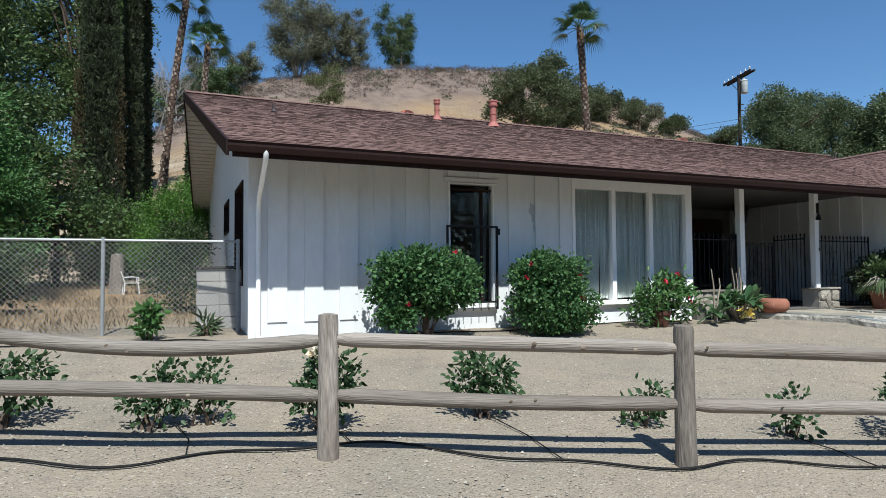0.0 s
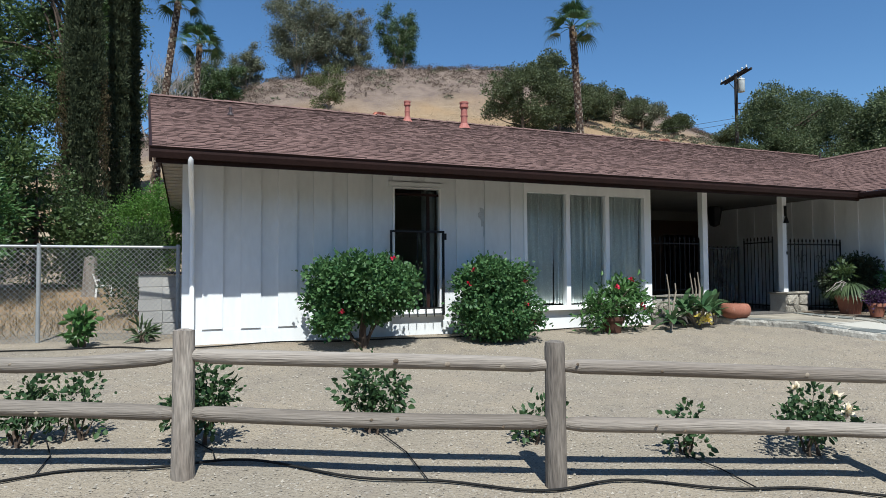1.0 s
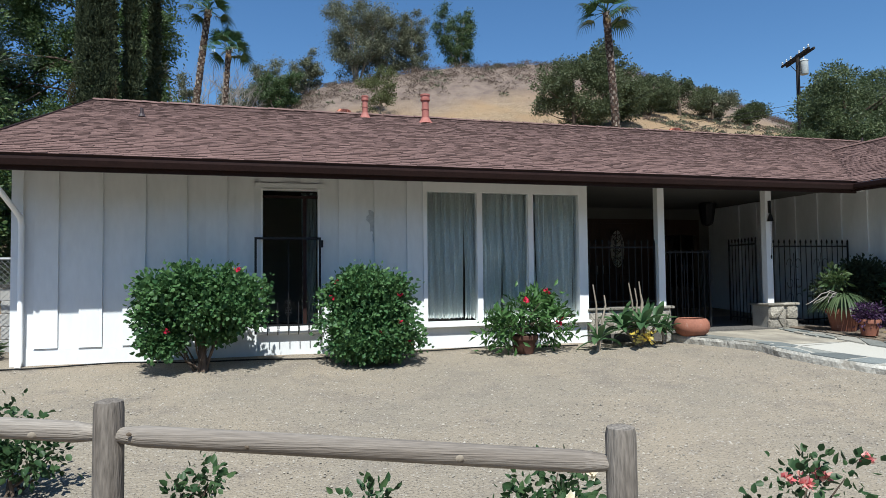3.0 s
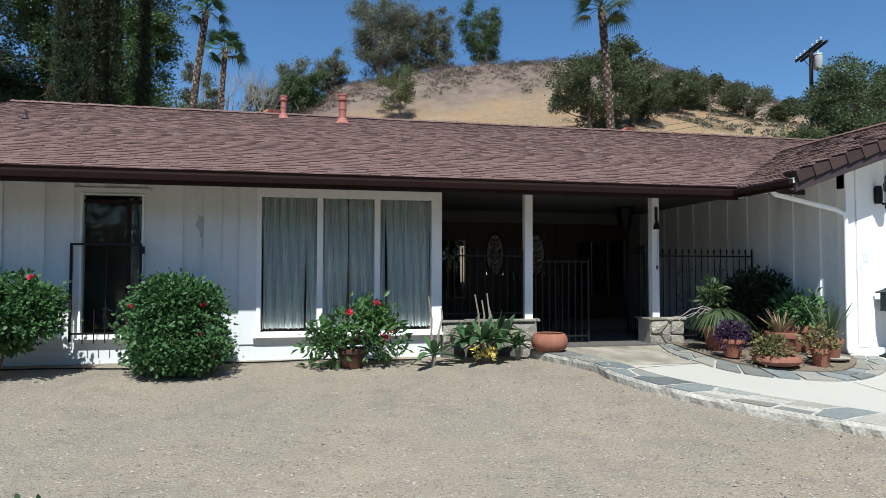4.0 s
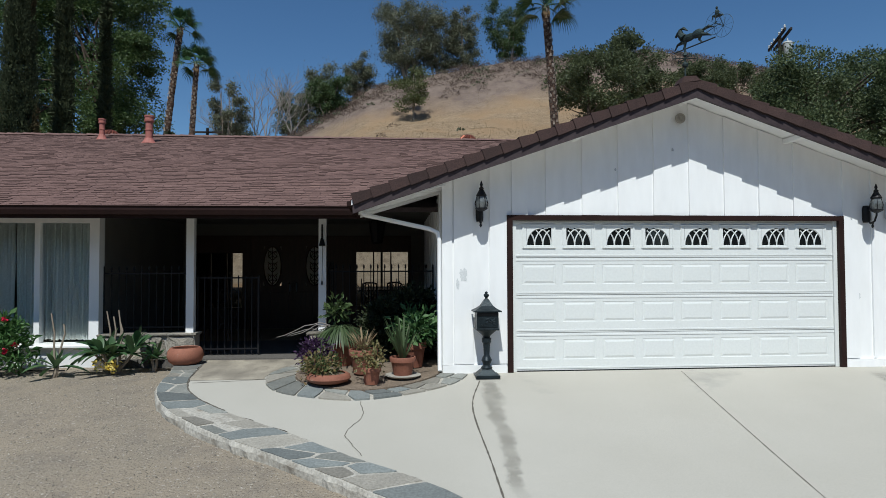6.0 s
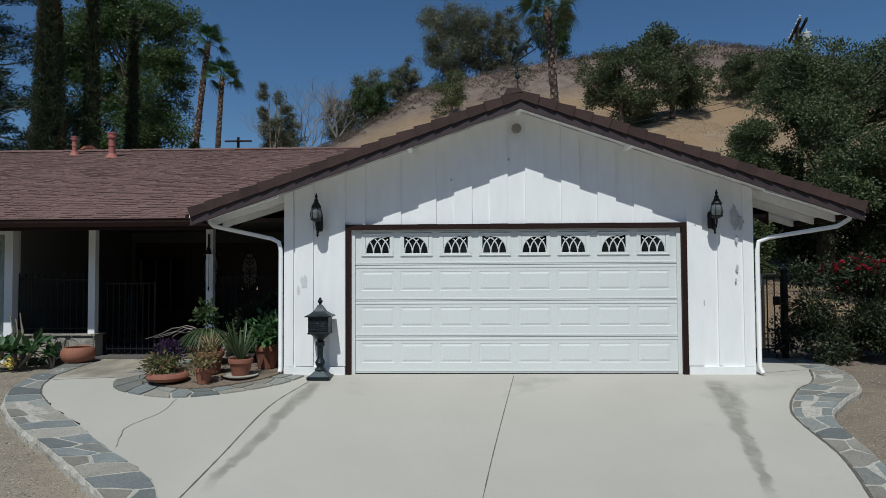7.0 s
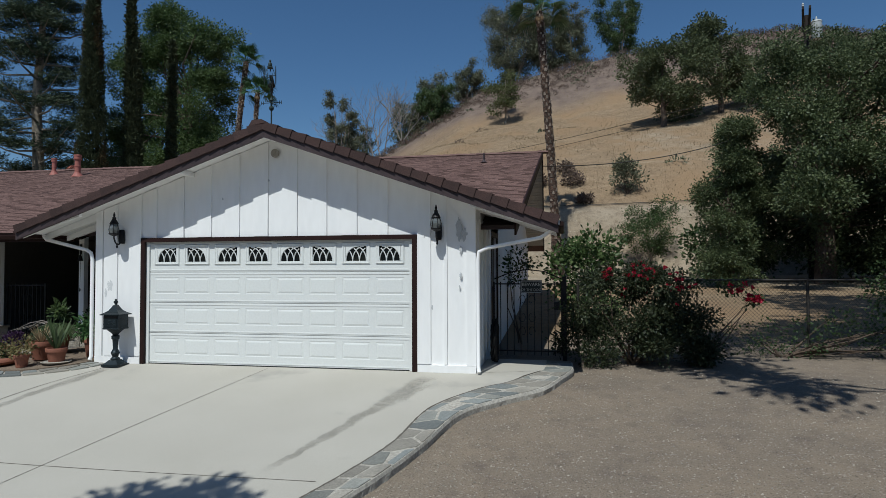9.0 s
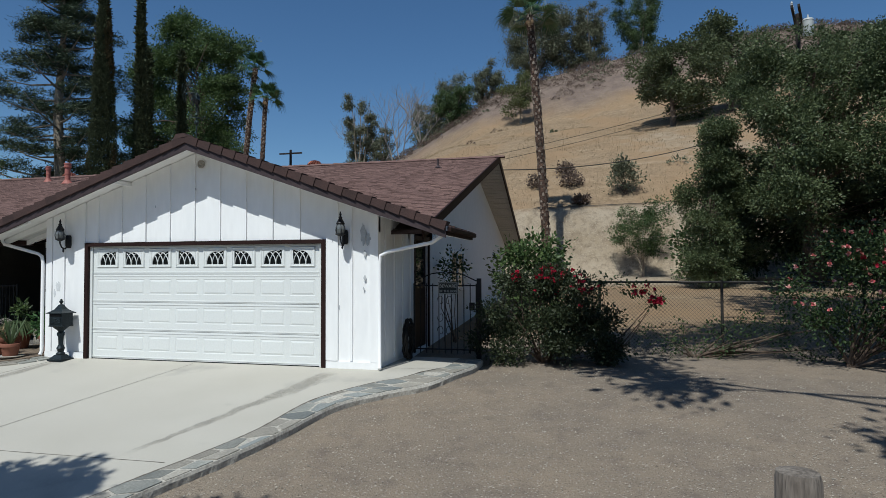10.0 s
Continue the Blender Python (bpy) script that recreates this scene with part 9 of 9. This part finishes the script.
tagged(new("hill_scrub", leaf_mesh("hill_scrub", P, D, r.uniform(0.16, 0.34, len(P)), L_SCRUB, 0.22, 0.2)), "low dry brown scrub over the hill", "scrub", kind="stuff")
P, D = np.concatenate(PG), np.concatenate(DG)
tagged(new("hill_shrubs", leaf_mesh("hill_shrubs", P, D, r.uniform(0.15, 0.36, len(P)), L_GUM, 0.5, 0.2)), "scattered grey-green shrubs on the slope", "scrub", kind="stuff")
for x, y, s in ((7.4, 32.7, 0.55), (7.9, 31.0, 0.6), (5.6, 31.2, 0.55), (8.6, 28.6, 0.4), (11.0, 33.0, 0.3)):
    shrub("slope_bush", "rounded dry grey-green bush on the bank", x, y, [((0, 0, s * 0.6), (s, s, s * 0.6))], 50, 14, s * 0.22, 0.13, L_SCRUB if s > 0.35 else L_GUM, int(x * 10), stems=6, group="bank bushes")
n = 60000
x, y = r.uniform(-30, 45, n), r.uniform(28.4, 70, n)
P = np.array([(a, b, gz(a, b) - 0.02) for a, b in zip(x, y) if noise.noise((a * 0.3, b * 0.3, 5)) > -0.25])
D = np.stack([r.normal(0, 0.5, len(P)), r.normal(0, 0.5, len(P)), np.ones(len(P))], 1)
tagged(new("hill_grass", leaf_mesh("hill_grass", P, D, r.uniform(0.06, 0.2, len(P)), L_STRAW, 0.2, 0.2)), "short dry grass over the slope", "grass", kind="stuff")

# street trees behind the camera's line, whose shade falls on the drive and the hedge
tree("unseen_tree", "leafy street tree shading the drive", 1.2, -13.5, 9, [((1.70, 3.95, 8.0), (0.62, 0.66, 0.4)), ((1.15, 3.3, 8.0), (0.95, 0.65, 0.4)), ((4.1, 3.2, 8.0), (1.0, 0.8, 0.5))], 90, 26, 0.16, 0.2, L_OAK, 291, 0.22, nl=10, fill=3)
tree("unseen_tree", "tall leafy street tree shading the hedge", 17.0, -6.0, 14, [((-7.6, -0.3, 10.7), (0.35, 0.45, 0.3)), ((-8.1, 1.6, 10.7), (0.7, 1.1, 0.5)), ((-7.9, 4.8, 10.7), (1.3, 1.1, 0.9)), ((-4.2, 5.6, 10.7), (2.0, 1.5, 1.0)), ((-1.0, 5.6, 10.7), (2.4, 2.0, 1.2)), ((-4.6, -1.2, 8.6), (0.42, 0.36, 0.3))], 70, 30, 0.34, 0.26, L_OAK, 292, 0.35, nl=12)

# unseen canopy, added overhead to shade the trees and thicket beyond the fence
q = random.Random(7)
CANOPY = [((-11.5 + 2.6 * i + q.uniform(-0.5, 0.5), 4.4 + 2.5 * j + q.uniform(-0.5, 0.5), 22 + q.uniform(-0.8, 0.8)), (2.0, 1.9, 1.1)) for i in range(1, 6) for j in range(1, 5) if i > 1 or j == 1]
tree("unseen_tree", "very tall unseen tree added to shade the growth beyond the fence", 20.0, -13.5, 24, CANOPY, 28, 10, 0.42, 0.45, L_OAK, 293, 0.5, nl=16)

# trees across the street, behind the camera, that the windows mirror
for k, (x, y, h) in enumerate(((-26, -27, 8), (-18, -30, 10), (-9, -28, 7), (0, -31, 9), (9, -28, 8), (18, -30, 10), (27, -27, 9), (38, -25, 9), (-38, -25, 9))):
    tree("unseen_tree", "leafy tree across the street", x, y, h, ragged(h, 9, 7, 300 + k, 0.2, 0.3), 24, 12, 0.6, 0.7, L_OAK, 300 + k, 0.25, nl=6, group="trees across the street")
# a tube stands in for the thin dark line on the bank's edge
lay("bank_top_line", Geo().tube([(x, 28.15, gz(x, 28.15) + 0.06) for x in np.linspace(6.5, 17, 22)], 0.022, 6), DARKSTEEL, "thin dark line along the top of the bank", "pipe")

# ---- utility pole, its transformer and wires ----
ob = thing("utility_pole", "dark wooden utility pole with a crossarm and transformer", "utility pole", at=(18.95, 22.75, gz(18.95, 22.75)))
ob.rotation_euler.z = radians(71)
zt = 13.85 - gz(18.95, 22.75)
part("pole", Geo().tube([(0, 0, -0.5), (0, 0, zt * 0.5), (0, 0, zt)], [0.14, 0.12, 0.10], 10), POLEWOOD, ob, smooth=True)
for dy in (-0.14, 0.14):
    part("crossarm", Geo().box(-1.65, 1.65, dy - 0.05, dy + 0.05, zt - 0.26, zt - 0.12, 0.01), POLEWOOD, ob)
for x in (-1.55, -1.05, -0.5, 0.5, 1.05, 1.55):
    part("insulator", Geo().lathe((x, 0.14, zt - 0.12), [(0.03, 0), (0.06, 0.04), (0.04, 0.08), (0.06, 0.12), (0.02, 0.2)], 8), GREYMETAL, ob)
for x in (-0.8, 0.8):
    part("brace", Geo().tube([(x, 0.14, zt - 0.26), (0, 0.11, zt - 1.0)], 0.02, 5), DARKSTEEL, ob)
t = part("transformer", Geo().lathe((0.12, -0.42, zt - 1.18), [(0.22, 0), (0.24, 0.03), (0.24, 0.78), (0.26, 0.8), (0.22, 0.88), (0.05, 0.92)], 16), GREYMETAL, ob, "pale grey transformer can", smooth=True)
part("bushing", Geo().lathe((0.12, -0.42, zt - 0.28), [(0.04, 0), (0.05, 0.08), (0.02, 0.2)], 8), GREYMETAL, t)
part("hanger", Geo().box(0.02, 0.10, -0.22, -0.08, zt - 0.95, zt - 0.45), DARKSTEEL, t)
for z in (zt - 2.0, zt - 2.4):
    part("bracket", Geo().box(-0.06, 0.06, -0.3, 0.1, z, z + 0.05), DARKSTEEL, ob)


def wire(a, b, sag, r_=0.012):
    pts = []
    for k in range(25):
        t = k / 24
        p = Vector(a).lerp(Vector(b), t)
        pts.append((p.x, p.y, p.z - sag * 4 * t * (1 - t)))
    lay("overhead_wire", Geo().tube(pts, r_, 4, False), DARKSTEEL, "thin dark overhead wire slung from the pole", "wire", group="overhead wires")


wire((18.95, 22.65, 9.4), (5.4, 9.5, 4.9), 0.9, 0.016)
wire((18.95, 22.75, 10.6), (-14, 34, 7.5), 0.8)
wire((18.95, 22.75, 10.9), (-14, 34, 8.0), 0.8)
wire((18.95, 22.75, 11.0), (70, 30, 10.5), 1.0)
wire((18.95, 22.75, 10.6), (70, 30, 10.0), 1.0)
ob = thing("far_pole", "distant dark utility pole with a crossarm", "utility pole", at=(-14.8, 36, gz(-14.8, 36)))
hz = 11.4 - gz(-14.8, 36)
part("pole", Geo().tube([(0, 0, -0.3), (0, 0, hz)], [0.14, 0.1], 8), POLEWOOD, ob)
part("crossarm", Geo().box(-1.0, 1.0, -0.05, 0.05, hz - 0.35, hz - 0.23), POLEWOOD, ob)

# ---- loose gravel over the yard ----
r = np.random.default_rng(77)
n = 70000
x, y = r.uniform(-19, 15, n), 1.6 - 9.8 * r.random(n) ** 0.85
keep = []
le, re_ = np.array(curve_through(OUT_L, 0.3)), np.array(curve_through(OUT_R, 0.3))
lx = np.interp(y, le[::-1, 1], le[::-1, 0])
rx = np.interp(y, re_[::-1, 1], re_[::-1, 0])
keep = (x < lx - 0.05) | (x > rx + 0.05)
x, y = x[keep], y[keep]
s = 0.0035 + 0.0125 * r.random(len(x)) ** 2.6
z = np.array([gz(a, b) for a, b in zip(x, y)]) + 0.003
j = r.uniform(0.6, 1.3, (len(x), 5)) * s[:, None]
corner = np.stack([np.stack([x - j[:, 0], y, z], 1), np.stack([x, y - j[:, 1], z], 1), np.stack([x + j[:, 2], y, z], 1), np.stack([x, y + j[:, 3], z], 1), np.stack([x, y, z + j[:, 4] * 0.85], 1)], 1)
i = np.arange(len(x))[:, None] * 5
f = np.concatenate([i + q for tri in ((0, 1, 4), (1, 2, 4), (2, 3, 4), (3, 0, 4)) for q in tri], 1).reshape(-1, 3)
PEBBLE = mat("pebble", (0.34, 0.305, 0.255), (0.25, 0.22, 0.18), scale=3, fine=40, rough=0.9, bump=0.0, detail=0.15, island=0.4)
me = bpy.data.meshes.new("loose_gravel")
me.from_pydata(corner.reshape(-1, 3).tolist(), [], f.tolist())
me.materials.append(PEBBLE)
tagged(new("loose_gravel", me), "small loose stones strewn over the gravel", "gravel", kind="stuff")

# ---- flagstones of the borders ----
stone_band("kerb", OUT_L, IN_L, "broken concrete kerb set with grey flagstones", 0.17, 31)
stone_band("kerb", OUT_R, IN_R, "concrete kerb set with pale flagstones", 0.12, 32, rag=0.3)
stone_band("kerb", RING_O, RING_I, "ring of blue-grey flagstones round the pot bed", 0.05, 33, 0.02)
